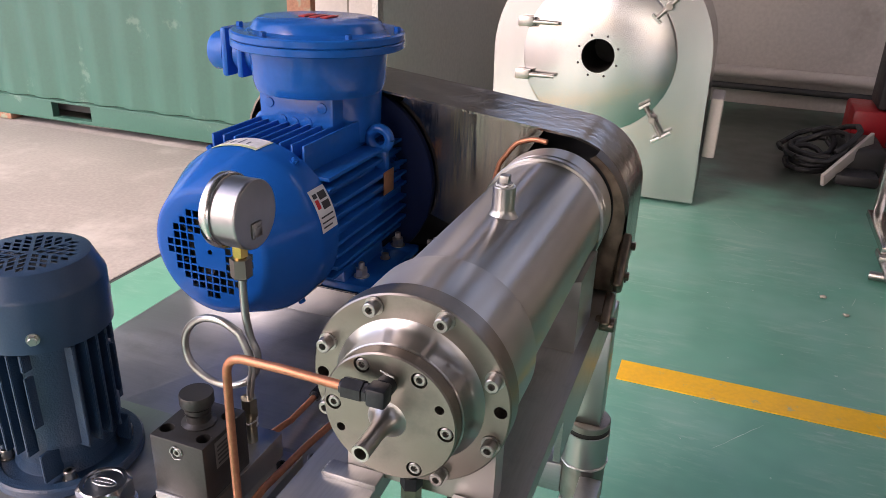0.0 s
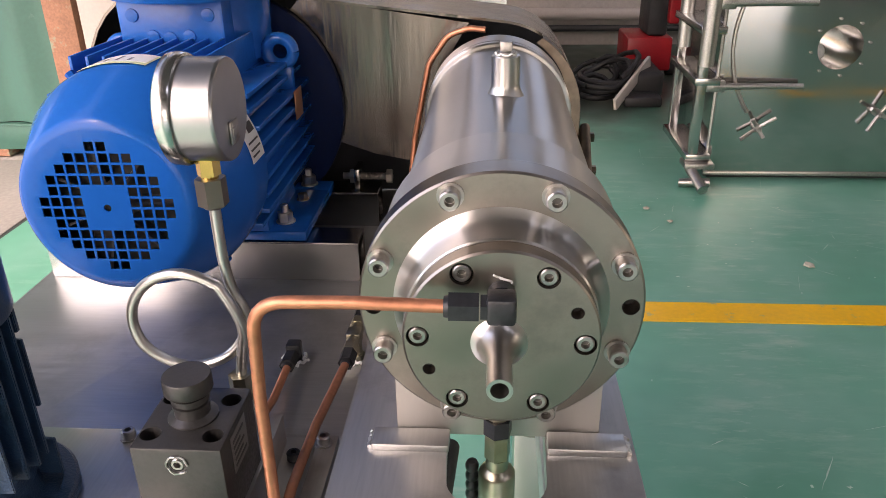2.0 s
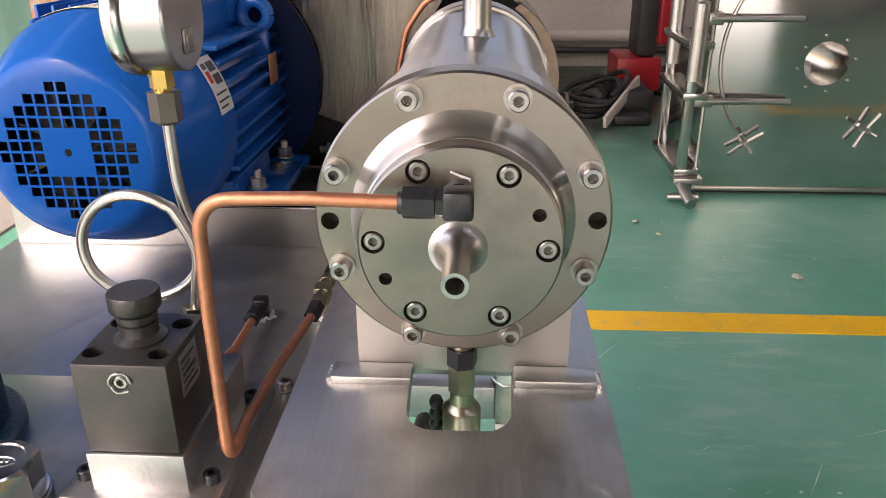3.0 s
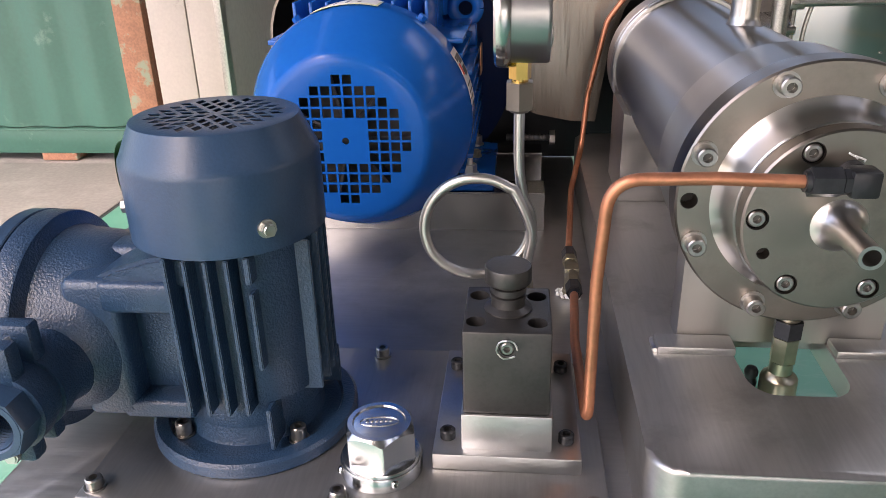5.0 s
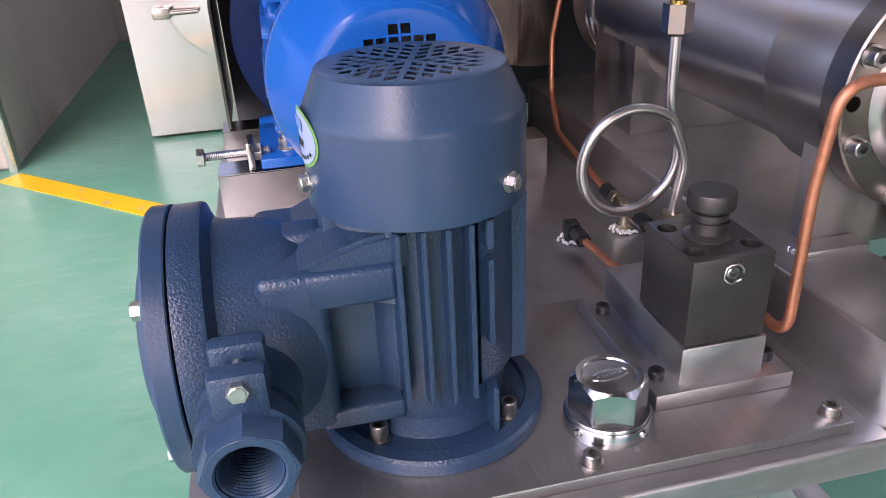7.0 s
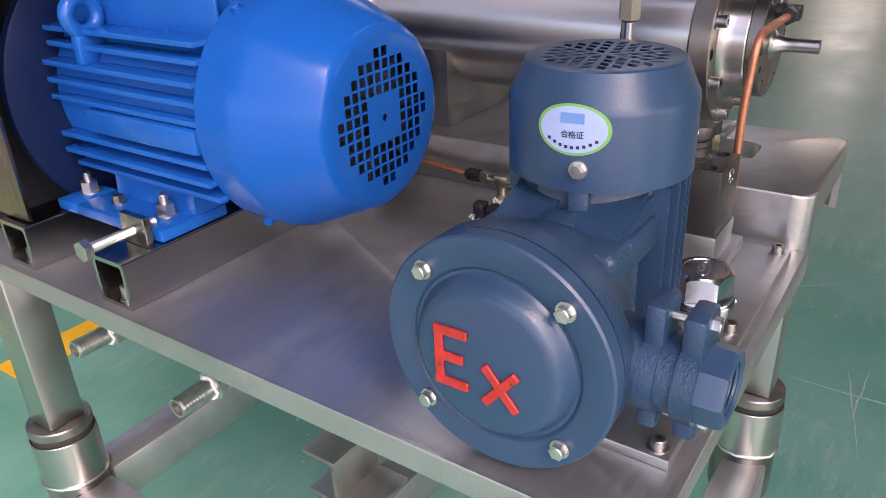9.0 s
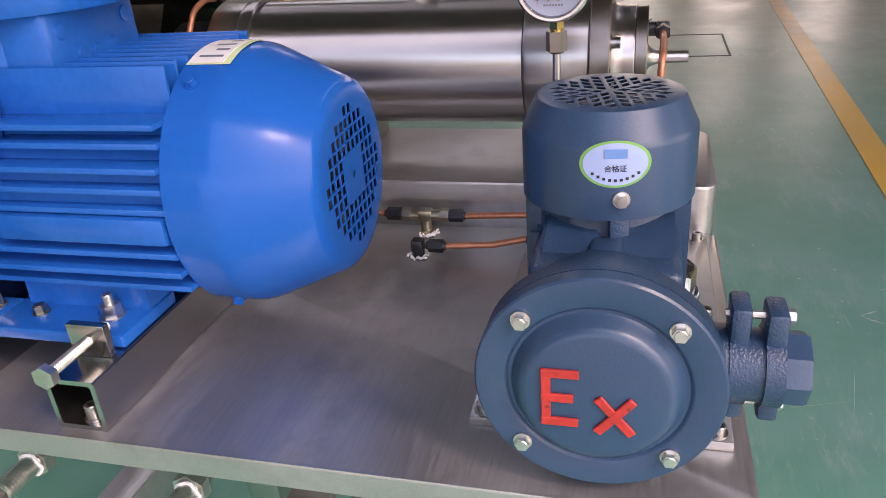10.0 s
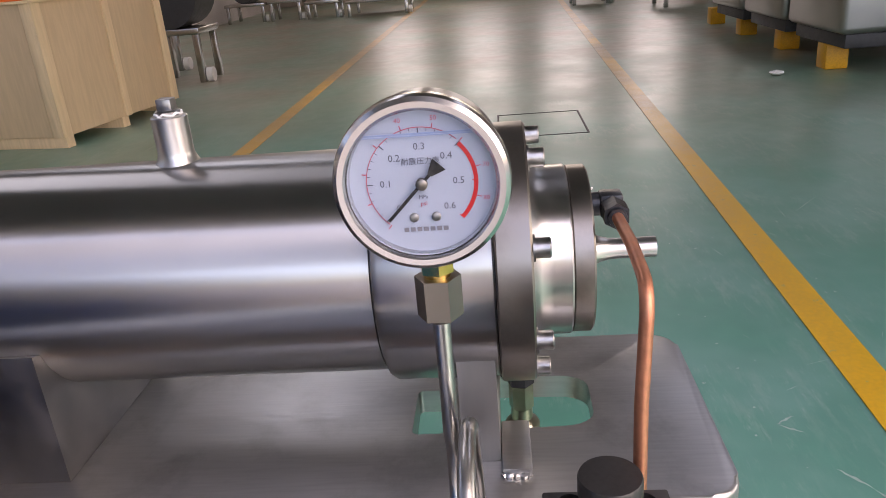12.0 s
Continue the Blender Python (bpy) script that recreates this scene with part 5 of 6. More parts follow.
lathe(bm, prof + [(0, prof[-1][1])], "y", (GX, 0, GZ2), 36)
part("threaded_bore", bm, M["slate"], gn, "dark threaded bore")

# ---- filler cap ----
KX, KY = -0.262, -0.064
cp = thing("filler_cap", (KX, KY, ZT + 0.008), "chromed hexagonal oil filler cap on the cover plate", "cap")
bm = bm_new()
lathe(bm, [(0, ZT + 0.0083), (0.0252, ZT + 0.0083), (0.0260, ZT + 0.0092), (0.0260, ZT + 0.0180), (0.0254, ZT + 0.0190), (0.0246, ZT + 0.0192), (0.0244, ZT + 0.0200), (0.0247, ZT + 0.0204), (0.0244, ZT + 0.0211), (0.0225, ZT + 0.0213), (0, ZT + 0.0213)], at=(KX, KY, 0), n=56)
base = part("collar", bm, M["chrome"], cp)
# hexagon whose turned top cuts an arc into each flat
bm = bm_new()
apo, n, hz = 0.0205, 96, ZT + 0.0440
rad = [apo / math.cos(((360 * k / n + 30 - 14) % 60 - 30) * math.pi / 180) for k in range(n)]
rings = []
for f in (lambda r: (r, ZT + 0.0209), lambda r: (r, hz - 0.0012 - 0.85 * (r - apo)), lambda r: (apo * 0.955, hz), lambda r: (apo * 0.80, hz), lambda r: (apo * 0.77, hz - 0.0010), lambda r: (apo * 0.40, hz - 0.0008)):
    ring = []
    for k in range(n):
        r, z = f(rad[k])
        ring.append(bm.verts.new((KX + r * math.cos(2 * math.pi * k / n), KY + r * math.sin(2 * math.pi * k / n), z)))
    rings.append(ring)
for a, b in zip(rings, rings[1:]):
    for k in range(n):
        bm.faces.new((a[k], a[(k + 1) % n], b[(k + 1) % n], b[k]))
bm.faces.new(rings[-1])
hx = part("hex_cap", bm, M["chrome"], cp, "chromed hexagon with a turned top")
for k in range(6):
    bm = bm_new()
    box(bm, (KX - 0.0082 + 0.0029 * k, KY - 0.0012 + 0.0004 * k, hz - 0.0010), (KX - 0.0065 + 0.0029 * k, KY + 0.0012 + 0.0004 * k, hz - 0.0003), 0.0002)
    part("embossed_bar", bm, M["chrome"], hx)
bm = bm_new()
tube(bm, [(KX + 0.0118 * math.cos(radians(15 * k)), KY + 0.0046 * math.sin(radians(15 * k)) + 0.0012 * math.cos(radians(15 * k)), hz - 0.0006) for k in range(25)], 0.0004, 6)
part("embossed_ring", bm, M["chrome"], hx)
for a in (-152, -62):
    q = radians(a)
    cap_screw(base, (KX + 0.0259 * math.cos(q), KY + 0.0259 * math.sin(q), ZT + 0.0150), (math.cos(q), math.sin(q), 0.25), 0.0026, 0.0022, washer=False, material="chrome")

# ---- relief valve block ----
vb = thing("valve_block", (-0.184, -0.026, ZT + 0.008), "dark grey valve block with knurled knob on a milled base", "valve")
bm = bm_new()
box(bm, (-0.230, -0.064, ZT + 0.0082), (-0.137, 0.060, ZT + 0.0200), 0.0010)
box(bm, (-0.212, -0.0575, ZT + 0.0195), (-0.1555, 0.054, ZT + 0.0460), 0.0010)
vbase = part("base", bm, M["alu"], vb, "milled aluminium base")
bm = bm_new()
box(bm, (-0.2105, -0.0560, ZT + 0.0464), (-0.1575, 0.0040, 1.0700), 0.0012)
c = bm_new()
HOLES = [(-0.2025, -0.0090), (-0.2030, -0.0430), (-0.1660, -0.0430), (-0.1660, -0.0090)]
for x, y in HOLES:
    lathe(c, [(0, 1.050), (0.0062, 1.050), (0.0062, 1.08), (0, 1.08)], at=(x, y, 0), n=20)
lathe(c, [(0, -0.07), (0.0045, -0.07), (0.0045, -0.050), (0, -0.050)], "y", (-0.184, 0, 1.0590), 20)
blk = part("block", cut(bm, c), M["block"], vb, "dark anodised block")
for x, y in HOLES:
    bm = bm_new()
    lathe(bm, [(0, 1.0505), (0.0061, 1.0505), (0.0061, 1.0515), (0, 1.0515)], at=(x, y, 0), n=16)
    part("screw_hole", bm, M["socket"], blk)
cap_screw(blk, (-0.184, -0.0512, 1.0590), (0, -1, 0), 0.0042, 0.0052, washer=False)
bm = bm_new()
tube(bm, [(-0.184 + 0.0062 * math.cos(a * 0.4), -0.0566 - 0.0006 * math.sin(a * 1.9), 1.0590 + 0.0062 * math.sin(a * 0.4)) for a in range(15)], 0.0006, 6)
part("thread_tape", bm, M["zinc"], blk)
bm = bm_new()
box(bm, (-0.1573, -0.0410, 1.0400), (-0.1570, -0.0150, 1.0660))
lab = part("rating_label", bm, M["label_grey"], blk, "small grey printed rating label")
for k in range(5):
    bm = bm_new()
    box(bm, (-0.1570, -0.0385, 1.0432 + 0.0042 * k), (-0.1568, (-0.0180, -0.0230, -0.0200, -0.0260, -0.0195)[k], 1.0450 + 0.0042 * k))
    part("print_bar", bm, M["block"], lab)
KN = (-0.184, -0.025)
bm = bm_new()
lathe(bm, [(0, 1.0702), (0.0148, 1.0702), (0.0148, 1.0712), (0.0128, 1.0722), (0.0106, 1.0735), (0.0102, 1.0780), (0.0110, 1.0784), (0.0110, 1.0806), (0.0094, 1.0810), (0.0094, 1.0822), (0.0112, 1.0826), (0.0112, 1.0862), (0.0098, 1.0868), (0.0098, 1.0882), (0, 1.0882)], at=(*KN, 0), n=36)
part("spindle", bm, M["block"], vb)
bm = bm_new()
n = 160
pr = [(0.0141 + (0.00016 if i % 2 else 0)) for i in range(n)]
ring = [[bm.verts.new((KN[0] + r * s * math.cos(2 * math.pi * i / n), KN[1] + r * s * math.sin(2 * math.pi * i / n), z)) for i, r in enumerate(pr)]
        for z, s in ((1.0884, 0.90), (1.0892, 0.98), (1.0900, 1.0), (1.0985, 1.0), (1.0996, 0.965))]
for a, b in zip(ring, ring[1:]):
    for i in range(n):
        bm.faces.new((a[i], a[(i + 1) % n], b[(i + 1) % n], b[i]))
bm.faces.new(ring[0][::-1])
bm.faces.new(ring[-1])
part("knurled_knob", bm, M["block"], vb, "round knurled adjusting knob")
for x, y in ((-0.2215, -0.046), (-0.1460, -0.046), (-0.2215, 0.036), (-0.1460, 0.036)):
    cap_screw(vbase, (x, y, ZT + 0.0202), (0, 0, 1), 0.0050, 0.0062, washer=False, material="black")

# ---- pressure gauge on its coiled siphon ----
GC = (-0.190, 0.0445, 1.2385)
pg = thing("pressure_gauge", (-0.182, 0.040, ZT + 0.054), "round steel pressure gauge on a coiled siphon tube", "gauge")


def gbody(name, prof, material, parent=pg, label="", n=64):
    """prof: (radius, depth behind the dial along +x)"""
    bm = bm_new()
    lathe(bm, prof, "x", GC, n)
    return part(name, bm, M[material], parent, label)


case = gbody("case", [(0.0290, 0.0008), (0.0302, 0.0008), (0.0304, 0.0265), (0.0304, 0.0275), (0.0298, 0.0288), (0.0290, 0.0292), (0.0285, 0.0292), (0, 0.0292)], "gauge_case", label="brushed steel gauge case")
gbody("bezel", [(0.0272, 0.0012), (0.0275, -0.0030), (0.0288, -0.0048), (0.0310, -0.0050), (0.0327, -0.0036), (0.0332, -0.0010), (0.0332, 0.0035), (0.0322, 0.0052), (0.0304, 0.0056)], "bezel", label="polished steel bezel ring")
dial = gbody("dial", [(0, 0.0010), (0.0289, 0.0010), (0.0289, 0.0016), (0, 0.0016)], "white", label="white printed dial")
bm = bm_new()
box(bm, (GC[0] + 0.0291, GC[1] - 0.008, GC[2] - 0.020), (GC[0] + 0.0308, GC[1] + 0.006, GC[2] - 0.006), 0.0012)
box(bm, (GC[0] + 0.0303, GC[1] - 0.006, GC[2] - 0.017), (GC[0] + 0.0314, GC[1] + 0.004, GC[2] - 0.010), 0.0008)
part("vent_clip", bm, M["bolt"], case)


def dial_pose(r, ang, lift=0.0):
    """ang: degrees clockwise from twelve o'clock, seen from the front."""
    q = radians(ang)
    y, z = -r * math.sin(q), r * math.cos(q)
    m = Matrix(((0, 0, -1, GC[0] + 0.0008 - lift), (-1, 0, 0, GC[1] + y), (0, 1, 0, GC[2] + z), (0, 0, 0, 1)))
    return m


def dial_bar(r0, r1, ang, w, material, name, lift=0.0001):
    bm = bm_new()
    box(bm, (-w / 2, (r0 - r1) / 2, -0.00005), (w / 2, (r1 - r0) / 2, 0.00005), m=dial_pose((r0 + r1) / 2, ang, lift) @ pose(0, 0, 0, 0, 0, -ang))
    return part(name, bm, M[material], dial)


SPAN, START = 270, -135
for k in range(31):
    big = k % 5 == 0
    dial_bar(0.0185 if big else 0.0193, 0.0208, START + k * SPAN / 30, 0.0004 if big else 0.0002, "print_grey" if k < 21 else "red_ink", "tick")
for k in range(9):
    dial_bar(0.0206, 0.0226, -141 + k * 31, 0.0004, "print_pink", "red_tick")
for k in range(30):
    dial_bar(0.0206, 0.0209, -133 + k * 6.0 - 3, 0.0023, "print_pink", "red_scale")
for k, w in enumerate(("0", "0.1", "0.2", "0.3", "0.4", "0.5", "0.6")):
    text_part("dial_number", w, 0.0037, dial_pose(0.0136, START + k * 45, 0.0001), M["print_grey"], dial, 0.00004)
for k, w in enumerate(("", "", "", "40", "50", "70", "80")):
    if w:
        text_part("dial_number", w, 0.0025, dial_pose(0.0245, (0, 0, 0, -17, 14, 77, 107)[k], 0.0001), M["print_pink"], dial, 0.00004)
text_part("dial_word", "MPa", 0.0021, dial_pose(0.0056, 180, 0.0001), M["print_grey"], dial, 0.00004)
text_part("dial_word", "psi", 0.0024, dial_pose(0.0082, 180, 0.0001), M["print_pink"], dial, 0.00004)
text_part("dial_word", "耐震压力表", 0.0029, dial_pose(0.0080, 0, 0.0001), M["print_grey"], dial, 0.00004)
for k in range(7):
    bm = bm_new()
    box(bm, (GC[0] + 0.00065, GC[1] - 0.0084 + 0.0025 * k, GC[2] - 0.0191), (GC[0] + 0.00075, GC[1] - 0.0066 + 0.0025 * k, GC[2] - 0.0174))
    part("maker_bar", bm, M["print_pale"], dial)
bm = bm_new()
for i in range(24):
    a0, a1 = 45 + i * 90 / 24, 45 + (i + 1) * 90 / 24 + 0.05
    vs = []
    for r, a in ((0.0192, a0), (0.0208, a0), (0.0208, a1), (0.0192, a1)):
        q = radians(a)
        vs.append(bm.verts.new((GC[0] + 0.00075, GC[1] - r * math.sin(q), GC[2] + r * math.cos(q))))
    bm.faces.new(vs)
part("red_arc", bm, M["red_ink"], dial)
for dz, w in ((0.0186, 0.00035), (0.0179, 0.0002)):
    hw = math.sqrt(0.0272 ** 2 - dz ** 2)
    bm = bm_new()
    box(bm, (GC[0] - 0.0004, GC[1] - hw, GC[2] + dz - w), (GC[0] - 0.0002, GC[1] + hw, GC[2] + dz + w))
    part("liquid_line", bm, M["paper_blue"], dial, "edge of the liquid filling")
for s in (-1, 1):
    bm = bm_new()
    lathe(bm, [(0.0018, 0.0002), (0.0018, -0.0006), (0.0012, -0.0010), (0, -0.0010)], "x", (GC[0] + 0.0008, GC[1] + s * 0.0042, GC[2] - 0.0135), 16)
    part("dial_screw", bm, M["bolt"], dial)
na = radians(START - 1)
bm = bm_new()
box(bm, (-0.0006, -0.009, -0.0002), (0.0006, 0.0195, 0.0002), m=dial_pose(0, 0, 0.0016) @ pose(0, 0, 0, 0, 0, -(START - 1)))
prism(bm, [(-0.0010, -0.0045), (-0.0032, -0.0098), (0.0032, -0.0098), (0.0010, -0.0045)], -0.0003, 0.0003, m=dial_pose(0, 0, 0.0016) @ pose(0, 0, 0, 0, 0, -(START - 1)))
needle = part("needle", bm, M["ink"], pg, "black pointer at zero")
bm = bm_new()
lathe(bm, [(0.0022, -0.0008), (0.0022, -0.0028), (0.0014, -0.0032), (0, -0.0032)], "x", GC, 20)
part("hub", bm, M["steel_face"], needle)
gls = gbody("window", [(0, -0.0034), (0.0274, -0.0034), (0.0274, -0.0022), (0, -0.0022)], "glass", label="clear gauge window")
gls.visible_shadow = False
# stem and nut
TXg, TYg = GC[0] + 0.011, GC[1] - 0.0015
bm = bm_new()
prism(bm, hexa(0.0125, 0.2), 1.1985, 1.2105, at=(TXg, TYg, 0))
lathe(bm, [(0.0055, 1.196), (0.0055, 1.1986)], at=(TXg, TYg, 0), n=16)
part("brass_stem", bm, M["brass"], pg, "brass hex stem")
bm = bm_new()
prism(bm, hexa(0.0165, 0.5), 1.1790, 1.1965, at=(TXg, TYg, 0))
lathe(bm, [(0.0078, 1.1790), (0.0060, 1.1770), (0, 1.1770)], at=(TXg, TYg, 0), n=20)
part("union_nut", bm, M["steel_face"], pg, "steel union nut")
# siphon tube: down, once round, and down to the base
cxc, czc, rc = -0.206, 1.098, 0.0365
path = [(TXg, TYg, 1.178), (TXg, TYg, 1.158), (TXg + 0.0006, TYg, 1.138), (cxc + rc * math.cos(radians(33)), 0.0435, czc + rc * math.sin(radians(33)))]
path += [(cxc + rc * math.cos(radians(35 - a)), 0.0435 - 0.0090 * min(1, max(0, a - 90) / 100), czc + rc * math.sin(radians(35 - a))) for a in range(20, 351, 10)]
path += [(-0.1695, 0.0345, 1.098), (-0.1715, 0.0340, 1.078), (-0.1745, 0.0335, 1.058), (-0.1755, 0.033, 1.030), (-0.1755, 0.033, ZT + 0.046)]
path = [Vector(p) for p in path]
fine = []
for i in range(len(path) - 1):
    p0, p1, p2, p3 = path[max(i - 1, 0)], path[i], path[i + 1], path[min(i + 2, len(path) - 1)]
    for k in range(3):
        t = k / 3
        fine.append(0.5 * (2 * p1 + (p2 - p0) * t + (2 * p0 - 5 * p1 + 4 * p2 - p3) * t * t + (3 * p1 - p0 - 3 * p2 + p3) * t ** 3))
fine.append(path[-1])
bm = bm_new()
tube(bm, fine, 0.0036, 14)
part("siphon_tube", bm, M["steel_turned"], pg, "bent steel siphon tube with one coil")
bm = bm_new()
prism(bm, hexa(0.0135, 0.2), 1.0460, 1.0600, at=(-0.1752, 0.033, 0))
lathe(bm, [(0, ZT + 0.0462), (0.0058, ZT + 0.0462), (0.0058, 1.0400), (0.0075, 1.0405), (0.0075, 1.0460), (0, 1.0460)], at=(-0.1752, 0.033, 0), n=18)
nip = part("nipple", bm, M["brass_dull"], pg, "dull brass nipple with thread tape")
bm = bm_new()
tube(bm, [(-0.1752 + 0.0066 * math.cos(a * 0.5), 0.033 + 0.0066 * math.sin(a * 0.5), 1.0300 + 0.0005 * a + 0.001 * math.sin(2.3 * a)) for a in range(22)], 0.0009, 6)
part("thread_tape", bm, M["tape"], nip)

# ---- copper lubrication lines ----
cl = thing("copper_line", (-0.13, -0.05, ZT + 0.06), "bent copper oil line from the end cover to the valve base", "pipe", "copper oil lines")
bm = bm_new()
tube(bm, smooth_path([(-0.0285, -0.0515, EZ), (-0.075, -0.0518, EZ + 0.0015), (-0.1300, -0.0505, EZ), (-0.1335, -0.0475, 1.10), (-0.1335, -0.0475, 1.000), (-0.1345, -0.010, 1.003), (-0.1345, 0.060, 0.997), (-0.1292, 0.152, 0.990)], 0.020, 10), 0.0036, 14)
part("tube", bm, M["copper"], cl)


def union(parent, p, d, af=0.0125, ln=0.016, material="black"):
    m = along(p, d)
    bm = bm_new()
    prism(bm, hexa(af), -ln / 2, ln / 2, m=m)
    lathe(bm, [(af * 0.40, ln / 2), (af * 0.33, ln / 2 + 0.003), (0, ln / 2 + 0.003)], m=m, n=16)
    lathe(bm, [(0, -ln / 2 - 0.003), (af * 0.33, -ln / 2 - 0.003), (af * 0.40, -ln / 2)], m=m, n=16)
    return part("union_nut", bm, M[material], parent, "black union nut" if material == "black" else "")


# tee by the deck
te = thing("tee_fitting", (-0.12, 0.19, ZT), "dull brass tee fitting with black union nuts beside the deck", "fitting")
bm = bm_new()
lathe(bm, [(0, 0.172), (0.0062, 0.172), (0.0062, 0.218), (0, 0.218)], "y", (-0.1290, 0, 0.990), 20)
box(bm, (-0.1355, 0.188, 0.984), (-0.1225, 0.203, 0.9965), 0.001)
prism(bm, hexa(0.0130), 0.168, 0.178, "y", (-0.1290, 0, 0.990))
prism(bm, hexa(0.0130), 0.212, 0.222, "y", (-0.1290, 0, 0.990))
lathe(bm, [(0, ZT), (0.0062, ZT), (0.0062, 0.986), (0, 0.986)], at=(-0.1290, 0.1955, 0), n=16)
prism(bm, hexa(0.0140, 0.3), ZT + 0.0005, ZT + 0.0070, at=(-0.1290, 0.1955, 0))
tee = part("tee", bm, M["brass_dull"], te)
for k in range(5):
    a = 2.1 + k * 0.62
    bm = bm_new()
    tube(bm, [(-0.1290 + (0.0078 + 0.0014 * i) * math.cos(a + 0.2 * i), 0.1955 + (0.0078 + 0.0014 * i) * math.sin(a + 0.2 * i), ZT + 0.0018 + 0.0016 * (i % 2)) for i in range(5)], 0.0015, 6)
    part("thread_tape", bm, M["tape"], tee)
union(cl, (-0.1290, 0.160, 0.990), (0, 1, 0))
union(te, (-0.1290, 0.232, 0.990), (0, 1, 0))
bm = bm_new()
tube(bm, smooth_path([(-0.1290, 0.242, 0.990), (-0.118, 0.40, 0.998), (-0.104, 0.462, 1.03), (-0.098, 0.478, 1.09), (-0.080, 0.480, 1.176), (-0.058, 0.478, 1.208), (-0.034, 0.475, 1.2165), (-0.016, 0.472, 1.2150)], 0.03, 8), 0.0034, 12)
part("tube", bm, M["copper"], te, "copper oil line rising to the rear bearing")
# second line with its elbow
el = thing("elbow_line", (-0.18, 0.15, ZT), "short copper line with a black taped elbow on the tabletop", "pipe", "copper oil lines")
bm = bm_new()
lathe(bm, [(0, ZT), (0.0065, ZT), (0.0065, 0.984), (0, 0.984)], at=(-0.184, 0.190, 0), n=18)
box(bm, (-0.1905, 0.1835, 0.972), (-0.1775, 0.1965, 0.986), 0.002)
elb2 = part("elbow", bm, M["black"], el)
union(el, (-0.1835, 0.170, 0.979), (0.02, 1, 0), 0.0125, 0.016)
bm = bm_new()
tube(bm, smooth_path([(-0.1830, 0.160, 0.979), (-0.1815, 0.11, 0.982), (-0.181, 0.066, 0.992)], 0.03), 0.0034, 12)
part("tube", bm, M["copper"], el)
union(el, (-0.1808, 0.064, 0.990), (0, 1, -0.1), 0.0130, 0.015)
for k in range(6):
    a = k * 1.05
    bm = bm_new()
    tube(bm, [(-0.184 + (0.0075 + 0.0012 * i) * math.cos(a + 0.25 * i), 0.190 + (0.0075 + 0.0012 * i) * math.sin(a + 0.25 * i), ZT + 0.0016 + 0.0016 * (i % 2)) for i in range(5)], 0.0015, 6)
    part("thread_tape", bm, M["tape"], elb2)

# ---- belt guard ----
gd = thing("belt_guard", (-0.2, 0.57, ZT), "stainless sheet belt guard, open in front, over the pulleys", "guard")


def guard_outline(off=0.0):
    """Outline in x, z: rounded over the separator end and over the motor end."""
    pts = [(-0.490 + off, 1.014)]
    c0, r0 = (-0.378, 1.152), 0.112 - off
    pts += [(c0[0] + r0 * math.cos(radians(a)), c0[1] + r0 * math.sin(radians(a))) for a in np.linspace(180, 82, 10)]
    c1, r1 = (-0.004, 1.124), 0.097 - off
    pts += [(c1[0] + r1 * math.cos(radians(a)), c1[1] + r1 * math.sin(radians(a))) for a in np.linspace(82, 0, 12)]
    pts += [(0.093 - off, 1.022)]
    return pts


bm = bm_new()
o, i_ = guard_outline(), guard_outline(0.003)
y0, y1 = 0.502, 0.640
ro = [[bm.verts.new((x, y, z)) for x, z in q] for q, y in ((o, y0), (o, y1), (i_, y1 - 0.003), (i_, y0))]
for a, b in zip(ro, ro[1:] + ro[:1]):
    for k in range(len(o) - 1):
        bm.faces.new((a[k], a[k + 1], b[k + 1], b[k]))
part("rim", bm, M["guard"], gd, "bent stainless rim")
# back sheet is near-black: the guard's inner shade is put into its colour
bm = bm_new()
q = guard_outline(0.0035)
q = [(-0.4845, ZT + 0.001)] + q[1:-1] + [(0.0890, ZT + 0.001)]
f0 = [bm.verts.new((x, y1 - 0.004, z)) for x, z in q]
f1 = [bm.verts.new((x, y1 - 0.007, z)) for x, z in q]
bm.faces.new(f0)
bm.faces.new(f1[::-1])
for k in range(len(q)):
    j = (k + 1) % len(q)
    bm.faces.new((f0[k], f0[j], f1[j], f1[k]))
part("back_sheet", bm, M["guard_in"], gd, "back of the guard, its shade put into a near-black colour")
bm = bm_new()
fp = [(0.02 + (x - 0.02) * 1.033, 1.36 + (z - 1.36) * 1.033) for x, z in ((-0.262, 1.2420), (-0.238, 1.2340), (-0.226, 1.2470), (-0.034, 1.2185), (-0.052, 1.190), (-0.068, 1.140), (-0.079, 1.055), (-0.110, 1.056), (-0.150, 1.064), (-0.190, 1.078), (-0.200, 1.12), (-0.222, 1.19))]
prism(bm, [(x, -z) for x, z in fp], 0.5300, 0.5330, "y")
part("front_sheet", bm, M["guard"], gd, "brushed front sheet with a torn corner")
bm = bm_new()
lathe(bm, [(0, 0.540), (0.105, 0.540), (0.105, 0.60), (0, 0.60)], "y", (BX, 0, BZ), 48)
pu = part("motor_pulley", bm, M["black"], gd, "dark belt pulley")
bm = bm_new()
lip = []
for a in range(58, -71, -6):
    ca, sa = math.cos(radians(a)), math.sin(radians(a))
    xo = min(-0.004 + 0.0965 * ca, 0.0925) if a >= 0 else 0.0925
    zo = 1.124 + 0.0965 * sa if a >= 0 else 1.134 + (xo + 0.0015) * math.tan(radians(a))
    if zo < 1.024:
        zo, xo = 1.024, -0.0015 + (1.024 - 1.134) / math.tan(radians(a))
    lip.append(((AXX + 0.0785 * ca, AXZ + 0.0785 * sa), (xo, zo)))
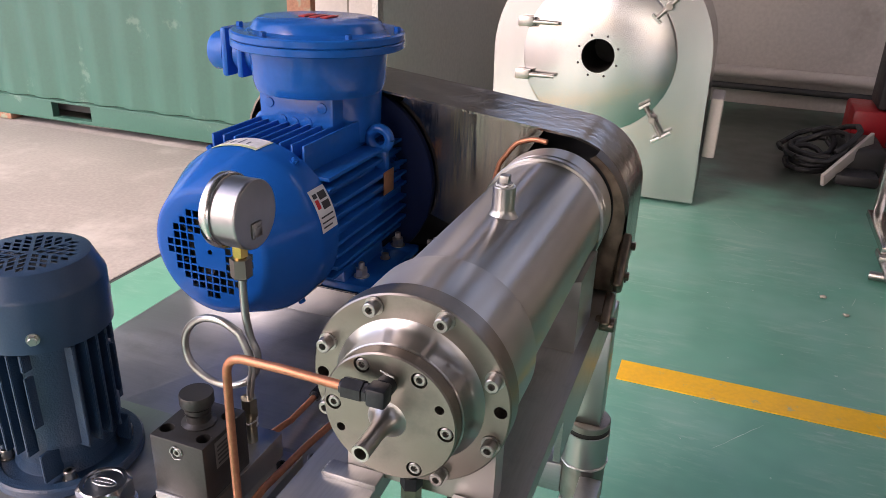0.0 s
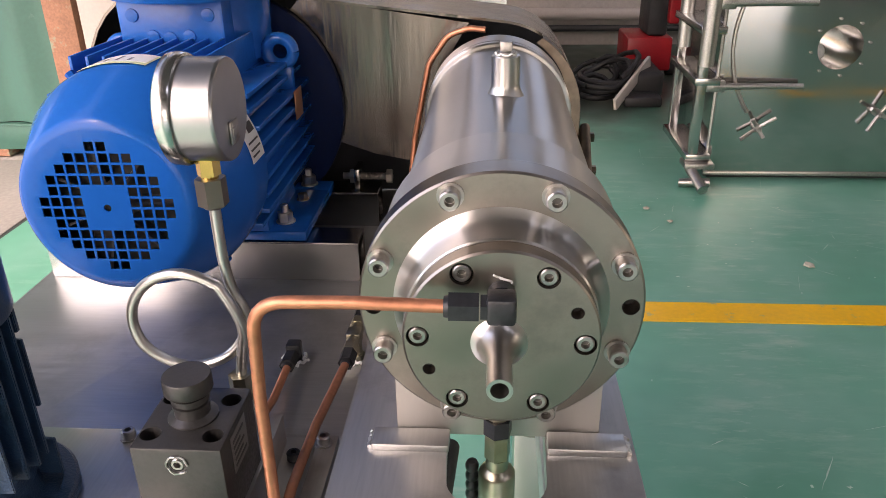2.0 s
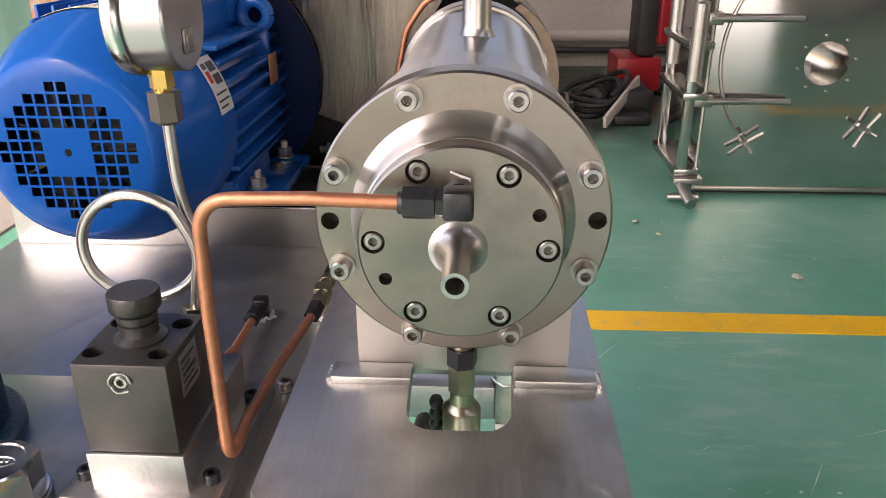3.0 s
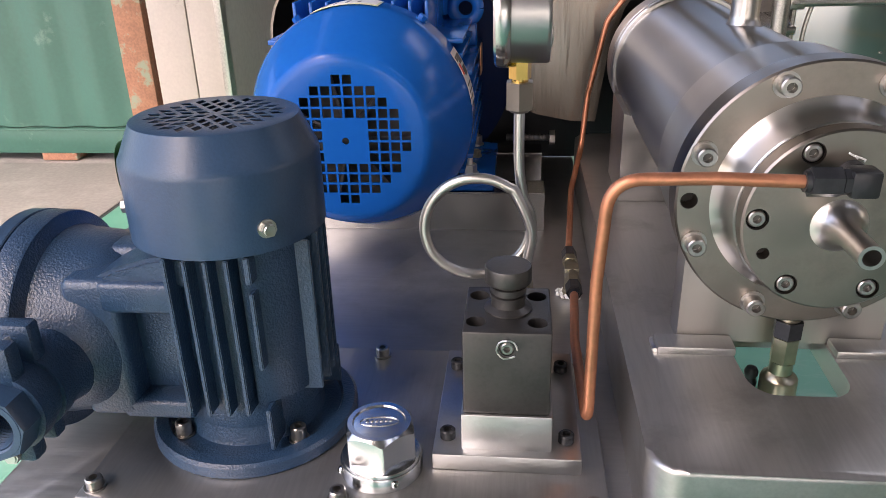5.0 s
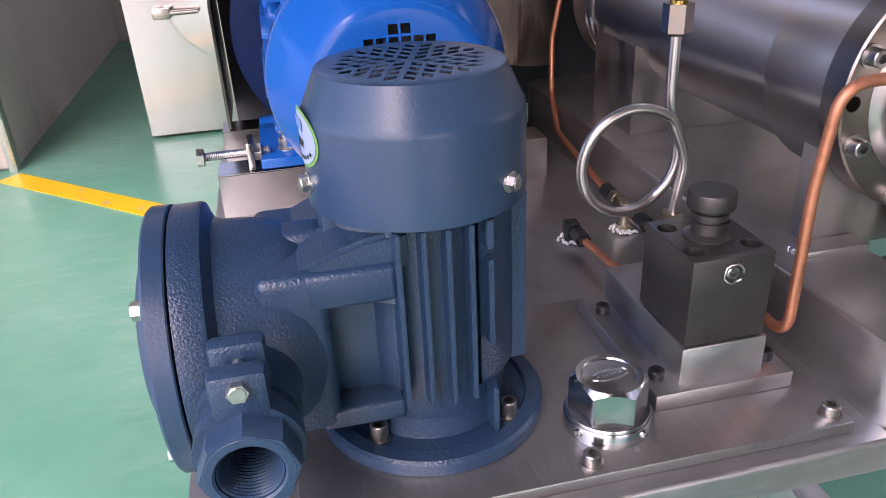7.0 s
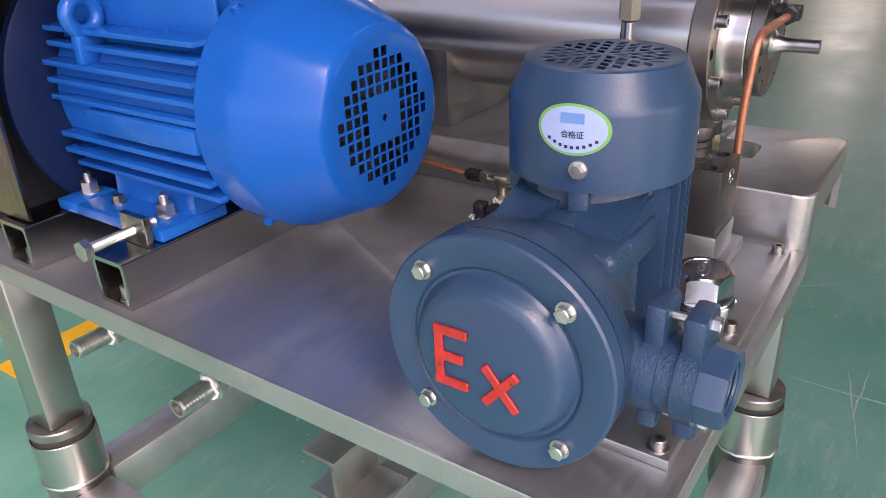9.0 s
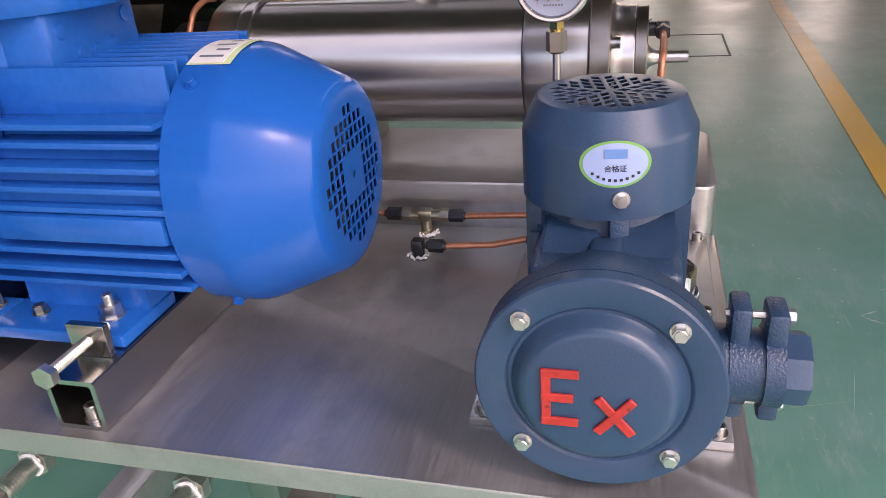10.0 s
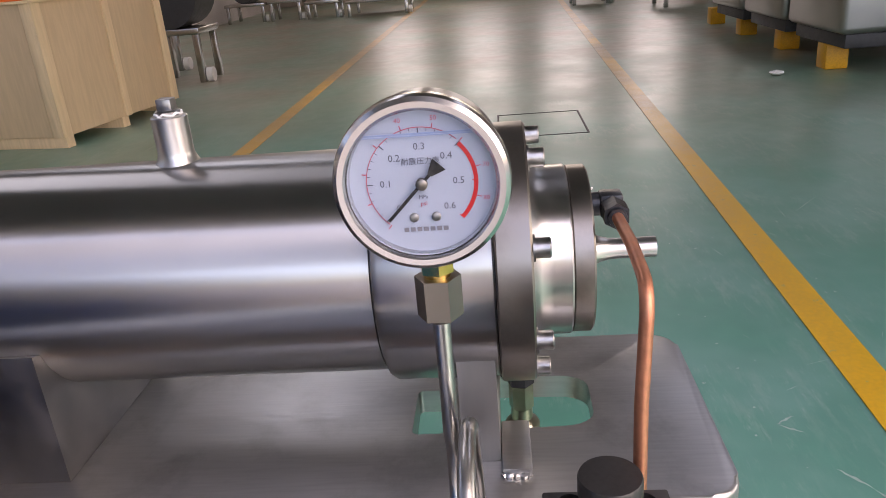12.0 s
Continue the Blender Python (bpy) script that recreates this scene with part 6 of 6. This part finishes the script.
rows = [[bm.verts.new((x, y, z)) for x, z in ring] for y in (0.4720, 0.4745) for ring in ([p[0] for p in lip], [p[1] for p in lip])]
for a, b in ((rows[0], rows[1]), (rows[3], rows[2]), (rows[1], rows[3]), (rows[2], rows[0])):
    for k in range(len(lip) - 1):
        bm.faces.new((a[k], a[k + 1], b[k + 1], b[k]))
part("front_lip", bm, M["bracket"], gd, "steel lip closing the guard round the cylinder end")
bm = bm_new()
side = [p[1] for p in lip]
rows = [[bm.verts.new((x + d, y, z)) for x, z in side] for y, d in ((0.4722, 0.0004), (0.5025, 0.0004))]
for k in range(len(side) - 1):
    bm.faces.new((rows[0][k], rows[0][k + 1], rows[1][k + 1], rows[1][k]))
bmesh.ops.solidify(bm, geom=bm.faces[:], thickness=0.002)
part("rim_return", bm, M["steel_dark"], gd, "steel edge folded towards the cylinder")
bm = bm_new()
m = along((0.099, 0.482, 1.100), (0, -0.060, -0.050))
v = box(bm, (-0.006, -0.017, 0), (0.006, 0.017, 0.076), 0.005, 3, m=m)
for q in v:
    k = (m.inverted() @ q.co).z / 0.076
    w_ = m.inverted() @ q.co
    w_.y *= 1.0 - 0.35 * k
    q.co = m @ w_
box(bm, (-0.009, -0.005, 0.010), (-0.0055, 0.005, 0.070), 0.002, m=m)
hb = part("hinge_bracket", bm, M["bracket"], gd, "brown tapered steel hinge leaf")
hex_bolt(hb, (0.1052, 0.474, 1.0935), (1, 0, 0), 0.010, 0.005, "bracket", washer=False)
hex_bolt(hb, (0.1052, 0.440, 1.0650), (1, 0, 0), 0.010, 0.005, "bracket", washer=False)
bm = bm_new()
m = along((0.094, 0.420, 1.046), (0, -0.030, -0.036))
box(bm, (-0.006, -0.013, 0), (0.006, 0.013, 0.044), 0.004, 3, m=m)
lathe(bm, [(0, -0.012), (0.0085, -0.012), (0.0095, -0.010), (0.0095, 0.010), (0.0085, 0.012), (0, 0.012)], "x", (0.094, 0.396, 1.016), 20)
part("hinge_knuckle", bm, M["bracket"], gd, "brown steel hinge knuckle")

# ---- stainless housing with a round door, by the wall ----
HY, HX, HZ = 3.93, -0.545, 0.81
hs = thing("round_door_housing", (HX, HY + 0.3, 0), "polished stainless machine housing with a round bolted door", "machine housing", "stainless machine housings")
bm = bm_new()
ol = [(-1.150, 0.02)] + [(HX + 0.612 * math.cos(radians(a)), HZ + 0.612 * math.sin(radians(a))) for a in range(180, -1, -6)] + [(0.085, 0.02)]
prism(bm, [(x, -z) for x, z in ol], HY, HY + 0.55, "y")
bmesh.ops.bevel(bm, geom=[e for e in bm.edges if all(abs(v.co.y - HY) < 1e-4 for v in e.verts)], offset=0.008, segments=2, affect="EDGES")
c = bm_new()
lathe(c, [(0, HY - 0.1), (0.0955, HY - 0.1), (0.0955, HY + 0.42), (0, HY + 0.42)], "y", (HX, 0, HZ), 40)
part("body", cut(bm, c), M["satin"], hs)
bm = bm_new()
lathe(bm, [(0, HY - 0.018), (0.418, HY - 0.018), (0.430, HY - 0.012), (0.430, HY - 0.0005), (0, HY - 0.0005)], "y", (HX, 0, HZ), 72)
c = bm_new()
lathe(c, [(0, HY - 0.1), (0.094, HY - 0.1), (0.094, HY + 0.2), (0, HY + 0.2)], "y", (HX, 0, HZ), 40)
door = part("round_door", cut(bm, c), M["satin"], hs, "large round polished door")
# liner is coloured near-black for the shade deep in the bore
bm = bm_new()
lathe(bm, [(0.0930, HY - 0.010), (0.0930, HY + 0.40), (0, HY + 0.40)], "y", (HX, 0, HZ), 40)
part("bore", bm, M["socket"], door)
for k in range(8):
    a = radians(22.5 + 45 * k)
    bm = bm_new()
    lathe(bm, [(0.007, HY - 0.0178), (0.007, HY - 0.0185), (0, HY - 0.0185)], "y", (HX + 0.118 * math.cos(a), 0, HZ + 0.118 * math.sin(a)), 10)
    part("stud_hole", bm, M["socket"], door)


def hinge_bar(parent, x0, x1, y, z, r=0.013):
    bm = bm_new()
    lathe(bm, [(0, x0), (r * 1.1, x0), (r * 0.9, x1), (0, x1)], "x", (0, y - 0.045, z), 14)
    box(bm, (x0 - 0.03, y - 0.06, z - 0.028), (x0 + 0.06, y - 0.02, z + 0.028), 0.008)
    box(bm, (x0, y - 0.03, z - 0.014), (x0 + 0.035, y - 0.0005, z + 0.014), 0.002)
    return part("hinge_bar", bm, M["bolt"], parent, "polished hinge bar")


def wing_clamp(parent, x, y, z, turn=0, s=1.0):
    bm = bm_new()
    lathe(bm, [(0, 0.0), (0.020 * s, 0.0), (0.022 * s, -0.05 * s), (0, -0.05 * s)], "y", (x, y - 0.0005, z), 16)
    for k in range(4):
        a = radians(turn + 90 * k)
        ln = (0.10 if k % 2 == 0 else 0.06) * s
        tube(bm, [(x, y - 0.045 * s, z), (x + ln * math.cos(a), y - 0.060 * s, z + ln * math.sin(a))], 0.010 * s, 10)
    lathe(bm, [(0, -0.05 * s), (0.012 * s, -0.05 * s), (0.012 * s, -0.085 * s), (0, -0.085 * s)], "y", (x, y, z), 14)
    return part("wing_clamp", bm, M["bolt"], parent, "steel wing clamp")


hinge_bar(hs, -0.98, -0.78, HY, 0.972)
hinge_bar(hs, -0.98, -0.78, HY, 0.676)

def swing_latch(parent, x, y, z, turn, s=1.0):
    """Swing bolt over the door edge with a cross handle at its end."""
    a = radians(turn)
    d, w_ = Vector((math.cos(a), 0, math.sin(a))), Vector((-math.sin(a), 0, math.cos(a)))
    c0 = Vector((x, y - 0.045 * s, z))
    bm = bm_new()
    tube(bm, [c0 - d * 0.085 * s, c0 + d * 0.105 * s + Vector((0, -0.012 * s, 0))], 0.011 * s, 12)
    lathe(bm, [(0, -0.0005), (0.024 * s, -0.0005), (0.024 * s, -0.030 * s), (0.018 * s, -0.062 * s), (0, -0.062 * s)], "y", (x, y, z), 18)
    body = part("swing_latch", bm, M["steel_dark"], parent, "steel swing bolt latch")
    for end, ln in ((c0 + d * 0.108 * s + Vector((0, -0.012 * s, 0)), 0.058), (c0 - d * 0.088 * s, 0.034)):
        bm = bm_new()
        tube(bm, [end - w_ * ln * s, end + w_ * ln * s], 0.0085 * s, 10)
        part("cross_handle", bm, M["zinc"], body, "bright cross handle")


swing_latch(hs, -0.200, HY, 0.490, -56)
swing_latch(hs, -0.19, HY, 1.10, 48)
bm = bm_new()
box(bm, (0.09, HY + 0.08, 0.28), (0.16, HY + 0.38, 0.62), 0.01)
part("side_box", bm, M["pillar"], hs)

# ---- stainless housing beside the yellow line ----
RY = 3.36
rh = thing("hinged_door_housing", (1.85, RY + 0.4, 0), "mirror-polished stainless machine housing with hinged door and wing clamps", "machine housing", "stainless machine housings")
bm = bm_new()
box(bm, (1.085, RY, 0.045), (2.75, RY + 0.75, 1.75), 0.006)
c = bm_new()
lathe(c, [(0, RY - 0.2), (0.104, RY - 0.2), (0.104, RY + 0.30), (0, RY + 0.30)], "y", (1.632, 0, 0.668), 40)
part("body", cut(bm, c), M["mirror"], rh)
bm = bm_new()
box(bm, (1.075, RY - 0.006, 0.028), (2.76, RY + 0.02, 0.048), 0.002)
part("bottom_trim", bm, M["bolt"], rh)
bm = bm_new()
pts = [(1.72 + 0.585 * math.cos(radians(a)), RY - 0.004, 0.70 + 0.585 * math.sin(radians(a))) for a in range(120, 217, 4)]
tube(bm, pts, 0.010, 8)
part("door_rim", bm, M["bolt"], rh, "curved door rim")
bm = bm_new()
tube(bm, [(1.083, RY - 0.002, 0.05), (1.083, RY - 0.002, 1.7)], 0.009, 8)
part("corner_bead", bm, M["bolt"], rh)
hinge_bar(rh, 1.05, 1.475, RY, 0.878, 0.016)
hinge_bar(rh, 1.05, 1.475, RY, 0.494, 0.016)
wing_clamp(rh, 1.295, RY, 0.288, 35, 0.95)
wing_clamp(rh, 1.86, RY, 0.36, 60, 0.95)
for k in range(8):
    a = radians(10 + 45 * k)
    bm = bm_new()
    lathe(bm, [(0.006, 0), (0.006, -0.010), (0, -0.010)], "y", (1.632 + 0.134 * math.cos(a), RY - 0.0003, 0.668 + 0.134 * math.sin(a)), 10)
    part("stud", bm, M["bolt"], rh)
bm = bm_new()
lathe(bm, [(0, 0), (0.045, 0), (0.05, -0.05), (0.03, -0.08), (0, -0.08)], "y", (1.61, RY + 0.28, 0.60), 16)
part("shaft_end", bm, M["tape"], rh)
# its side frame
for x0, y0 in ((0.975, RY - 0.06), (0.985, RY + 0.45)):
    bm = bm_new()
    box(bm, (x0, y0, 0.12), (x0 + 0.045, y0 + 0.045, 1.15), 0.004)
    part("side_post", bm, M["steel"], rh)
    bm = bm_new()
    lathe(bm, [(0, 0.6), (0.036, 0.6), (0.036, 0.95), (0.028, 0.96), (0, 0.96)], at=(x0 + 0.02, y0 - 0.03, 0), n=18)
    part("gas_spring", bm, M["bolt"], rh)
for z0 in (0.12, 0.50, 0.74):
    bm = bm_new()
    box(bm, (0.962, RY - 0.065, z0), (1.082, RY + 0.5, z0 + 0.035), 0.004)
    part("side_bar", bm, M["steel"], rh)
bm = bm_new()
box(bm, (0.955, RY - 0.10, 0.09), (1.10, RY + 0.02, 0.118), 0.004)
tube(bm, [(1.02, RY - 0.23, 0.030), (0.99, RY - 0.06, 0.085)], 0.026, 14)
tube(bm, [(0.93, RY - 0.12, 0.030), (1.07, RY - 0.16, 0.045)], 0.022, 12)
part("adjusting_foot", bm, M["bolt"], rh, "steel adjusting foot screw")
bm = bm_new()
box(bm, (1.11, RY + 0.05, 0.0), (2.72, RY + 0.72, 0.0445), 0.002)
part("plinth", bm, M["dark"], rh)

# ---- clutter in the shade by the wall ----
rw = thing("red_welding_set", (1.25, 5.9, 0), "red welding machine cabinet by the wall", "welder")
bm = bm_new()
box(bm, (1.05, 5.75, 0.05), (1.40, 6.25, 0.31), 0.02)
part("cabinet", bm, M["red"], rw)
bm = bm_new()
box(bm, (1.20, 5.80, 0.311), (1.36, 6.2, 1.25), 0.03)
part("feeder", bm, M["dark"], rw)
bm = bm_new()
box(bm, (1.34, 5.70, 0.42), (1.42, 5.79, 1.10), 0.015)
part("front_panel", bm, M["red"], rw)
for x in (1.06, 1.42):
    bm = bm_new()
    lathe(bm, [(0, -0.03), (0.06, -0.03), (0.06, 0.03), (0, 0.03)], "x", (x, 5.86, 0.06), 20)
    part("wheel", bm, M["rubber"], rw)
bm = bm_new()
d = Vector((1.12, 5.2, 0.24)) - Vector((0.82, 4.70, 0.045))
box(bm, (-0.012, -0.04, 0), (0.012, 0.04, d.length), 0.003, m=along((0.82, 4.70, 0.045), d))
solo("leaning_plank", bm, M["pillar"], "dusty timber plank leaning on the heap", "plank")
bm = bm_new()
box(bm, (0.94, 5.0, 0.0), (1.20, 5.5, 0.20), 0.04, 3)
box(bm, (0.90, 4.80, 0.0), (1.16, 5.02, 0.07), 0.02, 2)
solo("tool_bag", bm, M["cable"], "dark slumped bag lying under the plank", "bag")
for k in range(6):
    bm = bm_new()
    rr, cx_, cy_ = 0.13 + 0.015 * k, 0.74 + 0.045 * (k % 3), 5.10 + 0.07 * (k % 4)
    tube(bm, smooth_path([(cx_ + rr * math.cos(a * 0.52 + k), cy_ + rr * 1.2 * math.sin(a * 0.52 + k), 0.03 + 0.022 * k + (0.10 + 0.03 * (k % 3)) * max(0.0, math.sin(a * 0.5 + 1.3 * k))) for a in range(13)], 0.05, 4), 0.019, 8)
    solo("cable_coil", bm, M["cable"], "black rubber cable coil heaped by the wall", "cable", "cables by the wall")
for z, r in ((0.30, 0.055), (0.17, 0.03)):
    bm = bm_new()
    tube(bm, [(-0.9, 7.10, z), (3.2, 7.10, z)], r, 16)
    for x in (-0.6, 1.4, 3.0):
        box(bm, (x, 7.10, z - 0.02), (x + 0.05, 7.20, z + 0.02), 0.003)
    solo("wall_pipe", bm, M["pillar"] if r > 0.04 else M["dark"], "pipe running along the foot of the wall", "pipe", "pipes on the wall")

# ---- crate and machines far down the aisle ----
cr = thing("wooden_crate", (6.5, 4.4, 0), "large pale plywood shipping crate with pine battens", "crate")
R = pose(5.71, 3.73, 0, 0, 0, -10)
bm = bm_new()
box(bm, (0.0, 0.0, 0.10), (1.75, 1.7, 1.20), 0.004, m=R)
part("body", bm, M["ply"], cr)
for lo, hi in (((-0.022, -0.022, 0.10), (0.09, -0.0005, 1.20)), ((0.86, -0.022, 0.10), (0.95, -0.0005, 1.20)), ((1.66, -0.022, 0.10), (1.772, -0.0005, 1.20)),
               ((-0.022, 0.0, 0.10), (-0.0005, 0.09, 1.20)), ((-0.022, 0.8, 0.10), (-0.0005, 0.9, 1.20)), ((-0.04, -0.04, 1.2005), (1.79, 1.72, 1.22))):
    bm = bm_new()
    box(bm, lo, hi, 0.002, m=R)
    part("batten", bm, M["ply_edge"], cr)
for x in (0.03, 0.82, 1.62):
    bm = bm_new()
    box(bm, (x, 0.01, 0.0), (x + 0.1, 1.68, 0.0995), 0.002, m=R)
    part("skid", bm, M["ply_edge"], cr)
for k in range(3):
    bm = bm_new()
    box(bm, (0.15 + 0.42 * k, 0.25, 1.2205), (0.50 + 0.42 * k, 0.75, 1.42), 0.01, m=R)
    solo("orange_box", bm, M["orange"], "orange box lying on the plywood crate", "box", "boxes on the crate")
ym = mat("yellow_block_paint", (0.62, 0.30, 0.01), 0.45, 0, 0.15, 8)
for k, (x, y) in enumerate(((6.98, -3.02), (8.42, -3.11), (9.90, -3.12), (11.4, -3.14))):
    bm = bm_new()
    box(bm, (x, y - 0.24, 0), (x + 0.22, y - 0.03, 0.235), 0.012)
    solo("support_block", bm, ym, "yellow painted support block under a tank", "block", "yellow support blocks")
for k in range(3):
    x0 = 6.55 + 1.45 * k
    tk = thing("steel_tank", (x0 + 0.6, -3.9, 0.235), "grey stainless process tank standing on yellow blocks", "tank", "tanks along the aisle")
    bm = bm_new()
    box(bm, (x0, -4.9, 0.36), (x0 + 1.30, -2.98, 1.5), 0.06, 3)
    part("shell", bm, M["farsteel"], tk)
    bm = bm_new()
    box(bm, (x0 + 0.06, -4.8, 0.236), (x0 + 1.22, -3.05, 0.3595), 0.01)
    part("base_frame", bm, M["dark"], tk)
for k, (x, y, w, h, mt) in enumerate(((9.2, 3.75, 0.7, 1.5, "dark"), (10.6, 4.6, 0.9, 1.3, "farsteel"), (19.6, 5.9, 1.0, 1.0, "dark"), (19.4, 4.9, 0.8, 1.1, "red"), (19.2, 3.9, 0.8, 0.9, "farsteel"),
                                      (18.8, 2.1, 1.5, 0.8, "dark"), (17.0, -2.5, 0.8, 0.8, "farsteel"), (14.8, -4.4, 1.2, 1.0, "farsteel"))):
    fm = thing("far_machine", (x, y, 0), "unfinished stainless machine on a stand far down the aisle", "machine", "far machines")
    for sx in (0, 1):
        for sy in (0, 1):
            bm = bm_new()
            box(bm, (x + sx * (w - 0.08), y + sy * (w - 0.08), 0), (x + sx * (w - 0.08) + 0.08, y + sy * (w - 0.08) + 0.08, h * 0.4), 0.006)
            part("leg", bm, M["steel"], fm)
    bm = bm_new()
    box(bm, (x - 0.03, y - 0.03, h * 0.4 + 0.0005), (x + w + 0.03, y + w + 0.03, h * 0.4 + 0.08), 0.01)
    part("frame", bm, M["steel"], fm)
    bm = bm_new()
    lathe(bm, [(0, x), (h * 0.28, x), (h * 0.28, x + w), (h * 0.2, x + w + 0.1), (0, x + w + 0.1)], "x", (0, y + w / 2, h * 0.4 + 0.08 + h * 0.28), 28)
    part("drum", bm, M[mt], fm)
    bm = bm_new()
    lathe(bm, [(0, -0.04), (0.09, -0.04), (0.09, 0.04), (0, 0.04)], "y", (x + 0.1, y - 0.05, 0.09), 18)
    part("caster", bm, M["paper"], fm)
# service hatch and litter on the floor
hf = bm_new()
for lo, hi in (((5.08, -0.64, 0.0004), (5.90, -0.625, 0.003)), ((5.08, 0.02, 0.0004), (5.90, 0.035, 0.003)), ((5.08, -0.625, 0.0004), (5.095, 0.02, 0.003)), ((5.885, -0.625, 0.0004), (5.90, 0.02, 0.003))):
    box(hf, lo, hi)
solo("floor_hatch_frame", hf, M["dark"], "dark steel frame of a hatch in the floor", "hatch", kind="structure")


def litter(x, y, s, mt, label, name="paper_scrap"):
    bm = bm_new()
    r = bmesh.ops.create_icosphere(bm, subdivisions=2, radius=s)
    rnd = random.Random(int(x * 1000 + y * 77))
    for v in r["verts"]:
        v.co *= 0.7 + 0.5 * rnd.random()
        v.co.z *= 0.4
    lo = min(v.co.z for v in r["verts"])
    move(bm, r["verts"], Matrix.Translation((x, y, 0.001 - lo)))
    return solo(name, bm, M[mt], label, "litter", "litter on the floor")


litter(1.245, 2.36, 0.022, "chip", "small chip of concrete on the green floor", "concrete_chip")
litter(6.88, -2.58, 0.06, "tape", "crumpled white paper scrap on the floor")
litter(0.72, 2.95, 0.016, "chip", "small chip of concrete on the green floor", "concrete_chip")
litter(0.80, 2.80, 0.014, "chip", "small chip of concrete on the green floor", "concrete_chip")
# pale scrapes on the paint
bm = bm_new()
rnd = random.Random(5)
def scrape(x0, y0, x1, y1, w):
    d = Vector((x1 - x0, y1 - y0, 0))
    n = Vector((-d.y, d.x, 0)).normalized() * w
    pts = []
    for i in range(9):
        k = i / 8
        p = Vector((x0, y0, 0)) + d * k
        wob = n * (math.sin(math.pi * k) * (0.5 + rnd.random()))
        off = n * (rnd.random() - 0.5) * 2
        pts.append((p + wob + off, p - wob + off))
    va = [(bm.verts.new((a.x, a.y, 0.0012)), bm.verts.new((b.x, b.y, 0.0012))) for a, b in pts]
    for (a, b), (c_, d_) in zip(va, va[1:]):
        bm.faces.new((a, b, d_, c_))
for _ in range(150):
    x, y = rnd.uniform(0.2, 3.4), rnd.choice((rnd.uniform(-2.2, -0.2), rnd.uniform(0.2, 1.9), rnd.uniform(2.1, 3.8)))
    a, ln = rnd.uniform(0, 3.14), rnd.choice((0.03, 0.05, 0.10, 0.16, 0.26))
    scrape(x, y, x + ln * math.cos(a), y + ln * math.sin(a), rnd.uniform(0.0005, 0.0015))
for _ in range(260):
    x, y = rnd.uniform(0.15, 3.6), rnd.uniform(-2.4, 3.2)
    if -0.6 < x < 0.2 and -0.2 < y < 0.7:
        continue
    a, ln = rnd.uniform(0, 3.14), rnd.uniform(0.004, 0.016)
    scrape(x, y, x + ln * math.cos(a), y + ln * math.sin(a), rnd.uniform(0.001, 0.004))
for x0, y0, x1, y1 in ((1.40, -0.72, 1.44, -0.78), (1.36, -0.78, 1.40, -0.72), (1.20, -0.80, 1.12, -0.86), (1.12, -0.86, 1.0, -0.90)):
    scrape(x0, y0, x1, y1, 0.004)
for x0, y0, x1, y1, w in ((1.152, 0.08, 1.142, -0.46, 0.0030), (1.31, -0.10, 0.88, -0.19, 0.0016), (1.30, -0.16, 1.02, -0.15, 0.0022), (1.55, 0.30, 1.83, -0.06, 0.0016)):
    scrape(x0, y0, x1, y1, w)
solo("floor_scrapes", bm, mat("scraped_epoxy", (0.40, 0.50, 0.44), 0.42, 0, 0.2, 20), "pale scrapes worn into the green floor", "scrapes", kind="stuff")
